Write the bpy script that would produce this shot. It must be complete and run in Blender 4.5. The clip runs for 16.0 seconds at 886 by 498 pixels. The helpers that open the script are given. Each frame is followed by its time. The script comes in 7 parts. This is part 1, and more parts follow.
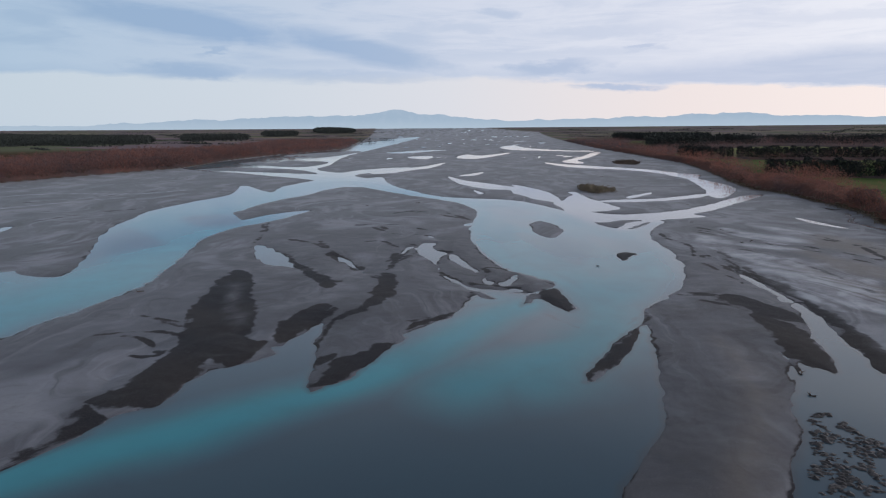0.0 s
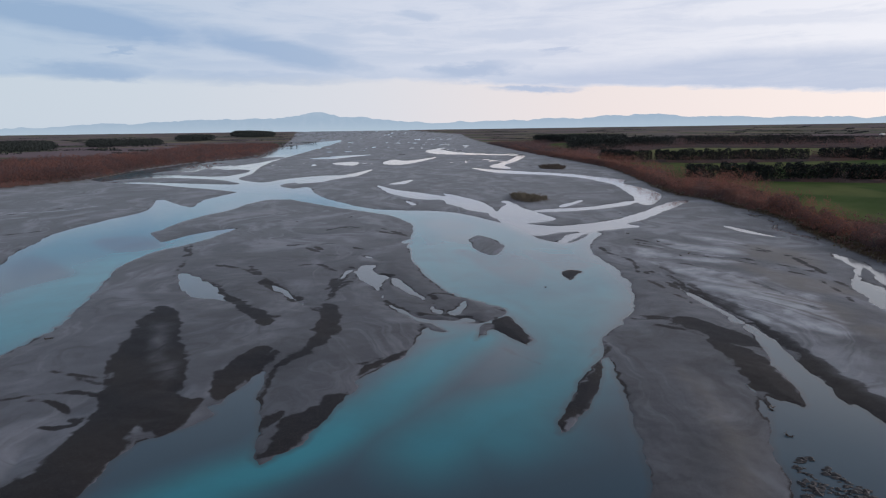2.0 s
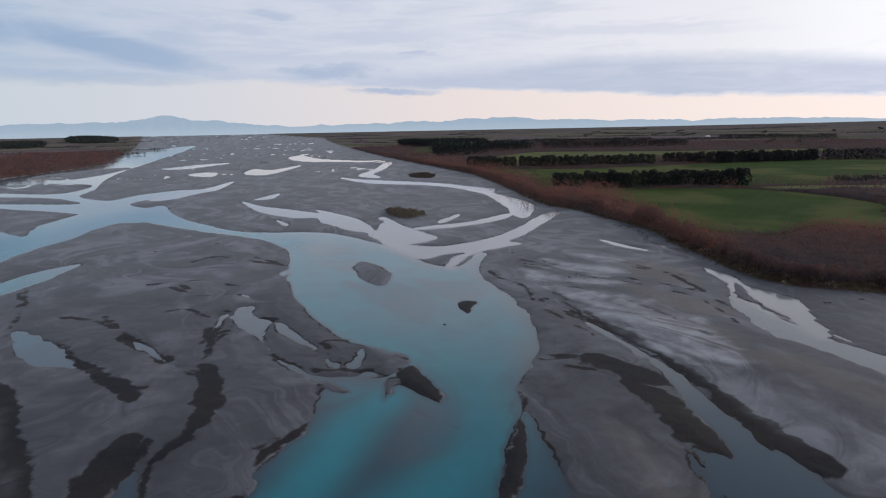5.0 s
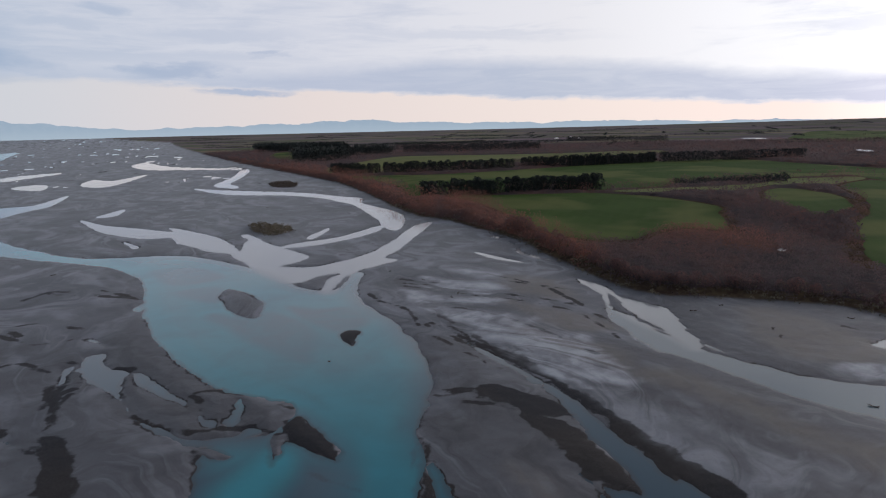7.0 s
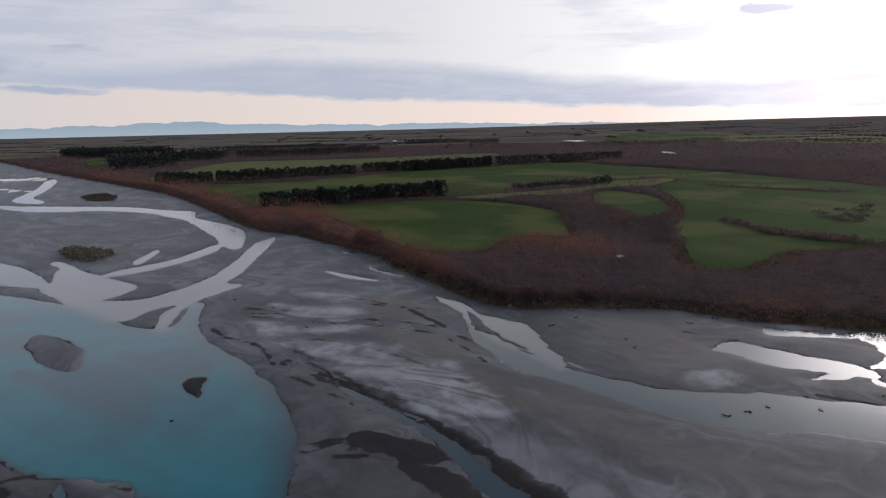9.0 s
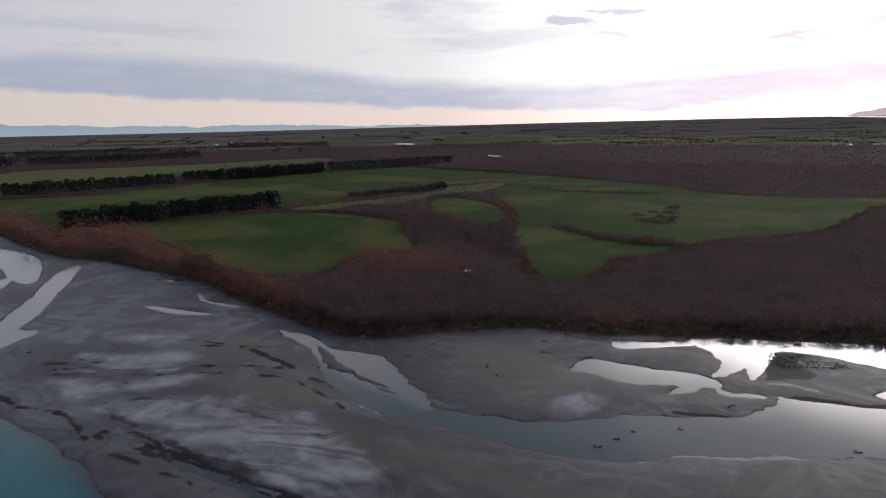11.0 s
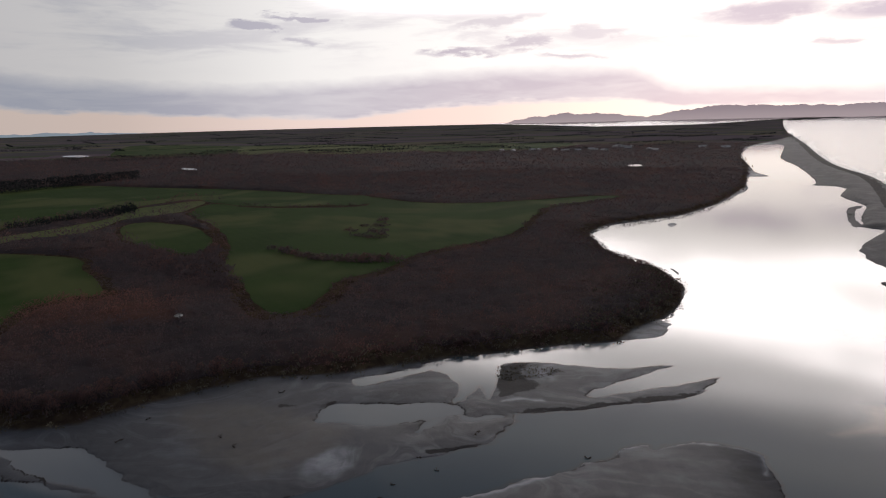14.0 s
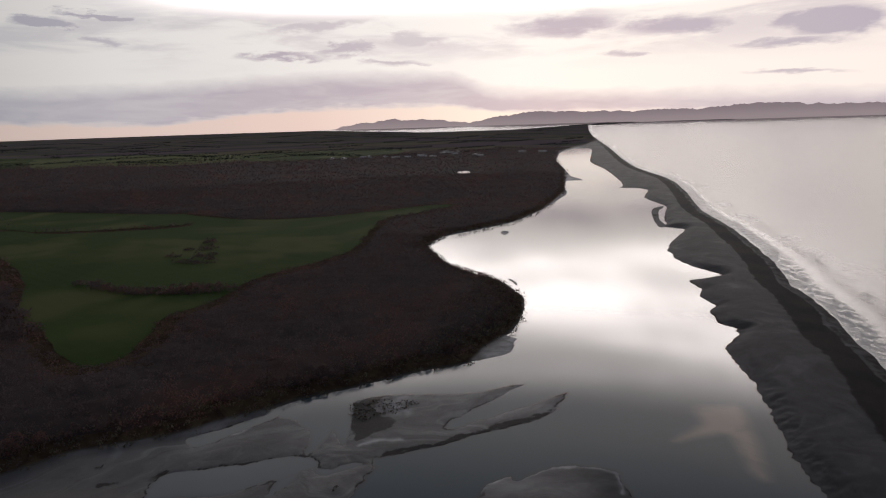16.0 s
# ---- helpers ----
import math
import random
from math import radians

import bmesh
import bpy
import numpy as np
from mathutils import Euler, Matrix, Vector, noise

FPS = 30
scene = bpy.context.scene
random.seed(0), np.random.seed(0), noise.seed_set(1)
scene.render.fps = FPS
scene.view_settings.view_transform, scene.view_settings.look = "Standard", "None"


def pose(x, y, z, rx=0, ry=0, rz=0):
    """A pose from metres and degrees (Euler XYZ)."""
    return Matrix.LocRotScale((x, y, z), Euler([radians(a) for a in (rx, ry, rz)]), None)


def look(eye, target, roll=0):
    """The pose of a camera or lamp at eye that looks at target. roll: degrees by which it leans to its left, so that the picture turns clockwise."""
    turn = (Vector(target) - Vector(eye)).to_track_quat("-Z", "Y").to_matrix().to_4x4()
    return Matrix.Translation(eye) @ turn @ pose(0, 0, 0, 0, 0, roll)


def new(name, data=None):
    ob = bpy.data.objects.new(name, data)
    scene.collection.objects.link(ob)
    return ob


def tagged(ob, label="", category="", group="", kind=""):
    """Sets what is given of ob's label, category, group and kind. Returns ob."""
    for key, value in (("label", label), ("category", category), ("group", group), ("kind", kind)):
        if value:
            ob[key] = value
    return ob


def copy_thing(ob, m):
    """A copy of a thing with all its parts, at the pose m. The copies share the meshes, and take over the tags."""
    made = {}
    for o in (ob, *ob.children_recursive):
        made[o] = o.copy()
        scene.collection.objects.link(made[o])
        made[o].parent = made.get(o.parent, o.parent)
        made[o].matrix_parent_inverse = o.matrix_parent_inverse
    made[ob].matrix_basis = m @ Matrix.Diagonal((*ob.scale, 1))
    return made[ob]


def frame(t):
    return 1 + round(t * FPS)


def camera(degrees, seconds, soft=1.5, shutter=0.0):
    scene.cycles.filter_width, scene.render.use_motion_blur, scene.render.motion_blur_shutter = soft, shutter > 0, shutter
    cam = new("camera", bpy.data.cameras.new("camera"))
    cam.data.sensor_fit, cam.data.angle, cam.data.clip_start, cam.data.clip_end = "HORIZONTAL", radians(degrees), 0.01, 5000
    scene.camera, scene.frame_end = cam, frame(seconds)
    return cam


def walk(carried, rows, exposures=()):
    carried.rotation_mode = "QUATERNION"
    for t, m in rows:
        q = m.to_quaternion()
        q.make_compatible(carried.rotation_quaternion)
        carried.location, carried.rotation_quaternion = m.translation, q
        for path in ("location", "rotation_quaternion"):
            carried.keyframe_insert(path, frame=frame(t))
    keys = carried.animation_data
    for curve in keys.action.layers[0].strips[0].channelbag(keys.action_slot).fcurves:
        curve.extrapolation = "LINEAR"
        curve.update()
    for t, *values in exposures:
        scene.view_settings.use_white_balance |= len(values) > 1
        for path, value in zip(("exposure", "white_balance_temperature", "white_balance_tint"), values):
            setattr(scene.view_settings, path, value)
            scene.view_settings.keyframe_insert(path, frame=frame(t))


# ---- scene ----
cam = camera(69.14, 16.0, soft=1.15)
PATH = [
    (0, pose(0.00, 0.00, 35.00, 79.47, 0.41, 0.00)),
    (0.5, pose(-1.18, 2.18, 36.09, 79.50, 0.49, -1.98)),
    (1, pose(-2.27, 4.37, 37.20, 79.46, 0.68, -4.10)),
    (1.5, pose(-3.29, 6.55, 38.14, 79.52, 0.70, -5.14)),
    (2, pose(-4.23, 8.87, 39.31, 79.55, 0.80, -6.82)),
    (2.5, pose(-5.04, 10.98, 40.30, 79.53, 0.84, -8.48)),
    (3, pose(-5.83, 13.07, 41.33, 79.52, 0.92, -10.12)),
    (5.5, pose(-8.20, 24.77, 46.92, 79.54, 1.14, -21.80)),
    (6, pose(-8.49, 27.20, 48.13, 79.50, 1.19, -24.87)),
    (6.5, pose(-8.56, 29.47, 49.19, 79.47, 1.21, -27.86)),
    (7, pose(-8.49, 32.08, 50.33, 79.48, 1.30, -31.29)),
    (7.5, pose(-8.13, 34.80, 51.47, 79.44, 1.36, -35.15)),
    (8, pose(-7.63, 37.40, 52.73, 79.40, 1.41, -39.11)),
    (8.5, pose(-6.97, 39.83, 53.75, 79.34, 1.36, -42.25)),
    (11, pose(2.46, 54.39, 59.17, 79.14, 1.16, -60.53)),
    (11.5, pose(3.73, 56.38, 60.43, 79.04, 1.19, -64.30)),
    (12, pose(5.31, 58.17, 61.58, 79.10, 1.21, -69.15)),
    (12.5, pose(6.96, 59.78, 62.36, 79.08, 1.21, -73.15)),
    (13, pose(8.96, 61.34, 63.29, 79.09, 1.20, -77.60)),
    (13.5, pose(11.04, 62.53, 64.29, 79.08, 1.23, -82.26)),
    (14, pose(12.96, 63.37, 65.26, 79.12, 1.28, -86.74)),
    (14.5, pose(14.98, 64.02, 66.20, 79.11, 1.38, -91.30)),
    (15, pose(17.37, 64.80, 67.36, 79.12, 1.42, -94.52)),
    (15.5, pose(19.93, 65.42, 68.68, 79.15, 1.58, -98.23)),
    (16, pose(22.59, 65.40, 69.95, 79.22, 1.72, -101.74)),
]
walk(cam, PATH, [(0, -0.04, 6300, 11), (6, -0.16, 6350, 11), (8.5, -0.27, 6420, 11), (11, -0.5, 6470, 11), (13.5, -0.95, 6550, 11), (16, -1.42, 6650, 11)])

# ---- world, sun, exposure ----
SUN_AZ = radians(-112)                      # heading of the hidden sunset, turned from +y
SUN_DIR = (-math.sin(SUN_AZ), math.cos(SUN_AZ), 0.0)


class Nodes:
    """Short hand for building node trees."""

    def __init__(self, tree):
        self.tree, self.links = tree, tree.links
        tree.nodes.clear()

    def add(self, kind, values=(), **props):
        n = self.tree.nodes.new(kind)
        for k, v in props.items():
            setattr(n, k, v)
        for key, v in dict(values).items():
            if hasattr(v, "is_linked"):
                self.links.new(v, n.inputs[key])
            else:
                n.inputs[key].default_value = v
        return n

    def math(self, op, a, b=0.0, clamp=False):
        return self.add("ShaderNodeMath", {0: a, 1: b}, operation=op, use_clamp=clamp).outputs[0]

    def mix(self, f, a, b, blend="MIX"):
        n = self.add("ShaderNodeMix", {0: f, 6: a, 7: b}, data_type="RGBA", blend_type=blend)
        return n.outputs[2]

    def ramp(self, x, lo, hi, a=0.0, b=1.0, smooth=True):
        n = self.add("ShaderNodeMapRange", {0: x, 1: lo, 2: hi, 3: a, 4: b}, interpolation_type="SMOOTHSTEP" if smooth else "LINEAR")
        return n.outputs[0]

    def noise(self, vec, scale, detail=4.0, rough=0.55, distort=0.0):
        return self.add("ShaderNodeTexNoise", {"Vector": vec, "Scale": scale, "Detail": detail, "Roughness": rough, "Distortion": distort}).outputs[0]

    def attr(self, name):
        return self.add("ShaderNodeAttribute", attribute_name=name).outputs["Fac"]


def rgb(r, g, b):
    return (r, g, b, 1.0)


# clouds in degrees: heading (left of +y), height over the horizon, half length, half depth, slope, weight
STREAKS = (
    (21.2, 8.4, 10.1, 1.09, 0.106, 0.90), (6.9, 6.7, 9.2, 1.00, 0.194, 0.80), (21.1, 4.8, 4.8, 0.61, 0.031, 0.60), (7.9, 4.5, 9.7, 0.56, 0.003, 0.35),
    (-9.5, 5.0, 5.1, 0.78, -0.052, 0.75), (-14.9, 3.4, 3.4, 0.27, 0.045, 0.80), (-5.1, 9.5, 2.4, 0.31, 0.118, 0.50), (18.8, 6.4, 2.2, 0.26, -0.128, 0.50),
    (-16.3, 6.3, 2.6, 0.27, -0.057, 0.40), (31.2, 8.2, 3.2, 0.54, 0.037, 0.40), (-1.3, 8.4, 5.4, 0.41, 0.017, 0.30), (-17.1, 6.4, 2.4, 0.23, 0.008, 0.40),
)
STREAKS_LOW_SUN = (
    (-30.6, 7.9, 13.7, 0.36, 0.050, 0.25), (-16.5, 6.6, 1.1, 0.21, -0.080, 0.60), (-13.3, 7.9, 7.9, 0.55, -0.007, 0.35), (-36.0, 8.0, 8.6, 0.27, 0.038, 0.25),
    (-71.3, 8.3, 2.5, 0.31, 0.029, 1.60), (-75.1, 8.9, 3.3, 0.18, 0.041, 1.40), (-74.9, 7.1, 2.1, 0.23, 0.083, 0.60), (-88.2, 6.1, 3.6, 0.26, -0.019, 0.80),
    (-93.9, 6.8, 3.0, 0.54, -0.183, 0.65), (-99.5, 7.3, 3.1, 0.47, -0.008, 0.50), (-91.3, 8.6, 5.2, 0.44, -0.131, 0.50), (-97.8, 5.5, 2.9, 0.23, 0.026, 0.60),
    (-112.3, 8.0, 5.0, 0.75, -0.034, 0.75), (-117.3, 5.5, 2.0, 0.27, 0.059, 0.60), (-121.2, 7.4, 5.3, 0.68, 0.032, 0.80), (-131.8, 6.8, 4.8, 1.02, 0.075, 1.00),
    (-129.0, 5.5, 4.0, 0.33, 0.032, 0.70), (-129.5, 3.3, 3.3, 0.17, 0.033, 0.60),
)
# the long bank: heading, its foot and its top in degrees, its weight
BANK = ((36, 4.1, 5.2, 0.45), (18, 4.2, 5.3, 0.45), (0, 4.3, 5.9, 0.40), (-10, 3.8, 5.7, 0.55), (-18, 3.3, 5.6, 0.85), (-26, 3.0, 6.1, 0.95), (-31, 2.8, 6.4, 1.0), (-38, 2.4, 6.2, 1.0), (-45, 2.1, 5.9, 0.95),
        (-52, 1.8, 5.2, 0.95), (-56, 1.5, 4.4, 1.0), (-63, 1.2, 4.1, 1.0), (-70, 0.8, 3.9, 0.9), (-78, 0.6, 4.2, 0.95), (-86, 1.4, 4.8, 0.95), (-93, 1.7, 5.1, 0.95), (-103, 1.5, 4.9, 0.95), (-106, 1.0, 3.4, 0.9), (-121, 0.6, 2.7, 0.9), (-136, 0.1, 2.1, 0.9))
# tones by heading: clear sky, cloud and low strip as 8-bit display values, and the stops by which the camera is closed there
TONES = ((178, (165, 175, 195), (140, 150, 170), (170, 180, 195), 0.0), (34, (176, 197, 217), (150, 176, 203), (198, 211, 221), 0.0), (15, (192, 205, 222), (155, 179, 209), (209, 217, 225), 0.0),
         (0, (212, 218, 231), (174, 191, 215), (222, 223, 228), 0.0), (-20, (222, 224, 233), (188, 197, 217), (237, 225, 221), 0.08), (-42, (235, 234, 238), (190, 198, 215), (247, 232, 224), 0.14),
         (-60, (246, 245, 247), (192, 197, 214), (249, 229, 220), 0.34), (-75, (252, 250, 249), (198, 194, 206), (246, 224, 216), 0.95), (-90, (252, 248, 246), (197, 187, 198), (248, 222, 213), 1.2),
         (-108, (253, 247, 243), (196, 185, 196), (254, 240, 226), 1.45), (-136, (250, 239, 233), (186, 177, 189), (236, 223, 226), 1.45), (-178, (165, 175, 195), (140, 150, 170), (170, 180, 195), 0.0))


def linear(c, stops):
    return [((v / 255 + 0.055) / 1.055) ** 2.4 * 2 ** stops for v in c]


def by_heading(n, turn, rows):
    """A table of three values against the heading, from +180 to -180 degrees."""
    node = n.add("ShaderNodeValToRGB", {0: turn})
    ramp = node.color_ramp
    while len(ramp.elements) > 1:
        ramp.elements.remove(ramp.elements[0])
    for i, (head, values) in enumerate(sorted(rows, key=lambda r: -r[0])):
        e = ramp.elements[0] if i == 0 else ramp.elements.new((180 - head) / 360)
        e.position, e.color = (180 - head) / 360, (*values, 1.0)
    return node.outputs[0]


def make_world():
    world = bpy.data.worlds.new("dusk_sky")
    scene.world = world
    world.use_nodes = True
    n = Nodes(world.node_tree)
    vec = n.add("ShaderNodeTexCoord").outputs["Generated"]
    x, y, z = n.add("ShaderNodeSeparateXYZ", {0: vec}).outputs
    toward = n.add("ShaderNodeVectorMath", {0: vec, 1: SUN_DIR}, operation="DOT_PRODUCT").outputs["Value"]
    glow = n.math("POWER", n.ramp(toward, -0.45, 1.0, smooth=False), 3.8)
    # heading and height in degrees, made ragged
    head = n.math("MULTIPLY", n.math("ARCTAN2", n.math("MULTIPLY", x, -1.0), y), 180 / math.pi)
    high = n.math("MULTIPLY", n.math("ARCSINE", z), 180 / math.pi)
    turn = n.math("DIVIDE", n.math("SUBTRACT", 180.0, head), 360.0)
    wide = n.add("ShaderNodeMapping", {"Vector": vec, "Rotation": (0.02, -0.03, 0), "Scale": (1.0, 1.0, 7.0)}).outputs[0]
    streaks = n.noise(wide, 2.3, 8.0, 0.58, 0.45)
    wisps = n.noise(wide, 8.0, 7.0, 0.62, 0.6)
    lumps = n.noise(n.add("ShaderNodeMapping", {"Vector": vec, "Scale": (1.0, 1.0, 3.0)}).outputs[0], 26.0, 5.0, 0.6)
    ragged = n.math("ADD", n.math("MULTIPLY", n.math("SUBTRACT", wisps, 0.5), 1.3), n.math("MULTIPLY", n.math("SUBTRACT", lumps, 0.5), 1.1))
    high_r = n.math("ADD", high, ragged)
    here = n.add("ShaderNodeCombineXYZ", {0: n.math("ADD", head, n.math("MULTIPLY", n.math("SUBTRACT", lumps, 0.5), 6.0)), 1: high_r}).outputs[0]
    cloud = n.math("MULTIPLY", n.ramp(n.math("ADD", streaks, n.math("MULTIPLY", wisps, 0.5)), 0.68, 0.90), n.ramp(high, 4.0, 7.0, 0.0, 0.50))
    for head_c, high_c, long, deep, slope, weight in STREAKS + STREAKS_LOW_SUN:
        weight = min(1.35 * weight, 1.5)
        at = n.add("ShaderNodeMapping", {"Vector": here, "Location": (head_c, high_c, 0), "Rotation": (0, 0, math.atan(slope)), "Scale": (long, deep * 1.25, 1)}, vector_type="TEXTURE").outputs[0]
        far = n.add("ShaderNodeVectorMath", {0: at}, operation="LENGTH").outputs["Value"]
        cloud = n.math("MAXIMUM", cloud, n.ramp(far, 1.35, 0.25, 0.0, weight))
    table = n.add("ShaderNodeSeparateColor", {0: by_heading(n, turn, [(h, (a / 10, b / 10, c)) for h, a, b, c in BANK])}).outputs
    foot, top = n.math("MULTIPLY", table[0], 10.0), n.math("MULTIPLY", table[1], 10.0)
    soft = n.math("ADD", high, n.math("MULTIPLY", ragged, 0.7))
    over_foot = n.math("MULTIPLY", n.math("SUBTRACT", soft, foot), 2.2, True)
    under_top = n.math("MULTIPLY", n.math("SUBTRACT", top, soft), 0.8, True)
    bank = n.math("MULTIPLY", n.math("MULTIPLY", over_foot, under_top), n.math("MULTIPLY", table[2], n.ramp(wisps, 0.25, 0.7, 0.75, 1.05)))
    cloud = n.math("MAXIMUM", cloud, bank)
    base = by_heading(n, turn, [(h, [v / 4 for v in linear(a, e)]) for h, a, b, c, e in TONES])
    shade = by_heading(n, turn, [(h, [v / 4 for v in linear(b, e)]) for h, a, b, c, e in TONES])
    strip = by_heading(n, turn, [(h, [v / 4 for v in linear(c, e)]) for h, a, b, c, e in TONES])
    base = n.mix(n.math("MULTIPLY", n.math("SUBTRACT", 1.0, over_foot), 1.0), base, strip)
    sky = n.mix(n.math("MINIMUM", cloud, 1.5), base, shade)
    sky = n.mix(1.0, sky, rgb(4.0, 4.0, 4.0), "MULTIPLY")
    # the deck overhead is thick and dim
    dim = n.ramp(n.math("SUBTRACT", z, n.math("MULTIPLY", glow, 0.12)), 0.27, 0.55)
    thick = n.mix(glow, rgb(0.165, 0.19, 0.235), rgb(0.46, 0.43, 0.49))
    sky = n.mix(dim, sky, thick)
    # the sun stands behind thin cloud above the bank and lights it through
    gap = n.add("ShaderNodeVectorMath", {0: vec, 1: (0.900, -0.310, 0.306)}, operation="DOT_PRODUCT").outputs["Value"]
    lit = n.math("MULTIPLY", n.math("MULTIPLY", n.ramp(gap, 0.80, 0.98), n.ramp(z, 0.15, 0.225)), n.math("MULTIPLY", n.ramp(z, 0.41, 0.31), n.ramp(streaks, 0.40, 0.60, 0.35, 1.0)))
    sky = n.mix(lit, sky, rgb(15.5, 14.4, 14.1))
    nishita = n.add("ShaderNodeTexSky", sky_type="NISHITA", sun_disc=False, sun_elevation=radians(3.0), sun_rotation=-SUN_AZ, altitude=10.0)
    both = n.mix(1.0, sky, n.mix(1.0, nishita.outputs[0], rgb(0.006, 0.006, 0.006), "MULTIPLY"), "ADD")
    bg = n.add("ShaderNodeBackground", {"Color": both, "Strength": 1.0})
    n.add("ShaderNodeOutputWorld", {"Surface": bg.outputs[0]})
    return world


make_world()
sun = new("sun", bpy.data.lights.new("sun", "SUN"))
sun.data.energy, sun.data.angle, sun.data.color = 0.25, radians(75), (1.0, 0.86, 0.76)
sun.matrix_world = look((SUN_DIR[0] * 100, SUN_DIR[1] * 100, 14), (0, 0, 0))

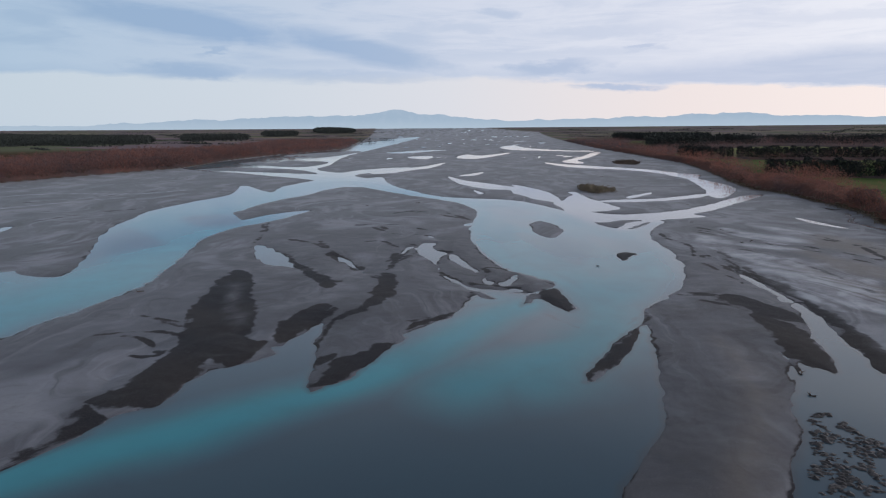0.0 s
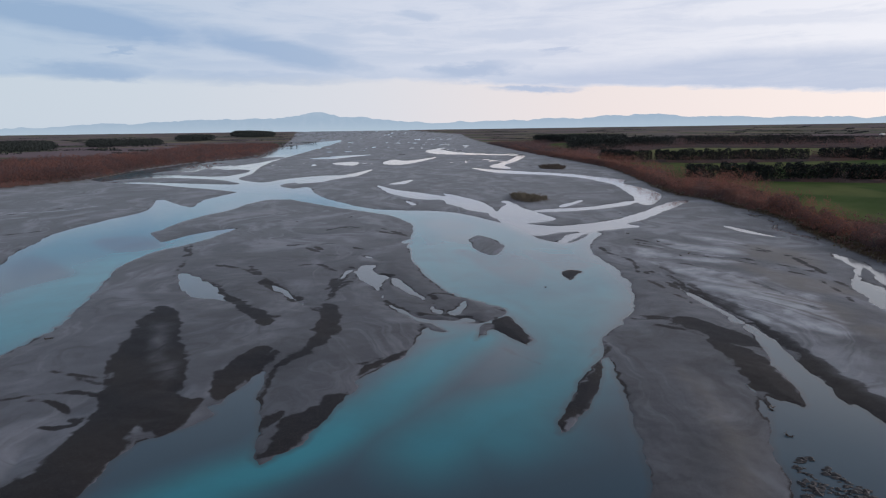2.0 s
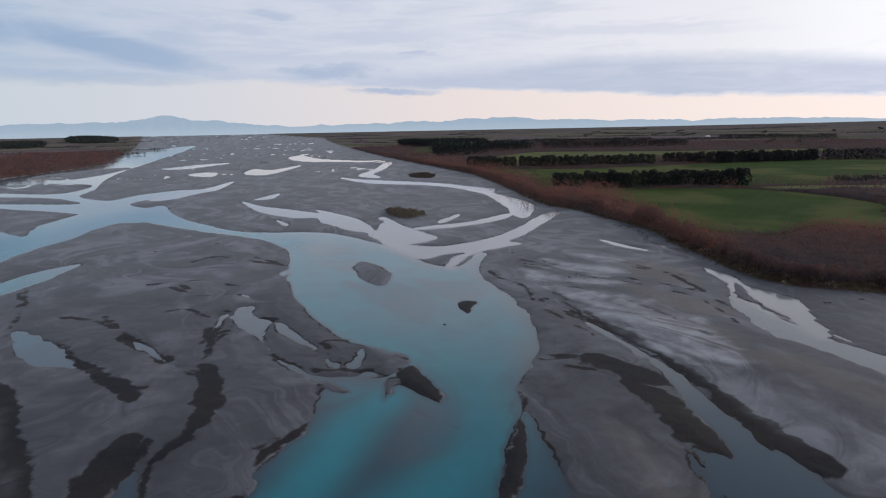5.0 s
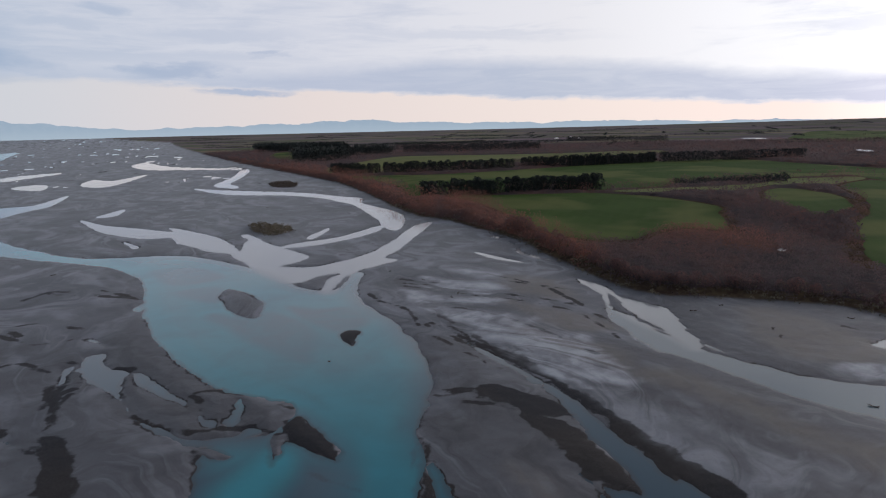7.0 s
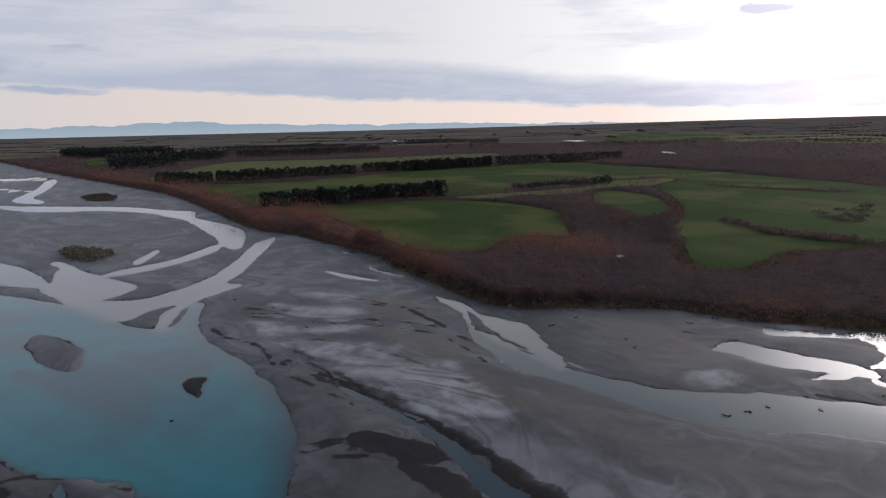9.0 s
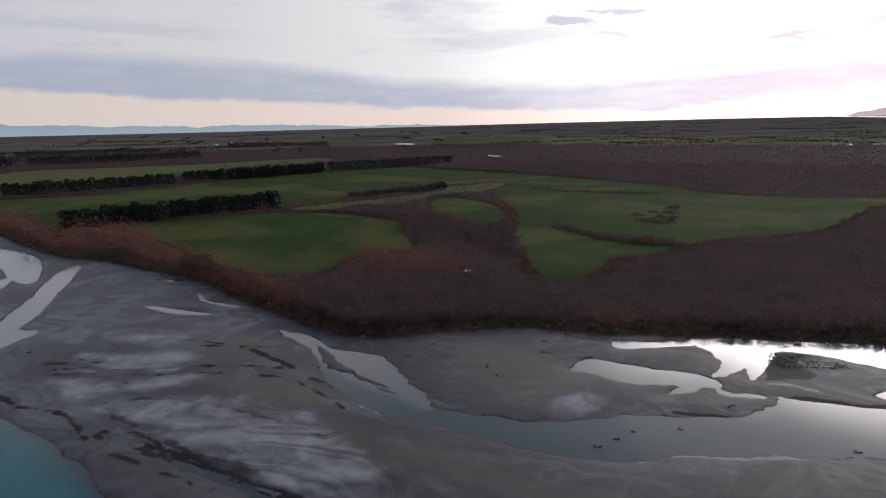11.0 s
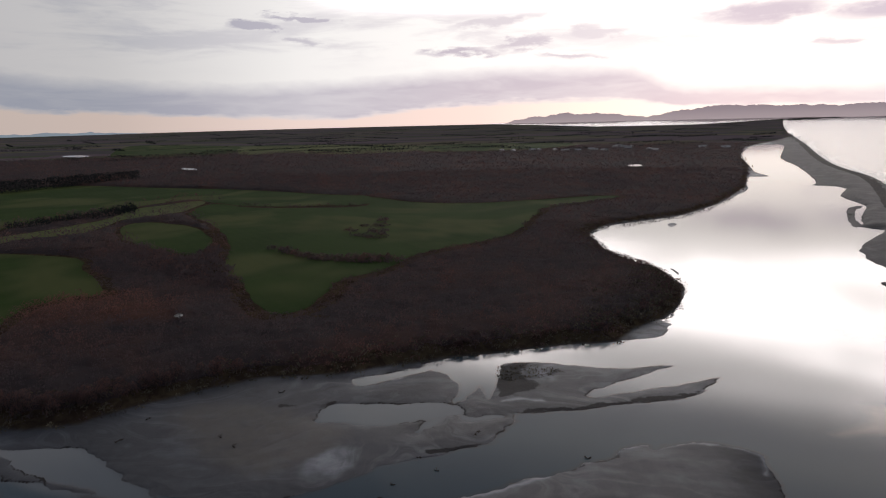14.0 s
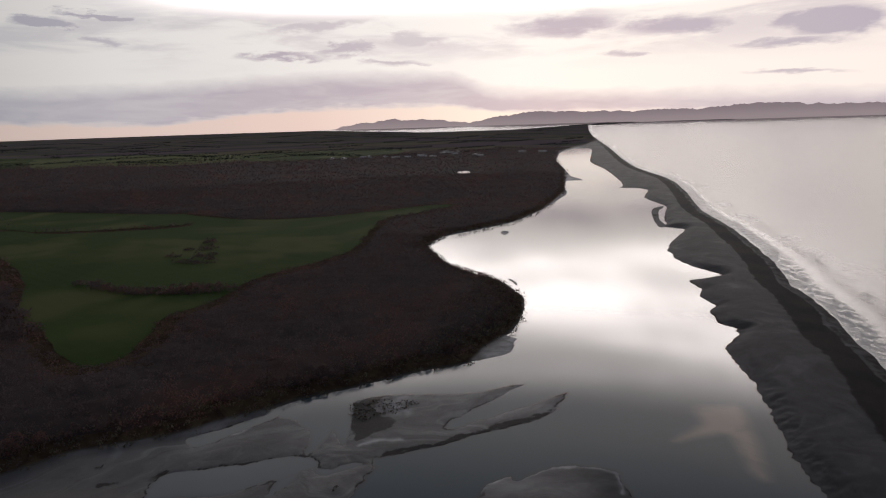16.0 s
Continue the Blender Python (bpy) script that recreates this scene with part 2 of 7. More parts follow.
# ---- the plan: outlines in metres ----
WATER = {
    "left_arm": [(-76.8, 106.3), (-75.6, 113.8), (-72.4, 125.1), (-69.7, 144), (-72.4, 165.8), (-76.2, 191.2), (-79.4, 212), (-76.1, 234.5), (-67.8, 250.5), (-59, 284), (-69.8, 276.7), (-79.8, 260.9), (-86.7, 272), (-90.3, 296.3), (-83.5, 332.7), (-75.1, 355.6), (-71.5, 378.7), (-62.1, 404), (-48.2, 407), (-71.6, 513), (-80.9, 495), (-94, 447), (-102, 408), (-100, 370.4), (-125.3, 414), (-130.9, 414), (-123.4, 382.7), (-119.5, 352.6), (-125.6, 327.4), (-129.9, 303.2), (-131, 282.1), (-126.3, 256.7), (-122.8, 234), (-111.4, 203.5), (-101.5, 178.2), (-94.2, 157.1), (-98.4, 153.5), (-108.1, 158.8), (-113.4, 160.3), (-136.8, 139.1), (-112.6, 101.3), (-87.1, 95.5)],
    "upper_arm": [(-252.9, 626), (-264, 688), (-255, 761), (-245.1, 868), (-237.9, 1035), (-227.3, 1281), (-219.1, 1751), (-195.2, 2392), (-107.5, 2814), (-114.1, 2051), (-124.9, 1379), (-132.8, 989), (-128.4, 799), (-116.4, 668), (-116.1, 592), (-87.4, 542), (-73.1, 578), (-45, 609), (-15.6, 606), (-41.9, 567), (-66.5, 525), (-68.2, 488), (-51.8, 408), (-66.3, 409), (-90, 457), (-112.8, 486), (-141.4, 514), (-175.8, 551), (-206.5, 570)],
    "main_channel": [(-72.1, 445), (-69, 494), (-56.1, 475), (-46.6, 486), (-35.2, 423), (-21.8, 382), (-7.7, 350.7), (4.5, 335.1), (32.7, 322.2), (45.9, 297), (54.9, 264.2), (57.4, 235.2), (62, 225.3), (67, 225.1), (80.8, 242.9), (83.1, 239.8), (73.9, 224.8), (67.2, 206.8), (66.3, 198.3), (65.9, 182.1), (62.3, 166.3), (57.8, 149.8), (53.5, 141.4), (47, 131.6), (38.3, 118.7), (29.4, 104), (26.1, 104.1), (19.7, 117.7), (13.2, 122.5), (5.6, 126), (6.3, 134.2), (10.4, 137), (17, 134.8), (22.4, 138.2), (25.4, 145), (21.1, 151.6), (16.3, 158.7), (12.8, 168.7), (10.3, 185.1), (8.8, 211.7), (10.7, 241.9), (14.5, 273.9), (9.4, 303.8), (-4.3, 330.1), (-20.1, 351.6), (-34.6, 375.9), (-51.3, 404)],
    "lower_reach": [(5.8, 131.3), (13.6, 125.8), (19.9, 119.2), (27.2, 108.8), (38.3, 118.7), (33.9, 109.6), (29.8, 103.4), (26.6, 98.4), (22.4, 92.2), (20.2, 85.8), (23.2, 88.5), (27, 93.3), (30.8, 100.5), (34.9, 109.6), (36.2, 111.2), (34.5, 101), (32.3, 92), (29.9, 82.4), (27.9, 76.2), (25.3, 70.1), (22.2, 64.8), (19.1, 60.2), (16.5, 55.7), (12.8, 48.3), (0.4, 40.8), (-20.6, 42.1), (-42.6, 48.8), (-51.1, 56.4), (-46.7, 62), (-45.5, 64.7), (-43.7, 66.9), (-44.6, 70.1), (-36.8, 80.7), (-36.5, 89), (-34.1, 91.6), (-29.5, 94.9), (-28.4, 100.7), (-26.7, 101.2), (-24.5, 108.3), (-21.8, 112.9), (-19.4, 84.1), (-15, 86), (-12.3, 90.5), (-9, 100.5), (-6.6, 107.6), (-2.7, 113.1), (1.5, 118.1)],
    "slough": [(71.2, 126.4), (70.8, 119.8), (68.8, 110.4), (66.7, 101.9), (64.8, 94.5), (62.8, 87.7), (64.3, 86.3), (62, 74), (60.5, 70.3), (44.8, 54.4), (33.5, 48.1), (28.8, 48.1), (33.3, 56.4), (36.6, 61.6), (40.7, 67.8), (43.1, 72.8), (44.1, 77.5), (47.7, 82.1), (51.7, 89.4), (54, 95.8), (48.6, 85.1), (51.4, 89.4), (52, 92.8), (53.2, 97.4), (57.6, 89.9), (59.3, 96.2), (62.5, 104.9), (65.5, 111.9), (67.3, 116), (69.6, 124.1)],
    "grey_pool": [(-58.8, 194.4), (-57.7, 197.3), (-51.9, 191.2), (-46.2, 182), (-41.7, 172.9), (-37.7, 161.9), (-40.8, 163.3), (-45.7, 166.3), (-50.4, 172.5), (-54.2, 179.8)],
    "thin_pool": [(-30.9, 178.1), (-28.3, 175.6), (-24.6, 169.3), (-19.1, 156), (-20.6, 157.3), (-24.6, 163.5), (-28.6, 171.7)],
    "wet_pool": [(-46.5, 84.5), (-47.9, 88.3), (-47.7, 90.7), (-47.1, 93.1), (-46.3, 94.7), (-45, 96.2), (-45.2, 100.5), (-44, 97.5), (-44.4, 93.7), (-44.6, 90.9), (-44.6, 87.8), (-45.5, 85.5)],
    "small_pool": [(-36.2, 101.1), (-36.4, 104), (-35.7, 106.1), (-35.1, 102.2), (-35.3, 99.7)],
    "edge_pool": [(-168.4, 229.4), (-165.7, 237.4), (-162.8, 240.1), (-158, 227.6), (-159.3, 216.6)],
    "sand_streak": [(-120.9, 264.8), (-117.5, 273.7), (-110.1, 293.2), (-109.8, 269.6)],
    "rill_a": [(3, 490), (13.2, 453), (30.5, 420), (43, 396.5), (43.6, 414), (50, 395.7), (58.2, 365.4), (59.1, 334), (58.5, 315), (65.5, 336.6), (69.4, 343.5), (69.1, 358.7), (73.6, 359.6), (74.2, 331.6), (75.6, 310), (79, 284.6), (69.1, 274.9), (61.9, 273.7), (56.5, 277.9), (52.1, 295), (53.1, 310.9), (48.4, 319.5), (42.7, 339.6), (39.2, 355.6), (38.6, 376.8), (28.6, 380.6), (17.6, 401), (8.9, 430)],
    "rill_b": [(53.7, 292.3), (62.2, 274.8), (69.8, 263.9), (84.4, 265.9), (100.8, 275.3), (120.2, 292.8), (136.9, 312.4), (155.9, 333.5), (169.5, 338.7), (146.8, 311.1), (125.7, 286.6), (112.1, 271.3), (102.8, 263.1), (104.2, 254.9), (88.5, 248.4), (76.3, 240), (66.7, 226.6), (61.9, 217.5), (61.4, 225), (70.1, 239.2), (76.5, 246.6), (67.8, 246.4), (57.8, 241.1), (53.4, 259.4)],
    "rill_c": [(104.9, 689), (118.9, 651), (144.4, 610), (173.9, 560), (184.8, 511), (193, 486), (178.9, 453), (175.9, 404), (170.3, 375.8), (155.4, 344.9), (138.4, 322.7), (140.9, 340.8), (148.7, 365.4), (157.7, 397.3), (168.8, 444), (170.2, 476), (167.6, 516), (152.6, 555), (116.5, 596)],
    "rill_d": [(77, 316.1), (92.6, 320.8), (107.7, 323), (134.3, 341), (146.1, 344.4), (127.3, 324.8), (106.7, 313.4), (90.9, 308.7), (78.5, 309.5)],
    "rill_e": [(129.8, 707), (173.1, 814), (222.2, 962), (230.6, 951), (181.8, 804), (150.1, 725), (145.9, 672), (136.7, 657)],
    "rill_f": [(113.7, 1289), (150.6, 1391), (158.8, 1176), (231.1, 990), (170.7, 1047), (117.2, 1114)],
    "rill_g": [(16.9, 835), (33.9, 918), (51.9, 874), (102.8, 983), (68.1, 856), (39.5, 782), (24.3, 789)],
    "rill_h": [(-60.1, 558), (-42, 569), (-29.6, 600), (-15.3, 637), (2.6, 693), (-10.9, 602), (-25.6, 575), (-40.4, 537), (-57, 522)],
    "rill_i": [(-87.8, 1013), (-66.7, 1056), (-36.6, 1113), (6.5, 1132), (-28.8, 1042), (-62.6, 974)],
    "rill_j": [(94.4, 331.6), (103.9, 344), (114.9, 354.7), (107.7, 340.9), (94.7, 325.1)],
    "rill_k": [(12, 496), (20.4, 514), (33.3, 535), (23.7, 496)],
    "rill_l": [(17.6, 376.9), (20.1, 367), (22.3, 355.8), (19.1, 352.8)],
    "rill_m": [(-46.7, 834), (-31.7, 875), (-13.6, 856), (-20.4, 782)],
    "rill_n": [(136.8, 249.9), (138.8, 247.1), (139.9, 236.3), (141.6, 223.8), (140.6, 221.7), (137.3, 230.7), (136.2, 241.2)],
    "rill_p": [(158, 248.1), (159.5, 247.7), (154.1, 239), (152.5, 231.8), (152.7, 221.2), (153.1, 216.2), (150.4, 211.9), (150.8, 218), (150.3, 229.3), (151.8, 238.3)],
    "rill_q": [(166, 264.5), (165.7, 260.5), (162, 253.3), (162, 255.5)],
    "side_pool": [(137.5, 190.1), (138.4, 183.6), (138.5, 176.2), (132.8, 165), (133.9, 156.1), (133.3, 148.5), (127.7, 139.4), (122.9, 133.7), (118.6, 126.6), (114.7, 122.3), (111.9, 122), (113.9, 127.4), (116, 134.1), (116.8, 140.1), (119.1, 147.8), (123.8, 157), (126.1, 163.5), (132, 173.4)],
    "side_streak": [(116.9, 123.2), (116, 117.7), (115.3, 119)],
    "side_river": [(132.5, 171.1), (128.4, 162.9), (122.3, 157), (120.2, 151), (118, 144), (115.9, 136.6), (114.3, 128.5), (113.4, 121.3), (113.5, 113.5), (114.3, 106.4), (116, 99.8), (118.7, 94.8), (121.9, 89.8), (127.4, 84.1), (129.4, 79.8), (134.1, 68.9), (137.4, 61.3), (140.3, 60.3), (150.6, 52.3), (154.4, 35.1), (160, 16.2), (164.9, 1.5), (142, 8.7), (137.7, 21.5), (134.9, 29.1), (136.5, 29.8), (135.3, 34.7), (131.9, 37.9), (131, 41.8), (128.8, 43.9), (124.6, 51.8), (122, 57.7), (118.9, 62.4), (116.1, 71.2), (113.5, 72.8), (110.5, 76.4), (106.3, 85.6), (105.3, 90.5), (104.5, 95.6), (105.1, 101.3), (105.8, 113.4), (104.4, 123.8), (105.2, 132.1), (107.3, 136.4), (113.3, 148.1), (118.8, 156.3)],
    "inlet": [(171.3, 97.6), (174.3, 89.3), (179.1, 82.3), (183.8, 74.9), (189.7, 67.2), (195, 58.9), (198.6, 50.2), (199.8, 41.6), (201.3, 24.1), (202.9, 8.1), (183.8, -0.7), (168.3, 4.6), (178.6, 13.1), (181.2, 58.4), (169, 59.4), (160.3, 61.1), (159.8, 62.9), (166.5, 63.9), (161.1, 66.7), (157.2, 68.9), (157.3, 70.9), (166.2, 68.7), (173.3, 67.3), (182.2, 65.2), (182.4, 67.9), (179.7, 74.7), (175.2, 82), (170.6, 88.8), (167.6, 95.4)],
    "bar_pool": [(147.3, 101.1), (155.8, 99.9), (155.9, 92), (156.2, 84.2), (157, 74.9), (155.8, 70.9), (154.1, 68.2), (150.4, 68.4), (149.8, 71.3), (147.8, 74.4), (146.5, 79.3), (145.1, 85.3), (146.6, 95.4)],
    "bar_rill": [(151.2, 68.4), (149.3, 65.6), (150.7, 60.5), (149.9, 58), (148.2, 61.6), (146.9, 66), (148.7, 68.6)],
    "lagoon_upper": [(217.7, 1.3), (234.4, -3.6), (251.5, -12.2), (267.5, -16.9), (284.2, -17.3), (299.2, -15.4), (320.4, -7.3), (343.6, -1), (376.5, 0.3), (396.9, -0.2), (407, -5.9), (431, -19.5), (447, -46.9), (468, -78.1), (525, -121.1), (576, -153.5), (655, -196.9), (771, -210.8), (766, -263.5), (839, -277.9), (955, -317.3), (1178, -390.4), (1481, -519), (1641, -615), (1670, -676), (1501, -610), (1118, -432), (919, -365.5), (695, -280), (657, -255.8), (632, -275.5), (565, -234.9), (506, -221.1), (486, -204), (446, -177.4), (410, -161), (395.8, -170.8), (354.6, -135.7), (325.6, -118.4), (296.9, -112), (275.8, -114.3), (271.8, -95.6), (257.3, -91.7), (245.6, -84), (233.2, -82.1), (227.3, -75.5), (214.3, -70.5), (203.6, -65.4)],
    "lagoon_lower": [(182.4, 80.6), (188.6, 67.8), (191.2, 61.6), (193, 53.7), (195.8, 45.4), (198.6, 36.7), (199.9, 28), (200.2, 17.4), (203.4, 11.2), (209.7, 5.5), (218.7, 0.6), (237.1, -23), (208.8, -69.1), (191, -57.2), (179.5, -52), (161.1, -45.1), (145.9, -38), (134.7, -31.9), (124.8, -27.8), (115, -24.2), (105.8, -20.4), (93.8, -7.1), (97.3, 7.4), (112.1, 10.8), (124.2, 9.9), (130, 8.7), (133.3, 8.6), (136.3, 12.2), (137.8, 17.8), (137.1, 24.2), (136.9, 29.1), (135.4, 34.2), (130.9, 38.9), (130.1, 47.8), (139.4, 52.9), (154.9, 58.4), (157.5, 63.2), (162.9, 68.1), (174.8, 73.4)],
    "loop_pool": [(489, -206.9), (502, -220.8), (446, -185.3), (415, -169.1), (440, -178.5)],
    "mini_a": [(-7.9, 194.3), (-5.4, 198.2), (-2.2, 197), (-2.8, 188.4), (0.7, 182.9), (2.3, 180.3), (-0.4, 177), (-1.3, 170.7), (-0.4, 160), (-1.7, 158), (-2.9, 164.9), (-5.2, 172.4), (-7.5, 180.6), (-8.5, 187.7)],
    "mini_b": [(1.5, 180.3), (3.6, 179.4), (5.4, 171.3), (7, 163.9), (8.8, 157.7), (8.2, 154.5), (5.7, 160.4), (3.1, 167.6), (1.3, 173.7)],
    "mini_c": [(9.8, 155.1), (11, 151.9), (10.1, 147.8), (11.6, 145.5), (10.8, 142.7), (9.2, 143.9), (8.8, 147.8)],
    "mini_d": [(12.3, 144.9), (14.6, 146.5), (17, 152.3), (18.3, 152.9), (16.4, 145.3), (14.5, 141), (12.5, 141.1)],
    "mini_e": [(-1.7, 156.7), (0.6, 153.5), (3.8, 146.2), (6.9, 141.8), (9.3, 139.1), (12.4, 138), (15.4, 139.4), (17.8, 136.8), (14.5, 134.9), (11.2, 134.5), (7.9, 136.1), (4.3, 139.7), (1.3, 146.3), (-0.8, 151.7)],
    "mini_f": [(-13, 180.8), (-11.9, 189.7), (-8.5, 193.3), (-10.2, 185.1), (-12.2, 178.3)],
    "mini_g": [(-6.7, 213.5), (-3.8, 211.1), (-1.2, 203.2), (-3.7, 206.6)],
    "mini_h": [(6.9, 236.2), (11.7, 244.9), (9.7, 233.3)],
    "rill_r": [(141.4, 78.6), (144.6, 77.4), (147.6, 75.4), (150.3, 71.5), (146.9, 72.9), (143.2, 75.6)],
    "rill_o": [(167.7, 280), (167.9, 273.9), (166.3, 271.3), (165.6, 276.2)],
    "thin_slough": [(72.5, 160.7), (72.7, 148.1), (71.9, 136.9), (71.5, 126.9), (70.2, 124.7), (68.8, 127.5), (69.8, 136.1), (70.4, 147.1)],
    "rill_t": [(178.7, 307.5), (181.9, 309.4), (177, 300.7), (175, 301.3)],
}
BAR = {
    "round_bar": [(32.3, 237.8), (37.2, 246.7), (42, 233.1), (40.1, 216.2), (35.5, 207.1), (32.2, 213), (31.6, 222.8)],
    "dark_islet": [(48.8, 178.5), (52.2, 180.9), (54.5, 178.3), (50.5, 172.8), (47.9, 169.8)],
    "fish_bar": [(19.5, 132.6), (22.1, 137.4), (24.9, 138.6), (25.5, 130.8), (25.4, 123.3), (24.4, 119.8), (22.7, 122.1), (21.1, 127.5)],
    "fish_tail": [(14.9, 124.6), (16.9, 129.3), (18.4, 134), (20.6, 134), (19.1, 130.8)],
    "crumb_bar": [(6.3, 137.2), (8.3, 135.6), (10.2, 131.1), (7.7, 132.3)],
    "arm_bar": [(-91.6, 278.6), (-87.9, 290.3), (-82.2, 304.5), (-71, 321.2), (-63.8, 317.5), (-74.1, 281), (-78.7, 258), (-83, 258.9)],
    "upper_bar": [(-229.2, 597), (-200.2, 629), (-137.4, 594), (-103.1, 529), (-146, 548), (-193.7, 576)],
    "upper_bar_b": [(-224.4, 706), (-193.2, 779), (-128.7, 729), (-134.5, 630), (-180, 656)],
    "upper_bar_c": [(-228, 921), (-186.5, 1050), (-135.3, 1093), (-145.4, 906), (-175.1, 822)],
    "bank_lobe": [(-44.6, 70.1), (-42.2, 70), (-40, 70.4), (-41.8, 72.3), (-41.6, 74.3), (-44.6, 76.3), (-44.9, 77.8), (-38.8, 77.1), (-37, 78.1), (-36.7, 82.4), (-36.5, 85.8), (-35.1, 91.4), (-35.7, 94.5), (-33.9, 91.6), (-29.5, 94.9), (-28.4, 100.7), (-48.6, 119.3), (-48.7, 81.9)],
    "left_tongue": [(-20.1, 89.5), (-18.7, 93.2), (-17.2, 95.7), (-17.4, 91.8), (-18.3, 87.8), (-19.3, 83.9), (-15, 86), (-12, 91.2), (-9, 100.5), (-6.6, 107.6), (-13.4, 116.6), (-18, 118.6), (-19.9, 110.8), (-21.7, 105.1), (-21.1, 99.4)],
    "slough_bar": [(58.9, 121.3), (60.3, 117.4), (62.6, 111.6), (62, 103.3), (60.2, 96.2), (57.2, 88.4), (55.1, 89.7), (53.4, 92.8), (53.5, 97.9), (55.5, 106.5)],
    "slough_bar_b": [(55.2, 131.4), (61.1, 131.2), (63.8, 124.5), (66.8, 119.6), (65.8, 111.9), (62.5, 113.4), (59.4, 117.8), (56.2, 122.6)],
    "point_bar": [(20.1, 85.4), (22.4, 92), (26.8, 98.4), (29.9, 103.4), (34.2, 110.2), (38.9, 117.2), (34.7, 108.9), (30.7, 100), (26.9, 93.1), (23, 88.3)],
    "pool_comb": [(134.2, 172.5), (131.7, 167.4), (129.7, 161.2), (124.4, 154.8), (122, 148.4), (119.8, 141.4), (117.1, 134.5), (117.3, 140.5), (119.8, 150), (122.1, 157.4), (127.2, 163.2)],
    "lagoon_bar": [(182, 58.1), (183.9, 51.4), (182.5, 43.7), (180.6, 36.2), (179.4, 27.2), (180, 19.3), (180.7, 12.5), (175.6, 19.7), (168.8, 29.5), (163.7, 36.5), (161.5, 38.3), (161.2, 34.6), (164.5, 24.8), (168, 15.2), (173, 2.8), (165, 9), (161.8, 11.8), (158.8, 19.4), (155.2, 33.8), (152.6, 43.5), (151.6, 54), (151.2, 60.5), (152.7, 64.3), (153.5, 67.6), (157.1, 68.5), (161.1, 66.7), (165.9, 64.9), (166.5, 63.5), (160.5, 62.6), (160.3, 61.1), (169, 59.4), (176.4, 58.6)],
    "sickle_bar": [(468, -187.5), (497, -206.5), (500, -217.3), (472, -194.5), (436, -172.9), (401, -159.1), (413, -161.2)],
    "islet": [(426, -54.5), (434, -60.3), (428, -62.4), (414, -54.3)],
    "islet_b": [(300.8, -21), (296.9, -22.2), (284.1, -20.7), (288.6, -20.1)],
}
FLOW = {
    "thread_a": [(-47.6, 58.4), (-41, 64.4), (-32.3, 70.2), (-23.8, 77.5), (-14.6, 83.6), (-5.8, 94), (1.3, 104.6), (9, 117.9), (16.4, 125.7)],
    "thread_b": [(18.9, 285.6), (13.5, 234.5), (14.2, 188.6), (19.8, 164.1), (26.2, 142.2), (31.1, 127.5), (27.6, 110.4), (20.3, 98.6), (11.2, 91.2), (2.6, 84.9)],
    "thread_c": [(33.2, 157.3), (34.4, 135.4), (29.8, 116.4), (22, 101.7), (16.1, 92.2), (12.3, 85.8)],
    "thread_d": [(-92.9, 120.4), (-87.6, 132.9), (-81.4, 154.2), (-82.2, 202.3), (-82.4, 254.4), (-93.5, 373.4), (-72.1, 445), (-21, 367.9), (17, 296.5)],
    "thread_e": [(-73.8, 456), (-148.1, 596), (-229.4, 684), (-250.3, 645)],
    "thread_g": [(16.5, 275.6), (14, 235.5), (15.3, 206.2), (22, 181.6), (28.7, 164.8), (35.3, 153.8), (37.8, 138.8)],
}
SHOAL = {
    "bay_shoal_b": [(22.4, 142.4), (27, 139.6), (27.6, 119.4), (20.4, 104.2), (10.9, 104.4), (19.2, 121.5)],
    "arm_shoal": [(-113.9, 214.7), (-115.3, 233.6), (-89.6, 202.6), (-92.3, 192.8), (-97.5, 179.7), (-96, 168)],
    "arm_shoal_b": [(-108.9, 264.2), (-92.8, 272.3), (-77.6, 246.3), (-89.4, 236.6)],
    "mouth_shoal": [(141.9, -9.9), (147.7, -20), (155.7, -23.6), (154.8, -29.2), (152.8, -34), (142.3, -29.3), (132.9, -24.3), (122.9, -18.5), (126.5, -17.4), (133.9, -20.3), (141.2, -22.7), (142.4, -16.4)],
    "shoal_c": [(30.5, 205.1), (37.6, 210.6), (41.6, 198.8), (42.4, 184.7), (41.5, 175.7), (38.3, 169.6), (34.6, 168.4), (31.5, 178.5), (28.1, 189.5), (27.8, 198.3), (23.5, 213.4), (26.6, 219.1), (31.7, 209.8)],
    "shoal_d": [(46.6, 213.5), (52.3, 206), (61.4, 201.5), (61.3, 188.3), (56, 181.3), (50.3, 178.9), (48, 184.9), (45.5, 198.8)],
    "shoal_e": [(22.1, 251.9), (29.8, 253.7), (36, 247.7), (31.4, 230), (26.1, 235.1)],
    "shoal_f": [(20, 295.4), (35.5, 288), (40.1, 265.2), (24.8, 261.2), (19.9, 277.9)],
    "shoal_g": [(27.1, 210), (39.2, 213.3), (45.1, 197.5), (44.5, 184.4), (38.6, 170.2), (35, 164.5), (31.6, 173.5), (27.5, 192.7)],
}
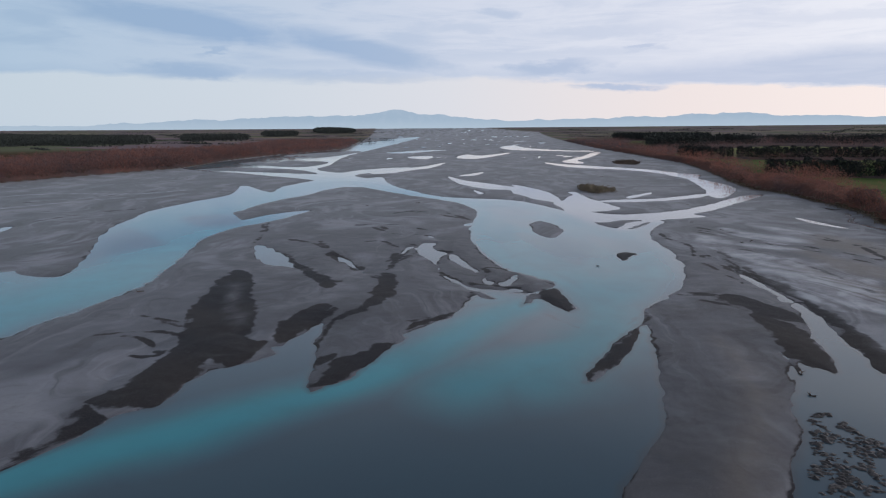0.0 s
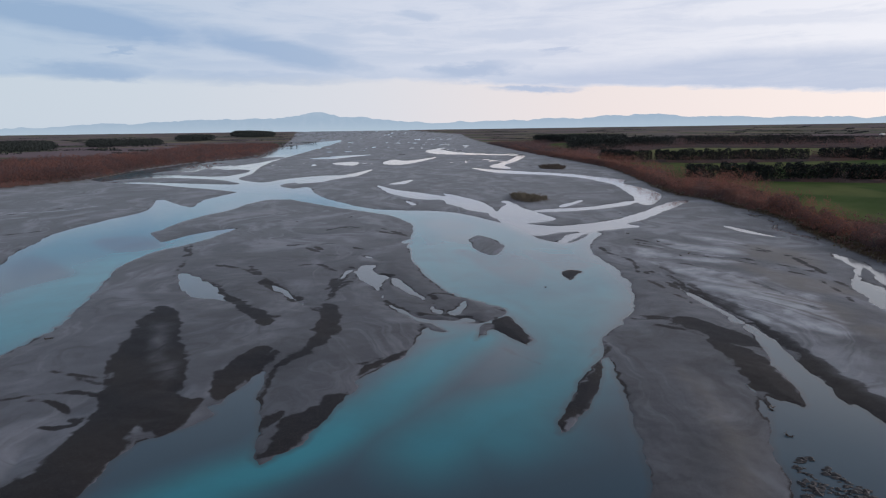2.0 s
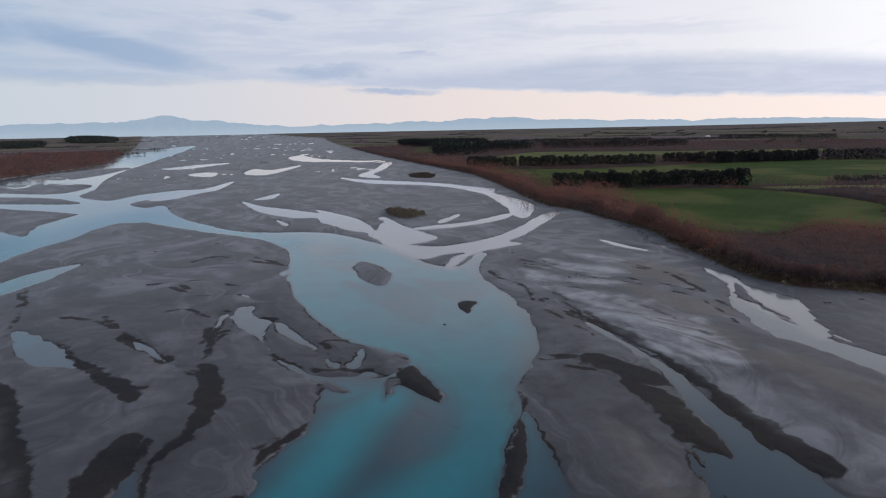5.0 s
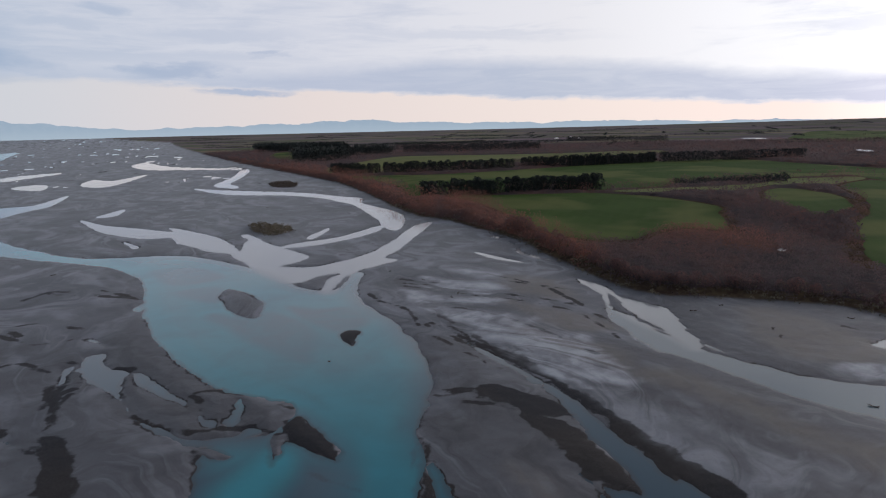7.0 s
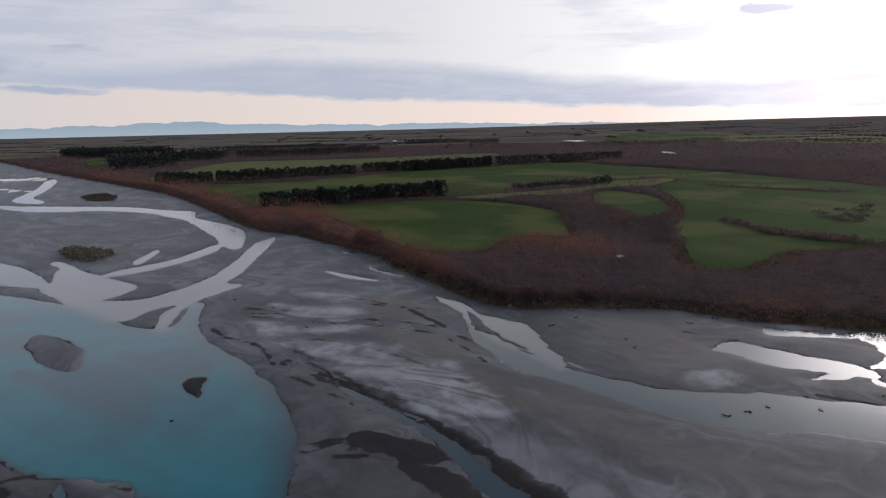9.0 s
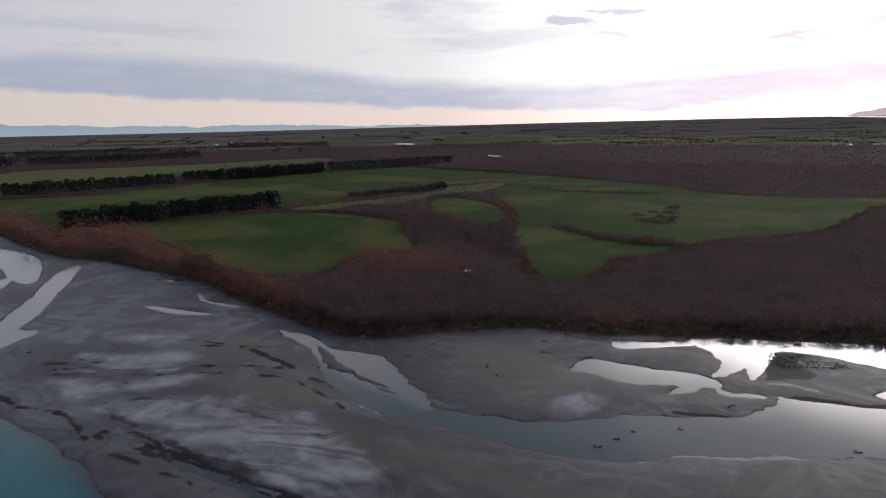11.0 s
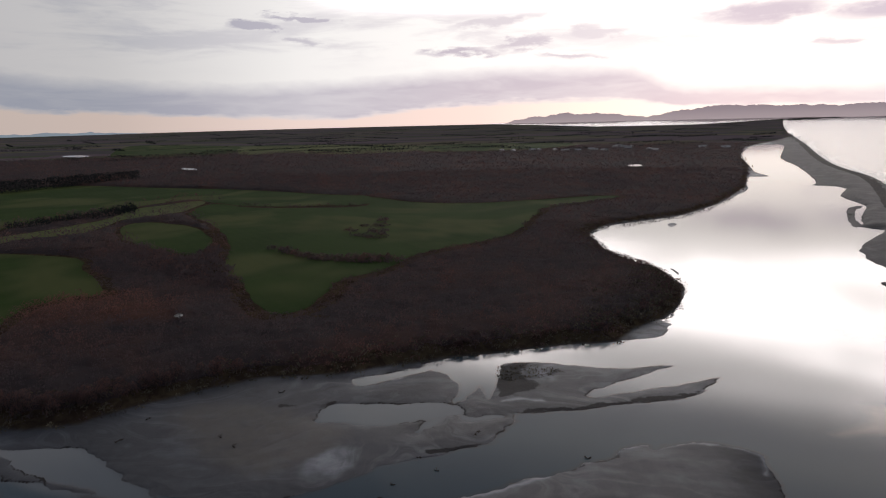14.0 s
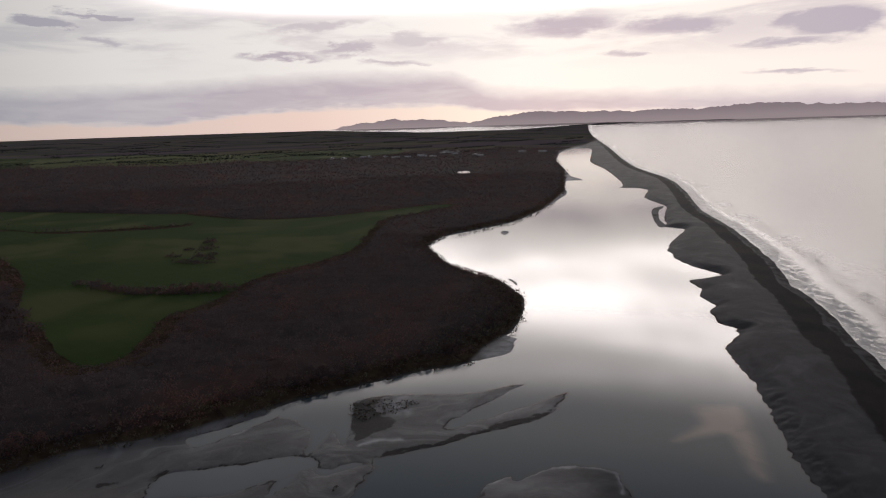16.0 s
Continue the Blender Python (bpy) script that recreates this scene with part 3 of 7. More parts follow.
DAMP = {
    "hook": [(-14.4, 155.8), (-11.2, 149.6), (-10.8, 140.2), (-11.4, 130.9), (-13.2, 125.2), (-15.3, 121.6), (-17.4, 120.9), (-15.8, 126.2), (-15.7, 132.9), (-14.8, 140.3), (-15.3, 148.5)],
    "fish": [(19.4, 133.4), (22.2, 137.8), (25.2, 139), (25.6, 130.8), (25.5, 122.9), (24.3, 119.2), (22.4, 121.8), (20.7, 127.2)],
    "slough_bar": [(58.9, 121.3), (60.3, 117.4), (62.6, 111.6), (62, 103.3), (60.2, 96.2), (57.2, 88.4), (55.1, 89.7), (53.4, 92.8), (53.5, 97.9), (55.5, 106.5)],
    "slough_bar_b": [(56.7, 129.1), (61.1, 131.2), (63.8, 124.5), (66.8, 119.6), (65.8, 111.9), (62.5, 113.4), (59.4, 117.8)],
    "point": [(20.1, 85.4), (22.4, 92), (26.8, 98.4), (29.9, 103.4), (39.3, 118.7), (34.7, 108.9), (30.7, 100), (26.9, 93.1), (23, 88.3)],
    "tongue": [(-19.3, 83.7), (-18.7, 86.9), (-16.7, 91.3), (-16.7, 95.7), (-14.9, 97.2), (-12.8, 98.2), (-11.5, 102), (-9.2, 103.1), (-8.1, 104.9), (-9.6, 97.9), (-11, 93.8), (-12.4, 91.2), (-14.4, 87.7), (-16.8, 85)],
    "slough_bank": [(74.8, 169.5), (75, 154.4), (76.7, 139.1), (74.1, 123.4), (72.9, 112.8), (71.1, 101.8), (68.8, 89.8), (67.6, 79.7), (63.9, 80.6), (63.4, 89.5), (66.5, 101.2), (69.5, 112.2), (72.3, 128.2), (72.6, 144.2)],
    "islet": [(48.3, 178.5), (52.7, 182.7), (55, 178.3), (50.1, 171.2), (47.5, 168.3)],
    "lagoon_dark": [(180.4, 58.5), (182.7, 51.5), (177.8, 51.9), (174.1, 54.4), (168.2, 49.8), (162.3, 53.1), (160.1, 57.4), (162.8, 59.6)],
    "braid_bar": [(9.8, 142.7), (12.7, 142.1), (15.1, 140.5), (17.5, 139.3), (16.3, 136.8), (13.7, 138.9), (10.7, 140.6)],
    "pool_edge": [(-44.8, 181.3), (-39.9, 170.6), (-33.7, 158.8), (-27, 148.2), (-24.1, 140.6), (-27.2, 140.7), (-32.7, 150.5), (-39.1, 163.8)],
    "left_patch": [(-47.2, 79.1), (-46.7, 81.3), (-46, 83.7), (-44.6, 83.7), (-44.2, 86.5), (-44.2, 90.9), (-44, 93.5), (-43.7, 97.2), (-44.8, 102.1), (-45.3, 106.3), (-47, 114.2), (-49.8, 122.5), (-51.6, 131.1), (-52.3, 140.8), (-53.2, 149.7), (-52.9, 157.7), (-49.2, 156.3), (-44.9, 147.1), (-38.7, 127.2), (-35.5, 115.3), (-34.5, 108.5), (-34.3, 105.4), (-32, 103.6), (-29.6, 103.2), (-29.6, 97.5), (-30.8, 93.2), (-32.4, 91.6), (-34.3, 92.1), (-36.2, 94.5), (-36.8, 94.6), (-36.4, 89.9), (-36.4, 84.6), (-35.9, 80.5), (-36.7, 78.1), (-38.5, 77.1), (-40.3, 77.8), (-44.1, 77.5), (-45.4, 77.9)],
    "brown_patch": [(-29.2, 104.4), (-29.8, 110), (-29.3, 116.6), (-27.6, 123.1), (-25.7, 126), (-23.3, 126.8), (-21.9, 124.2), (-22.7, 118.7), (-23.4, 113.3), (-25, 108.3), (-25.9, 103.8), (-27, 102.3)],
    "left_wing": [(-44.8, 70.1), (-46.5, 74), (-46.3, 77.5), (-44.6, 76.5), (-41.7, 74.5), (-42.1, 73.3), (-40.4, 71.6), (-41, 70.3), (-42.9, 70)],
    "gully": [(-17.5, 121.3), (-15.1, 122), (-15.9, 119.3), (-18.7, 116.4), (-20.4, 112.5), (-21, 107.6), (-21, 100.8), (-20.8, 94.3), (-20.7, 90.7), (-21, 93), (-21.4, 98.9), (-21.7, 105.2), (-21.8, 110.9), (-20.8, 116.1), (-19.4, 119.4)],
    "tongue_tip": [(-20.6, 90.2), (-20.4, 93.8), (-19.7, 96.2), (-17.8, 98), (-16.2, 97.2), (-17.2, 94.7), (-18.6, 92.8), (-19.7, 90.5)],
    "finger_a": [(-20.9, 123.4), (-22.6, 120.2), (-23.9, 116.5), (-24.5, 112.3), (-24.2, 108.3), (-23.4, 110.9), (-22.5, 115), (-21, 118.7)],
    "rim_a": [(-46.7, 62), (-45.5, 64.8), (-43.7, 66.9), (-44.8, 70.1), (-46.3, 73.6), (-46.5, 77.9), (-46.9, 77.2), (-47.2, 74.3), (-45.4, 70.1), (-45.1, 68.1), (-46.9, 66), (-47.8, 63.6)],
    "braid_d": [(-14.2, 179.2), (-12.5, 184.3), (-12.4, 174.2), (-13.2, 165.2), (-13.9, 158.4), (-14.3, 166.7)],
    "seam_a": [(-2.6, 184.8), (0.7, 186.4), (2.4, 182.8), (0.7, 178.6)],
    "bar_edge": [(151.3, 54), (152.3, 43.5), (154.9, 33.9), (158.5, 19.5), (161.5, 11.9), (165, 9), (163.2, 12.5), (160.5, 20.3), (157, 33.4), (154.3, 43.2), (153.1, 53.9)],
    "gravel_edge": [(3.4, 122.2), (5, 127), (6.1, 132.6), (6, 136.6), (4.8, 133.1), (3.9, 126.8), (2.2, 121.6), (-0.6, 118), (-3.3, 115.5), (-6.2, 112.6), (-7.2, 109.1), (-5.2, 111.3), (-2.7, 113.5), (-0, 116.2)],
}
PALE = {
    "streaks_a": [(82.5, 205.9), (85.4, 183.8), (93.4, 167.5), (91.3, 150.9), (98.4, 140.5), (82.6, 132.9), (81.8, 152.2), (78.1, 172.1), (77.5, 189.5)],
    "streaks_b": [(86.5, 159.8), (91, 153.2), (92.3, 146.1), (88.3, 145.1), (90, 131.2), (87.2, 122), (79.9, 143.2), (81.4, 162.4)],
    "streaks_c": [(90.6, 127.3), (83.8, 113.3), (78.2, 127.9), (82.2, 142)],
    "flat_pool": [(126.8, 97.6), (132.2, 95.2), (132.9, 89.6), (127.7, 89.9), (122.6, 92.1), (122, 95.6)],
    "mud_flat": [(203.2, 17.5), (214.3, 9.7), (226.4, -0.9), (217.6, 1), (208.8, 6.1), (203, 11.6)],
    "fan_a": [(77, 163.4), (81.5, 155.9), (88.1, 144.9), (82.6, 144.5), (78.1, 151.6)],
    "fan_b": [(88.9, 191.5), (99.9, 184.7), (99, 177.8), (87.9, 184.3)],
    "fan_c": [(82.2, 212.1), (87.4, 201.3), (84.9, 174.1), (79.6, 172.5), (81.1, 192.1)],
    "fan_d": [(82.6, 176.5), (88.1, 164.3), (97.2, 161.2), (89.4, 156.9), (78.9, 161.4)],
    "fan_e": [(76.2, 149.1), (79.7, 141.2), (77.1, 123.1), (77, 115.5), (74.4, 128.6)],
    "fan_f": [(90.5, 210.4), (107.5, 203.7), (109.9, 191.5), (93.4, 198.4)],
    "fan_g": [(82.4, 169.9), (89, 157), (91.8, 148.1), (85.5, 153.1), (82.2, 162.9)],
    "fan_h": [(112.2, 224.6), (120.1, 209.5), (114, 206.5)],
    "fan_i": [(98.4, 221.7), (104.8, 203.9), (99.9, 204.4), (95.8, 215.5)],
    "fan_j": [(87, 143.8), (93.5, 136.4), (90.1, 127.9), (84.5, 134.1)],
    "blue_tongue": [(-49.3, 142.8), (-47.3, 145), (-43.9, 136.5), (-40.8, 125.1), (-38.4, 119.1), (-36.9, 111.9), (-37.2, 108), (-40.5, 116.9), (-44.2, 127.3)],
    "blue_band": [(81.3, 135.8), (79.9, 120.8), (80.4, 108.7), (81, 98.3), (80.9, 89.5), (80.8, 81.7), (79.2, 74.2), (68, 84), (68.3, 92.8), (71.1, 105.3), (74, 119.2), (76.1, 134.9)],
    "white_fan": [(84.6, 152.9), (88.3, 148.9), (87, 143.2), (80.4, 139.8), (78.2, 145)],
    "bar_sand": [(174.9, 49.7), (181.5, 47), (183.3, 43.6), (179.1, 43.4), (176.2, 46), (169.7, 46), (171.7, 48), (169, 50.4)],
}
TAN = {
    "band_a": [(87.7, 121.3), (90, 109), (90.4, 93.9), (88.1, 81.1), (87.8, 71.6), (96.5, 75.5), (93.7, 84.1), (96.7, 98.1), (97.1, 114.8)],
    "band_b": [(150.1, 136.4), (155.1, 120.5), (143.7, 95.7), (130.8, 96), (123.9, 107.9), (132, 121.1)],
    "ridge": [(45.5, 103.7), (44.1, 93), (39.1, 76.9), (32.4, 65.3), (27.8, 56.5), (30, 56.5), (35.8, 67.8), (42.2, 80.3), (46.1, 95.4)],
    "mid": [(90.3, 163.4), (92.9, 144.4), (96.9, 131.8), (89.6, 120), (84.6, 131.5), (85.2, 149.9)],
    "scour_a": [(121.1, 206.3), (129.3, 189.5), (119.2, 169.2), (112, 178.3), (110.1, 191.3)],
    "scour_b": [(101.1, 184.1), (111.4, 144.5), (96.1, 147.8), (98.9, 167.9)],
}
LAND = {
    "east_bank": [(533, 3654), (386.1, 2236), (292.3, 1363), (252.2, 871), (235.1, 634), (212.9, 528), (187.4, 427), (173.9, 362.6), (178, 337.4), (174.9, 309.8), (172.3, 281.2), (168.3, 254.4), (157.3, 229.6), (152.5, 210.9), (145.9, 192), (143.2, 181), (140.7, 165.7), (143.6, 155.1), (153.1, 146.7), (163.4, 134.2), (170.9, 119.8), (174.9, 99.2), (186.8, 74.1), (188.6, 67.8), (193, 53.7), (198.6, 36.7), (200.3, 22.7), (210.7, 16.4), (224.3, 2.8), (235.5, -4.6), (251.5, -12.2), (267.5, -16.9), (299.2, -15.4), (320.4, -7.3), (343.6, -1), (396.9, -0.2), (431, -19.5), (447, -46.9), (468, -78.1), (525, -121.1), (646, -190.5), (955, -317.3), (1178, -390.4), (1569, -554), (2009, -828), (4900, -2600), (4900, 4900), (300, 4900)],
    "west_bank": [(-378.7, 288), (-343.2, 359.1), (-307.9, 447), (-286.6, 516), (-253.9, 599), (-252.2, 635), (-259.8, 775), (-250.4, 887), (-192.2, 1200), (-294.5, 2534), (-500, 4900), (-4900, 4900), (-4900, 300)],
}
COAST = {
    "shore": [(3904, -2724), (4100, -2429), (4247, -2171), (4052, -1825), (4379, -1901), (3105, -1335), (1954, -861), (1179, -525), (911, -416), (742, -362.4), (615, -306.2), (476, -234.6), (395.3, -202.6), (338.7, -176.9), (290.4, -153.1), (254.8, -133), (222.4, -118.3), (203.4, -108.1), (182.5, -96.9), (165, -89), (122.4, -63.7)],
}
FIELD = {
    "near_field": [(246.2, 434), (266.2, 415.2), (303.2, 394.3), (329.4, 374), (339.9, 328.4), (325.8, 271.7), (298, 250), (254, 214.6), (248.6, 225), (236.8, 231.8), (223.4, 230.5), (206.5, 224.4), (193.3, 225.6), (186.2, 237.9), (189.7, 269.8), (210.7, 327.1), (229.9, 379.5), (233.5, 414.9)],
    "strip_field": [(263.5, 608.2), (262.5, 686.7), (312.5, 665.4), (372.3, 635), (681.9, 625.4), (774.7, 575.8), (742.9, 468.8), (689, 319.9), (631.2, 227.6), (599.6, 165.3), (542, 159.5), (534.8, 201.5), (539.9, 254.5), (573.4, 304.4), (597.8, 336.7), (537.6, 361.5), (507.6, 361.9), (438.2, 389.3), (401, 376.8), (366, 393.4), (346.6, 390.4), (308, 423.9), (218, 436.2), (246.1, 519.7)],
    "pale_field": [(349.3, 378.2), (389.8, 367.9), (434.7, 349), (483.8, 342.1), (523.8, 352.5), (581.1, 328.9), (572.6, 310), (508.8, 300.6), (484.4, 315.2), (465.9, 326.3), (419.5, 319), (389.8, 323.9), (375.9, 347.2), (355.6, 350.1)],
    "back_field": [(323.6, 882.7), (376.3, 939.5), (549, 1115.9), (663.2, 1040.8), (779.3, 959.6), (982.3, 889), (869.4, 779.3), (558, 755.7), (493.1, 683.2), (399.9, 679), (329.9, 702.9), (272.3, 743.8)],
    "east_field": [(558.2, 297.8), (526.7, 249.7), (522.2, 198.1), (529.4, 157.1), (589.7, 160.9), (548.9, 118.8), (537.2, 65.9), (554.6, 12.7), (575.3, -36.6), (562.2, -53.1), (507.7, 9), (473.6, 22.9), (420.9, 35.1), (379.2, 48.3), (355.8, 67.9), (329, 93.6), (293.4, 107.1), (271.5, 122.7), (248.9, 124.2), (228.8, 127.4), (224.2, 137), (238.4, 146.9), (265.6, 162.4), (302.6, 184.8), (339.7, 196.2), (392.3, 220.4), (443.2, 251.6), (493.5, 288.1)],
    "inner_field": [(432.2, 307), (451.9, 298), (428.6, 257.9), (397.5, 234.1), (365.7, 215.8), (346.3, 212.2), (330, 211.8), (349.9, 243.9), (380.1, 276.1)],
    "far_a": [(1650.8, 1025.8), (1611.9, 809.6), (1805.5, 745.1), (2407.2, 974.3), (2610.9, 1275.4), (2617.2, 1504)],
    "far_b": [(1622.8, 665.9), (1681.4, 574.2), (1536.1, 389.1), (1644.9, 237.5), (2061.5, 249.9), (2390.4, 574.1), (2337.3, 798.1), (2315.3, 925.5)],
    "far_c": [(1600.7, 200), (1586, -20), (1803.4, -194.6), (2116.1, -180), (2180.2, 98.1), (2056.9, 237.8)],
    "far_green": [(377.8, 1355), (477.7, 1620.5), (503.8, 1577), (377.2, 1185.4)],
}
BELT = {
    "belt_a": [(220.6, 440.8), (261.1, 426.2), (304.8, 409.4), (352.4, 395.7)],
    "belt_b": [(264.9, 725.1), (325.8, 694.9), (389.2, 662), (465.3, 646.8)],
    "belt_c": [(485.9, 658.4), (540.6, 635.6), (602.1, 624.4), (666.4, 612.3)],
    "belt_d": [(672, 606), (729.3, 582.1), (788.5, 556.3), (855.3, 521.3)],
    "belt_e": [(331.2, 1048.2), (377.5, 1052.3), (442.7, 1104.4)],
    "belt_f": [(501.4, 1232.3), (582.8, 1212.1)],
    "belt_g": [(650.1, 1275.4), (730, 1206), (823.8, 1175.2), (943, 1176.3)],
    "belt_h": [(560, 2077), (665, 2064), (851, 2139)],
    "belt_i": [(878, 1766), (1012, 1662), (1144, 1561)],
    "belt_j": [(474, 1794.5), (546.1, 1666.8), (642.2, 1579.2)],
    "belt_k": [(1539.3, 1746.5), (1572.4, 1554.9), (1663, 1421.4)],
}
VILLAGE = {
    "row_a": [(1559, 13.1), (1524, -11.7), (1545, -57.3), (1573, -76), (1535, -110.5), (1491, -191.7), (1461, -208.8), (1627, -267.2), (1623, -285), (1650, -308.6)],
    "row_b": [(1471, -124.3), (1474, -153), (1531, -192.7), (1696, -289.3), (1548, -278.7), (1481, -310.4), (1419, -307.2), (1526, -442), (1486, -478)],
    "row_c": [(1716, 2005), (1846, 2066), (1734, 1897)],
}
POND = {
    "pond_a": [(1025, 544), (990, 519), (973, 496), (1007, 511), (1043, 541)],
    "pond_b": [(900, -135.1), (878, -136.2), (884, -149.8), (916, -154.5), (920, -144.3)],
    "pond_c": [(215.4, 166.8), (213.5, 164.4), (216.7, 164.1), (218.4, 166.9)],
    "pond_d": [(1703, 1195), (1594, 1075), (1684, 1103), (1745, 1182)],
}
SCRUB = {
    "bush_patch": [(82.2, 389.9), (90.6, 388.4), (96.2, 375.5), (97.6, 358.9), (90.5, 348.1), (80.8, 344.8), (78, 365.3)],
    "bush_patch_b": [(180.1, 683), (194.4, 687), (200.6, 661), (183.1, 617), (168.9, 632)],
    "bar_patch": [(180.2, 58.4), (182.7, 51.7), (178.7, 46.4), (178.3, 41.1), (172.9, 45.4), (169.9, 54.6), (170.9, 57.9)],
    "grove": [(391, 146.8), (414.1, 145.4), (430.1, 134.5), (459.8, 135.9), (449, 127.8), (397, 120.2), (370.8, 117.9), (376.2, 131.3)],
    "grove_b": [(372.8, 272.8), (345.9, 241.8), (324.7, 209.4), (357.5, 211.5), (305.8, 185.2), (265.6, 162.4), (254.9, 166.1), (274.4, 188.9), (297.9, 216.3), (328.3, 243.5)],
    "hedge_a": [(345.8, 179.5), (341.3, 165.3), (322.9, 144.2), (322.4, 126.3), (322, 114.8), (318, 105.8), (312.5, 98), (306, 111.9), (309, 129), (312.9, 144.4), (329.1, 161.4)],
    "hedge_b": [(438.2, 389.3), (473.6, 375), (521.8, 364.4), (542.9, 361.4), (511, 341.9), (487.8, 344.4), (448.1, 358), (422.3, 374.7)],
    "point_scrub": [(205.7, 34.6), (213.3, 15.7), (230.3, 0.9), (242.3, -6.2), (256.5, -12), (279, -14.4), (290.8, -10.3), (279.7, 2.9), (250.9, 21)],
}
RED = {
    "red_willow": [(215.7, 227.5), (236.8, 231.8), (247.6, 224.2), (251, 211.6), (239.4, 192.9), (225.4, 175.4), (217.7, 169), (214.1, 181.6), (213.1, 201.3), (209.4, 214.5)],
    "bank_red": [(223.7, 412), (223.1, 369.4), (199.2, 307.9), (183.8, 261.3), (171.4, 218.6), (149.6, 195.9), (161.2, 234.3), (175.3, 285.4), (184.1, 341.2)],
    "bank_red_b": [(299.2, 1393), (273.1, 937), (258.3, 660), (224.7, 491), (214.8, 420), (177.8, 356), (190.5, 433), (237.8, 641), (256.1, 883)],
}
DARKWOOD = {
    "west_pines": [(-1140.9, 1555.9), (-983.5, 1563.7), (-857.3, 1634.4), (-784.9, 1731.8), (-1185, 2618.4), (-1425.4, 2722), (-1813.4, 2889.2), (-2095.3, 2863.2)],
    "west_pines_b": [(-805.3, 2035.4), (-775.8, 2214), (-690.4, 2287.5), (-888.2, 2945.1), (-989.1, 2824.7), (-1146.2, 2900.2)],
    "west_row": [(-787.5, 2893.8), (-687.2, 3026.7), (-842.2, 3711.2), (-998.4, 3670.7)],
    "west_row_b": [(-695.4, 3616.2), (-510.4, 3636.7), (-620, 4419.7), (-891.4, 4637.3)],
    "block_a": [(473.3, 1775.8), (544, 1667), (638.2, 1599.7), (757.5, 1889.9), (673.6, 2051.4), (568.7, 2121.5)],
    "block_b": [(367.4, 1169.3), (410.4, 1156), (451.4, 1145.2), (522.3, 1317.6), (474.7, 1329.1), (424.9, 1343.9)],
    "block_c": [(533.3, 1303.2), (562.3, 1265.3), (605.4, 1259), (664.7, 1378.2), (625.7, 1403), (594.7, 1447.9)],
}
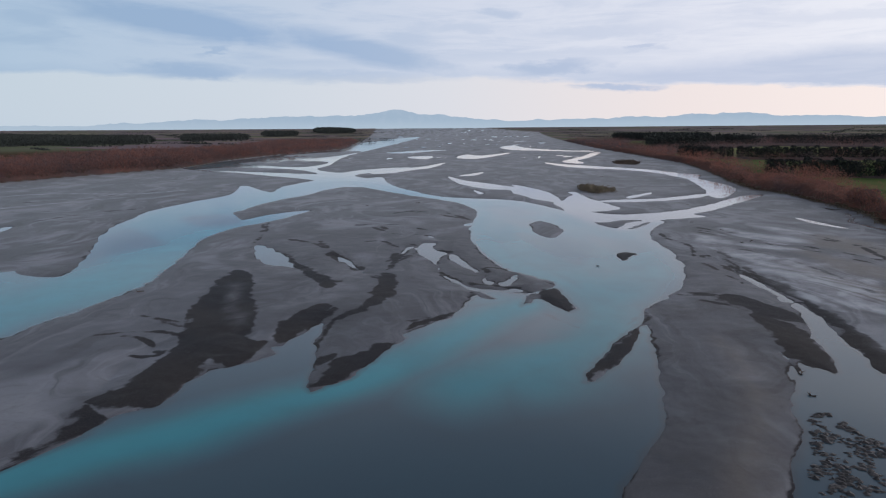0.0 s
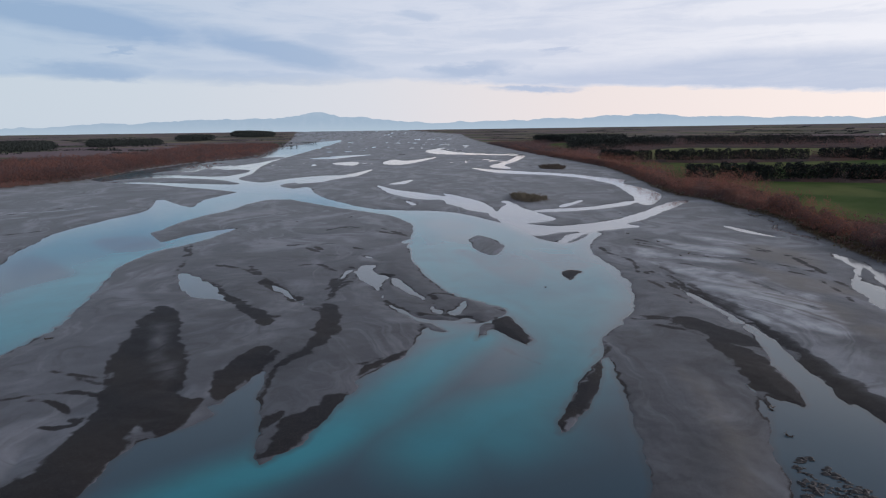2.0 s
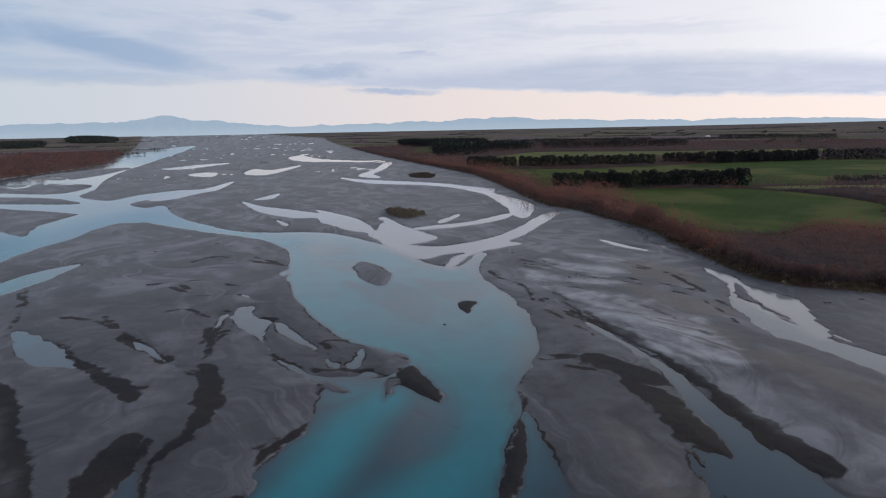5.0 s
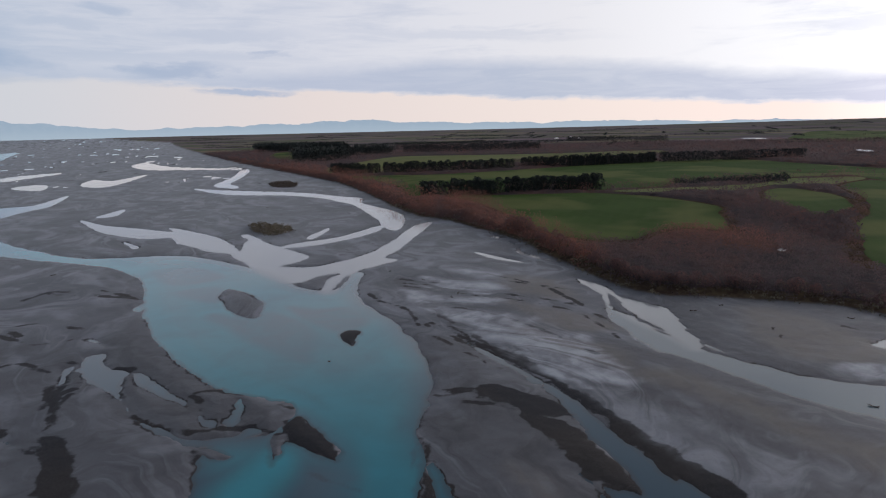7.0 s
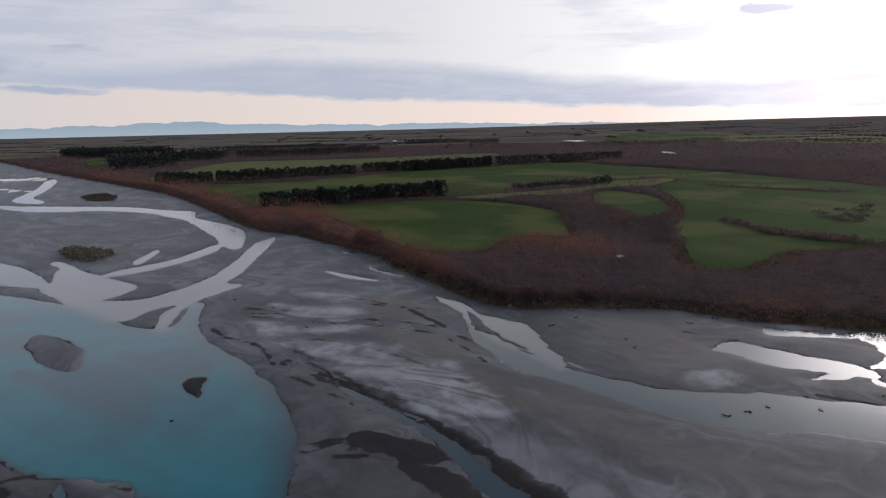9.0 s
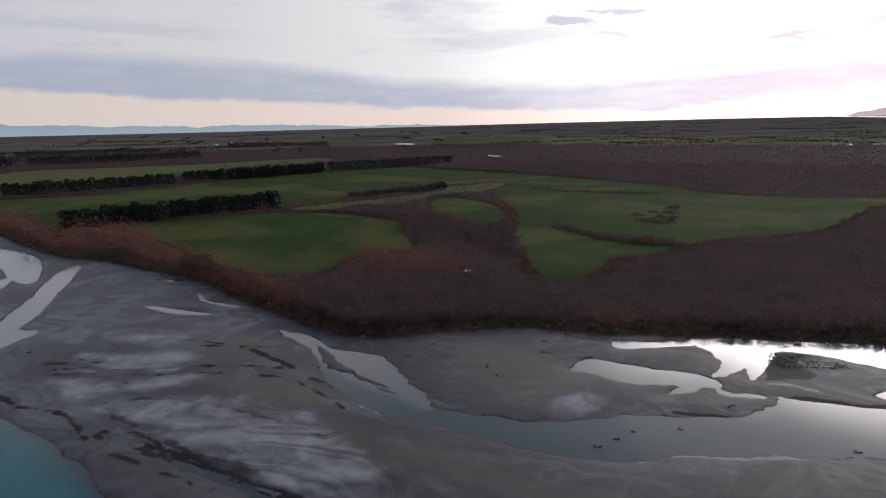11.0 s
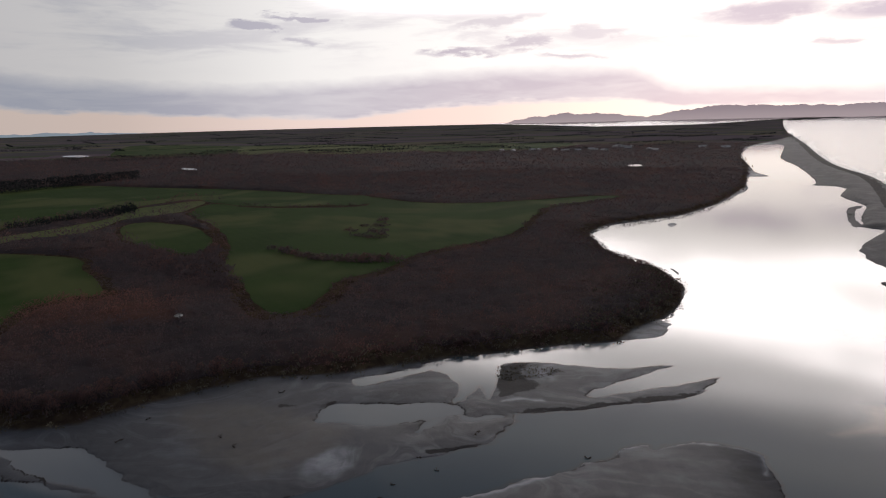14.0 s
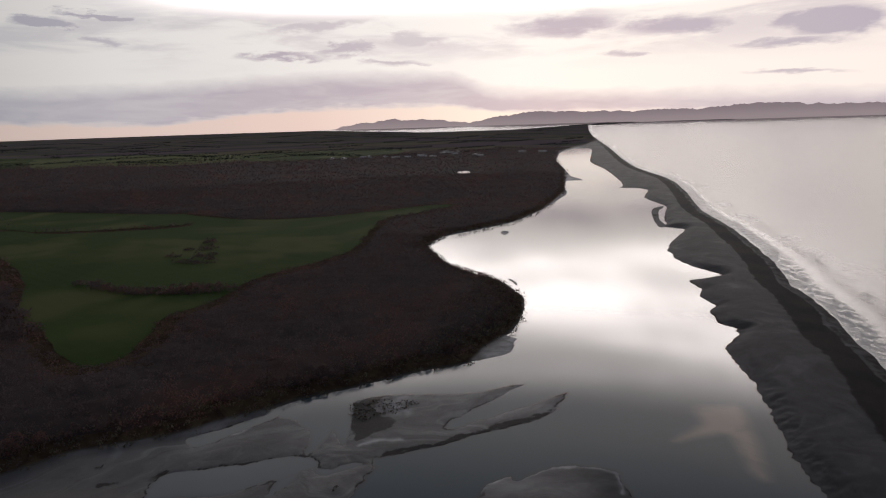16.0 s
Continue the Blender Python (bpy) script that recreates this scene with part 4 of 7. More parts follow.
DARKLINE = {
    "d_a": [(88, 216.9), (96.4, 206.2), (103, 192.9), (109, 179.1), (114.2, 168.7), (113.5, 156.9), (112, 147)],
    "d_b": [(77.2, 179.5), (77.4, 172.2), (75.9, 157.9), (74.3, 140.7), (73.8, 132.7)],
    "d_c": [(72.9, 213), (71.6, 203.4), (73.2, 191), (71.7, 182.3), (68.9, 173.5)],
    "d_d": [(72.7, 173), (73.2, 158.1), (71.9, 139.9), (71, 128.2), (71.9, 125.9)],
    "d_e": [(50, 133.8), (55.8, 129.8), (60.7, 124.4), (62.7, 116.1), (66.1, 113.3)],
    "d_f": [(57.4, 113.2), (55.9, 106.2), (55.3, 102)],
    "d_g": [(-32.3, 235.5), (-25.5, 235.2), (-19.9, 224.3)],
    "d_h": [(-36.7, 196.1), (-32, 181), (-26.5, 172.4), (-18.6, 154.7), (-16.4, 149.6)],
    "d_i": [(-16.2, 275), (-2.5, 261.5), (13.2, 247.1)],
    "d_j": [(-28, 197.6), (-20.1, 201), (-13, 190.2)],
    "d_n": [(-67.6, 239.1), (-60.5, 208.6), (-59.3, 192.8)],
    "d_o": [(-14.1, 133.6), (-14.5, 160.1), (-12.3, 174.2), (-9.5, 176.9)],
    "d_p": [(-20.2, 268.3), (-11, 275.3), (3.4, 256.5)],
    "d_q": [(112.2, 204.9), (119.1, 192.1), (125.3, 179)],
    "d_r": [(168.8, 274.7), (171.8, 247.7)],
    "d_s": [(49.7, 129.2), (56.2, 122.6), (59.1, 116)],
    "d_t": [(-208.8, 317.5), (-191.8, 342.8), (-168.3, 379)],
    "d_u": [(-161.2, 250.4), (-152.5, 275.6), (-140.1, 290.7)],
    "d_v": [(133.3, 74.6), (135.3, 66.8), (138.6, 60.2)],
    "d_w": [(153.9, 111.2), (153.7, 102.9), (157.2, 99.4)],
    "d_x": [(152.7, 44.6), (155.8, 31.1), (159.7, 18.3)],
    "d_y": [(87, 226.6), (95.1, 213.4), (103.1, 195.1)],
    "d_z": [(116.9, 211.7), (121.1, 186.4), (114.9, 157.5)],
    "d_w_low": [(-56.1, 191.5), (-48.7, 186), (-41.6, 171.5), (-35.3, 158.1), (-30.4, 149.2), (-25.8, 142.9)],
    "d_x_low": [(-32.7, 180.4), (-28.4, 171.5), (-22.6, 161), (-18.9, 155.3)],
    "d_y_low": [(-50, 122.6), (-47.2, 114), (-50.9, 114.6), (-56.9, 118), (-64.7, 123)],
    "d_z_low": [(-44.5, 106.1), (-49.8, 108.2), (-54.2, 108.2), (-60.1, 107)],
    "crease_a": [(-54.6, 105.9), (-50.9, 104.3), (-47.3, 100.5), (-45, 97.2)],
    "crease_b": [(-57.6, 118.8), (-51.7, 113.9), (-47.6, 111.4), (-46.2, 111.4)],
    "crease_c": [(-49.5, 96.3), (-46.6, 96.3), (-45, 97.2), (-45.2, 100.5)],
    "crease_d": [(-44.7, 177.8), (-38.1, 166.1), (-33.8, 155.8), (-27.2, 146.6), (-24.4, 145.4)],
    "crease_e": [(-39.5, 200.6), (-31.8, 181.5), (-24.7, 171.6), (-17.4, 153.4), (-13.7, 150.9)],
    "crease_f": [(-13.8, 159.7), (-12.9, 168.1), (-10.2, 174.2)],
    "crease_g": [(10.7, 160.3), (16.3, 158.8), (19.8, 152.3), (24.5, 143.4)],
    "crease_h": [(-59.1, 194.4), (-63, 224.6), (-67.6, 245.8)],
    "crease_i": [(-0.8, 153.5), (1.9, 148.6), (7, 142.8)],
    "crease_j": [(-32.2, 233.9), (-26.3, 236.4)],
    "crease_k": [(14.9, 175.7), (17.2, 160.7), (23.2, 148)],
    "scarp_a": [(70.9, 172.8), (71.6, 155.7), (70.7, 141.2), (70.6, 126.1)],
    "scarp_b": [(67.4, 164.3), (67.8, 150.1), (68.2, 137.8), (69.5, 128.4)],
    "scarp_c": [(50.4, 134.9), (57.2, 130.5), (62, 122.6), (65.8, 113.7)],
    "scarp_d": [(49.5, 133.4), (56.6, 125.9), (59.8, 118.3), (57, 106.3)],
    "flat_line_a": [(86.6, 213.8), (96.2, 192.2), (105.4, 176.4), (110.1, 157.8), (102.8, 136.7)],
    "flat_line_b": [(80.4, 185.9), (88.7, 175.5), (92, 150.9), (90.5, 131.9)],
    "bar_a": [(-34.4, 188), (-31.5, 178.4), (-25.9, 171.9), (-22.6, 163.3), (-19.1, 155.2), (-14.5, 150.1)],
    "bar_b": [(-15.6, 167.2), (-12.8, 177), (-9.5, 180.8), (-5.2, 178.8)],
    "bar_c": [(-1.2, 156.9), (1.1, 151.7), (4.7, 145.9), (9.5, 142.2)],
    "bar_d": [(7, 163.2), (10.5, 158.1), (11.1, 151.2), (11.3, 146.1)],
    "bar_e": [(15.5, 140), (18.7, 135), (21.2, 134.4)],
    "bar_f": [(-31.5, 235.1), (-26.2, 236.2), (-15.8, 235), (-6.4, 222.7)],
    "bar_g": [(-40.2, 170.7), (-36.5, 163.2), (-33.4, 158.7)],
    "bar_h": [(-16.5, 194.9), (-11.2, 196.7), (-4.7, 188.3)],
    "bar_i": [(1.7, 268.4), (7.5, 254.7), (12.5, 247.2)],
    "bar_j": [(-6.5, 114.4), (-2.4, 116.9), (1.2, 119.1)],
    "bar_k": [(-51.3, 205.3), (-41.7, 198.4), (-34.2, 187.1)],
    "bar_l": [(-24.9, 228.2), (-17, 214.2), (-9.6, 213.9)],
}
PALELINE = {
    "p_a": [(129.2, 44.8), (131.9, 40.4), (133, 37.3), (135.5, 34.5), (136.8, 28.5), (135.6, 28.1), (137.9, 20.9), (136.8, 14.2), (133.6, 9.7), (130.7, 9), (125.7, 10.8)],
    "p_b": [(-243.5, 352.2), (-220.7, 366.1), (-170.7, 362.5), (-154, 385)],
    "p_c": [(-204.4, 294.5), (-188.4, 321.2), (-169.9, 341.3)],
    "p_g": [(94.2, 196.2), (98.5, 193.4), (102, 189)],
    "p_h": [(87.1, 215.3), (89.7, 205.2)],
    "p_i": [(107.6, 136.5), (105.6, 132.4), (105.3, 128.2)],
    "p_j": [(110.3, 76.3), (115.7, 71.1), (118.7, 62.4), (124.2, 51.8)],
    "p_k": [(167.7, 96.2), (171.4, 90.3), (171.8, 86), (176.1, 83.5)],
    "p_q": [(157.3, 58.2), (158.5, 53.4), (157.6, 49.5)],
}
LOG = {
    "drift": [(134.1, 115.2), (146.4, 140.2), (112.3, 84.9), (116.2, 82.3), (126.4, 72.4), (135.9, 141.1)],
    "drift_b": [(95.2, 217.7), (91.8, 236.1), (94.6, 194.6)],
    "drift_c": [(138.3, 119.8), (130.7, 76.4), (140.8, 64.6), (131.6, 42.9), (121.3, 80.3), (161.8, 113.9)],
    "drift_d": [(111.6, 292.5), (75.8, 245.3), (115, 468), (90.5, 191.9), (39.5, 162.4)],
    "drift_e": [(-66.8, 137.2), (51.5, 87.8), (48.7, 80.2), (-12.1, 305.2), (-35.5, 297.5)],
}
STONES = {
    "stony": [(43.4, 72.3), (48.3, 75.4), (48, 70.5), (49, 66.3), (46.7, 59.3), (42, 55.9), (37.3, 55.9), (36.5, 59.4), (40.5, 65.2)],
}
# broad zones of darker gravel
DARK_BED = {
    "mid_bar": [(-57.9, 224.8), (-15.6, 216.8), (5.1, 157.6), (5.9, 132.6), (-6.9, 107.5), (-34.9, 119.8), (-53.8, 165.1)],
    "east_bar": [(27.9, 82.5), (43.1, 82.2), (33.7, 56.2), (16.4, 56.4)],
    "slough_flat": [(44.5, 126.1), (61.9, 115.3), (52.2, 84.5), (33.6, 89.5), (27.7, 95.3)],
    "lagoon_flat_low": [(159.2, 141.5), (161.1, 104.8), (116.7, 95.7), (115.8, 141.6), (142.3, 159.5)],
    "south_bar": [(119.3, 61), (126.3, 48), (134.1, 30.1), (134.3, 13.4), (124, 12.3), (118, 19.6)],
    "cut_bank": [(69.3, 166.4), (70.2, 141.6), (66.9, 113.4), (54.9, 102.8), (40.3, 117.2), (50.9, 135.4)],
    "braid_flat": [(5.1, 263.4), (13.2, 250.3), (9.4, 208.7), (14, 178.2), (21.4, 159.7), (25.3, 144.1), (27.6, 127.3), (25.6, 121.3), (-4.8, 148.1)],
    "lagoon_bars": [(175.8, 98.4), (191.2, 85.1), (188.9, 59.1), (180.7, 12.9), (171.6, 0.8), (151, 34.7), (139.7, 60.9), (139.7, 96.4), (156, 102.6)],
    "lagoon_flat": [(154.7, 164.4), (165.3, 143.7), (172.7, 106.6), (149.9, 96.1), (122.7, 97.8), (125.7, 145.7)],
    "south_flat": [(102.2, 130.1), (105.5, 114.4), (108.2, 97), (108.7, 81.1), (114.4, 70), (121.5, 57.7), (130.3, 38.2), (136.9, 21.7), (128.4, 13), (104.2, 29.3), (75.6, 111.7)],
    "slough_ground": [(70.1, 168.8), (69.8, 144.1), (69.5, 124.9), (65.4, 114), (61.2, 121.7), (52.4, 135)],
}


# ---- materials ----
def material(name):
    m = bpy.data.materials.new(name)
    m.use_nodes = True
    return m, Nodes(m.node_tree)


def finish(n, color, rough, bump=None, strength=0.3, distance=0.05, spec=0.5, ior=1.5):
    p = n.add("ShaderNodeBsdfPrincipled", {"Base Color": color, "Roughness": rough, "IOR": ior, "Specular IOR Level": spec})
    if bump is not None:
        b = n.add("ShaderNodeBump", {"Height": bump, "Strength": strength, "Distance": distance})
        n.links.new(b.outputs[0], p.inputs["Normal"])
    n.add("ShaderNodeOutputMaterial", {"Surface": p.outputs[0]})
    return p


def ground_material():
    m, n = material("riverbed_and_land")
    pos = n.add("ShaderNodeNewGeometry").outputs["Position"]
    land, damp, pale, tan, silt, scroll = (n.attr(a) for a in ("land", "damp", "pale", "tan", "silt", "scroll"))
    broad = n.noise(pos, 0.030, 4, 0.55, 0.5)
    patch = n.noise(pos, 0.22, 6, 0.62, 0.8)
    stones = n.noise(pos, 1.6, 5, 0.75)
    grain = n.noise(pos, 7.0, 3, 0.7)
    gravel = n.mix(n.ramp(broad, 0.3, 0.7), rgb(0.060, 0.064, 0.079), rgb(0.097, 0.102, 0.120))
    px, py, pz = n.add("ShaderNodeSeparateXYZ", {0: pos}).outputs
    along = n.add("ShaderNodeCombineXYZ", {0: n.math("MULTIPLY", scroll, 1.7), 1: n.math("MULTIPLY", px, 0.030), 2: n.math("MULTIPLY", py, 0.022)}).outputs[0]
    band, hairline = n.noise(along, 1.0, 5, 0.6, 0.2), n.noise(along, 5.0, 4, 0.65, 0.3)
    gravel = n.mix(n.math("MULTIPLY", silt, 0.8), gravel, rgb(0.195, 0.206, 0.238))
    gravel = n.mix(n.ramp(band, 0.50, 0.68, 0.0, 0.65), gravel, rgb(0.210, 0.220, 0.250))
    gravel = n.mix(n.ramp(band, 0.46, 0.30, 0.0, 0.65), gravel, rgb(0.030, 0.031, 0.037))
    gravel = n.mix(n.ramp(hairline, 0.44, 0.30, 0.0, 0.22), gravel, rgb(0.030, 0.030, 0.034))
    # gravel mixed darker over broad zones
    gravel = n.mix(n.math("MULTIPLY", n.attr("dark_bed"), n.ramp(patch, 0.3, 0.7, 0.35, 0.7)), gravel, rgb(0.034, 0.034, 0.040))
    # floods left the bars in thin sheets: each fades out from a dark, sharp edge
    saw = n.math("FRACT", n.math("ADD", scroll, n.math("MULTIPLY", patch, 0.16)))
    lip = n.math("MULTIPLY", n.ramp(saw, 0.22, 0.0), n.ramp(broad, 0.42, 0.62, 0.0, 1.0))
    gravel = n.mix(n.ramp(saw, 0.2, 1.0, 0.0, 0.10, False), gravel, rgb(0.150, 0.154, 0.170))
    gravel = n.mix(n.math("MULTIPLY", lip, 0.26), gravel, rgb(0.055, 0.055, 0.06))
    # gravel on the spit is mixed darker still
    gravel = n.mix(n.math("MULTIPLY", n.attr("dry"), 0.45), gravel, rgb(0.034, 0.034, 0.041))
    gravel = n.mix(n.math("MULTIPLY", tan, n.ramp(patch, 0.2, 0.8, 0.4, 0.9)), gravel, rgb(0.134, 0.117, 0.103))
    gravel = n.mix(n.math("MULTIPLY", n.ramp(patch, 0.5, 0.72), 0.22), gravel, rgb(0.060, 0.060, 0.064))
    wet = n.math("ADD", damp, n.math("ADD", n.math("MULTIPLY", n.math("SUBTRACT", patch, 0.5), 1.0), n.math("MULTIPLY", n.math("SUBTRACT", stones, 0.5), 0.3)))
    soaked = n.ramp(wet, 0.34, 0.66)
    gravel = n.mix(soaked, gravel, n.mix(n.ramp(broad, 0.4, 0.62), rgb(0.017, 0.017, 0.021), rgb(0.027, 0.024, 0.024)))
    gravel = n.mix(n.math("MULTIPLY", pale, n.ramp(n.math("ADD", n.math("MULTIPLY", band, 0.75), n.math("MULTIPLY", patch, 0.25)), 0.34, 0.58, 0.15, 1.0)), gravel, rgb(0.36, 0.378, 0.42))
    gravel = n.mix(n.math("MULTIPLY", n.ramp(stones, 0.45, 0.75), 0.22), gravel, rgb(0.06, 0.058, 0.06))
    gravel = n.mix(n.math("MULTIPLY", n.ramp(grain, 0.5, 0.75), 0.2), gravel, rgb(0.22, 0.217, 0.215))
    # land away from the river: rough scrub floor, and a mosaic of paddocks far off
    floor_c = n.mix(n.ramp(patch, 0.35, 0.7), rgb(0.050, 0.034, 0.026), rgb(0.105, 0.078, 0.048))
    cells = n.add("ShaderNodeTexVoronoi", {"Vector": n.add("ShaderNodeMapping", {"Vector": pos, "Rotation": (0, 0, 0.35), "Scale": (0.0042, 0.0019, 1.0)}).outputs[0], "Scale": 1.0}, distance="CHEBYCHEV")
    val = n.add("ShaderNodeSeparateColor", {0: cells.outputs["Color"]}).outputs
    # pale mauve tones: distance haze is mixed into the paddock colours
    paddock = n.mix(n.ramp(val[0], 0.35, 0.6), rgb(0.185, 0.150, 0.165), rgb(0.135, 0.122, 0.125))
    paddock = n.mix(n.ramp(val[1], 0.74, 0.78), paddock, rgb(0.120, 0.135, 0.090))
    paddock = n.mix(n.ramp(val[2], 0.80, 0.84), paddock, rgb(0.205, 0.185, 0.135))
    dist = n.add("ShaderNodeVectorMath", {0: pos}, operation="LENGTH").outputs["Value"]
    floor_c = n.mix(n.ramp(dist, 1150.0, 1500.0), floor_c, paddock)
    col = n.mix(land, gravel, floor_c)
    rough = n.ramp(land, 0.0, 1.0, 0.62, 0.95)
    open_bar = n.math("MULTIPLY", n.math("SUBTRACT", 1.0, land), n.math("MULTIPLY", n.ramp(soaked, 0.0, 1.0, 1.0, 0.25), n.ramp(n.attr("dry"), 0.0, 1.0, 1.0, 0.12)))
    p = finish(n, col, rough, n.math("ADD", stones, n.math("MULTIPLY", grain, 0.4)), 0.35, 0.08, n.math("MULTIPLY", open_bar, 0.30))
    p.inputs["Sheen Roughness"].default_value, p.inputs["Sheen Tint"].default_value = 0.3, rgb(0.86, 0.93, 1.0)
    n.links.new(n.math("MULTIPLY", open_bar, 0.10), p.inputs["Sheen Weight"])
    return m


def water_material(name, deep, bright, rip):
    m, n = material(name)
    pos = n.add("ShaderNodeNewGeometry").outputs["Position"]
    flow, shoal, gloom, depth = n.attr("flow"), n.attr("shoal"), n.attr("gloom"), n.attr("depth")
    soft = n.noise(pos, 0.06, 4, 0.6, 0.5)
    col = n.mix(n.math("MULTIPLY", flow, n.ramp(soft, 0.2, 0.7, 0.75, 1.0)), deep, bright)
    col = n.mix(n.math("MULTIPLY", gloom, n.ramp(soft, 0.3, 0.65, 0.65, 1.0)), col, rgb(0.050, 0.058, 0.085))
    col = n.mix(n.math("MULTIPLY", shoal, n.ramp(soft, 0.3, 0.65, 0.35, 0.7)), col, rgb(0.085, 0.112, 0.142))
    col = n.mix(n.ramp(depth, 0.0, 0.2, 0.5, 0.0), col, rgb(0.062, 0.068, 0.078))
    col = n.mix(n.math("MULTIPLY", n.attr("sand"), n.ramp(soft, 0.3, 0.6, 0.5, 0.9)), col, rgb(0.43, 0.35, 0.30))
    # pale sky reflection painted into pools and far rills
    col = n.mix(n.attr("pool_sheen"), col, rgb(0.24, 0.25, 0.265))
    ripple = n.noise(n.add("ShaderNodeMapping", {"Vector": pos, "Scale": (1.0, 0.55, 1.0)}).outputs[0], rip, 4, 0.6, 0.4)
    finish(n, col, 0.07, ripple, 0.10, 0.06, n.ramp(flow, 0.2, 1.0, 0.5, 0.24), 1.333)
    return m


def sea_material():
    m, n = material("sea")
    pos = n.add("ShaderNodeNewGeometry").outputs["Position"]
    foam = n.attr("foam")
    along = n.add("ShaderNodeMapping", {"Vector": pos, "Rotation": (0, 0, 0.42), "Scale": (0.45, 1.0, 1.0)}).outputs[0]
    mott = n.noise(along, 0.42, 7, 0.7, 0.9)
    lace = n.math("MULTIPLY", foam, n.ramp(mott, 0.30, 0.72))
    col = n.mix(lace, rgb(0.12, 0.125, 0.125), rgb(0.72, 0.72, 0.73))
    swell = n.noise(n.add("ShaderNodeMapping", {"Vector": pos, "Rotation": (0, 0, 0.3), "Scale": (0.35, 1.0, 1.0)}).outputs[0], 0.12, 6, 0.6, 0.5)
    finish(n, col, n.ramp(lace, 0.0, 1.0, 0.20, 0.8), swell, 0.12, 0.6, 0.5, 1.333)
    return m


def glowing_backdrop(name, low, high, zlow, zhigh):
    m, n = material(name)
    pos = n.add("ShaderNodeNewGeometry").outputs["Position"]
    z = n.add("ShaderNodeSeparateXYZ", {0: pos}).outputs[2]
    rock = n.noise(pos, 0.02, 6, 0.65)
    # Haze is painted into the colour, paler at the foot, and it glows unlit.
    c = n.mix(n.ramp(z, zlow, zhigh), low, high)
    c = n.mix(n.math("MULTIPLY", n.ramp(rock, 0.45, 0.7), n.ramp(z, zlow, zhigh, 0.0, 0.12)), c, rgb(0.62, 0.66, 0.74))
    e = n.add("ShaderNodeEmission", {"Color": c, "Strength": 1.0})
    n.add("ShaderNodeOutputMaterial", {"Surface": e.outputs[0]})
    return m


MAT_GROUND = ground_material()
MAT_RIVER = water_material("glacial_water", rgb(0.047, 0.067, 0.092), rgb(0.050, 0.256, 0.314), 0.9)
MAT_SEA = sea_material()


# ---- terrain maths ----
def lattice(seed):
    g = np.random.RandomState(seed)
    a = g.rand(256, 256) * 2 * np.pi
    return np.cos(a), np.sin(a)


LATTICES = [lattice(s) for s in range(6)]


def gnoise(x, y, k=0):
    """Gradient noise, about -0.7 to 0.7."""
    gx, gy = LATTICES[k]
    xi, yi = np.floor(x).astype(int), np.floor(y).astype(int)
    fx, fy = x - xi, y - yi
    u, v = fx * fx * fx * (fx * (fx * 6 - 15) + 10), fy * fy * fy * (fy * (fy * 6 - 15) + 10)

    def corner(i, j):
        a, b = (xi + i) & 255, (yi + j) & 255
        return gx[a, b] * (fx - i) + gy[a, b] * (fy - j)

    return (corner(0, 0) * (1 - u) + corner(1, 0) * u) * (1 - v) + (corner(0, 1) * (1 - u) + corner(1, 1) * u) * v


def fbm(x, y, octaves=4, k=0):
    s, a = 0.0, 1.0
    for o in range(octaves):
        s = s + a * gnoise(x * 2 ** o + 17.3 * o, y * 2 ** o + 9.1 * o, (k + o) % 6)
        a *= 0.5
    return s


def rounded(points, steps=3, closed=True):
    """A Catmull-Rom curve through plan points."""
    p = np.array(points, float)
    if closed:
        p = np.vstack([p[-1:], p, p[:2]])
    else:
        p = np.vstack([2 * p[:1] - p[1:2], p, 2 * p[-1:] - p[-2:-1]])
    out = []
    for i in range(1, len(p) - 2):
        a, b, c, d = p[i - 1:i + 3]
        for s in range(steps):
            t = s / steps
            out.append(0.5 * (2 * b + (c - a) * t + (2 * a - 5 * b + 4 * c - d) * t * t + (3 * b - a - 3 * c + d) * t ** 3))
    if not closed:
        out.append(p[-2])
    return np.array(out)


def inside_distance(points, x, y, reach, closed=True):
    """Distance to an outline, positive inside it; -reach where it is farther off than reach. An open line gives minus the distance."""
    out = np.full(x.shape, -reach)
    lo, hi = points.min(0) - reach, points.max(0) + reach
    pick = np.nonzero((x > lo[0]) & (x < hi[0]) & (y > lo[1]) & (y < hi[1]))[0]
    if not len(pick):
        return out
    px, py = x[pick], y[pick]
    best = np.full(px.shape, 1e12)
    odd = np.zeros(px.shape, bool)
    last = len(points) if closed else len(points) - 1
    for i in range(last):
        (ax, ay), (bx, by) = points[i], points[(i + 1) % len(points)]
        ex, ey = bx - ax, by - ay
        wx, wy = px - ax, py - ay
        t = np.clip((wx * ex + wy * ey) / (ex * ex + ey * ey + 1e-9), 0, 1)
        np.minimum(best, (wx - t * ex) ** 2 + (wy - t * ey) ** 2, out=best)
        if closed and ay != by:
            odd ^= ((ay > py) != (by > py)) & (px < ax + (py - ay) * ex / (by - ay))
    d = np.minimum(np.sqrt(best), reach)
    out[pick] = np.where(odd, d, -d)
    return out


def step(lo, hi, v):
    t = np.clip((v - lo) / (hi - lo), 0, 1)
    return t * t * (3 - 2 * t)


HUB = (10.0, 30.0)                                     # middle of the ring-shaped sheets


def lift(x, y):
    """The far plain climbs towards the ranges, and the sheet's rim with it."""
    r = np.hypot(x - HUB[0], y - HUB[1])
    az = np.degrees(np.arctan2(HUB[0] - x, y - HUB[1]))
    return (44.0 + 17.0 * step(-35, -85, az) * step(-179, -158, az)) * np.clip((r - 2000) / 2800, 0, 1.1) ** 2


SHORE = rounded(COAST["shore"], 3, False)
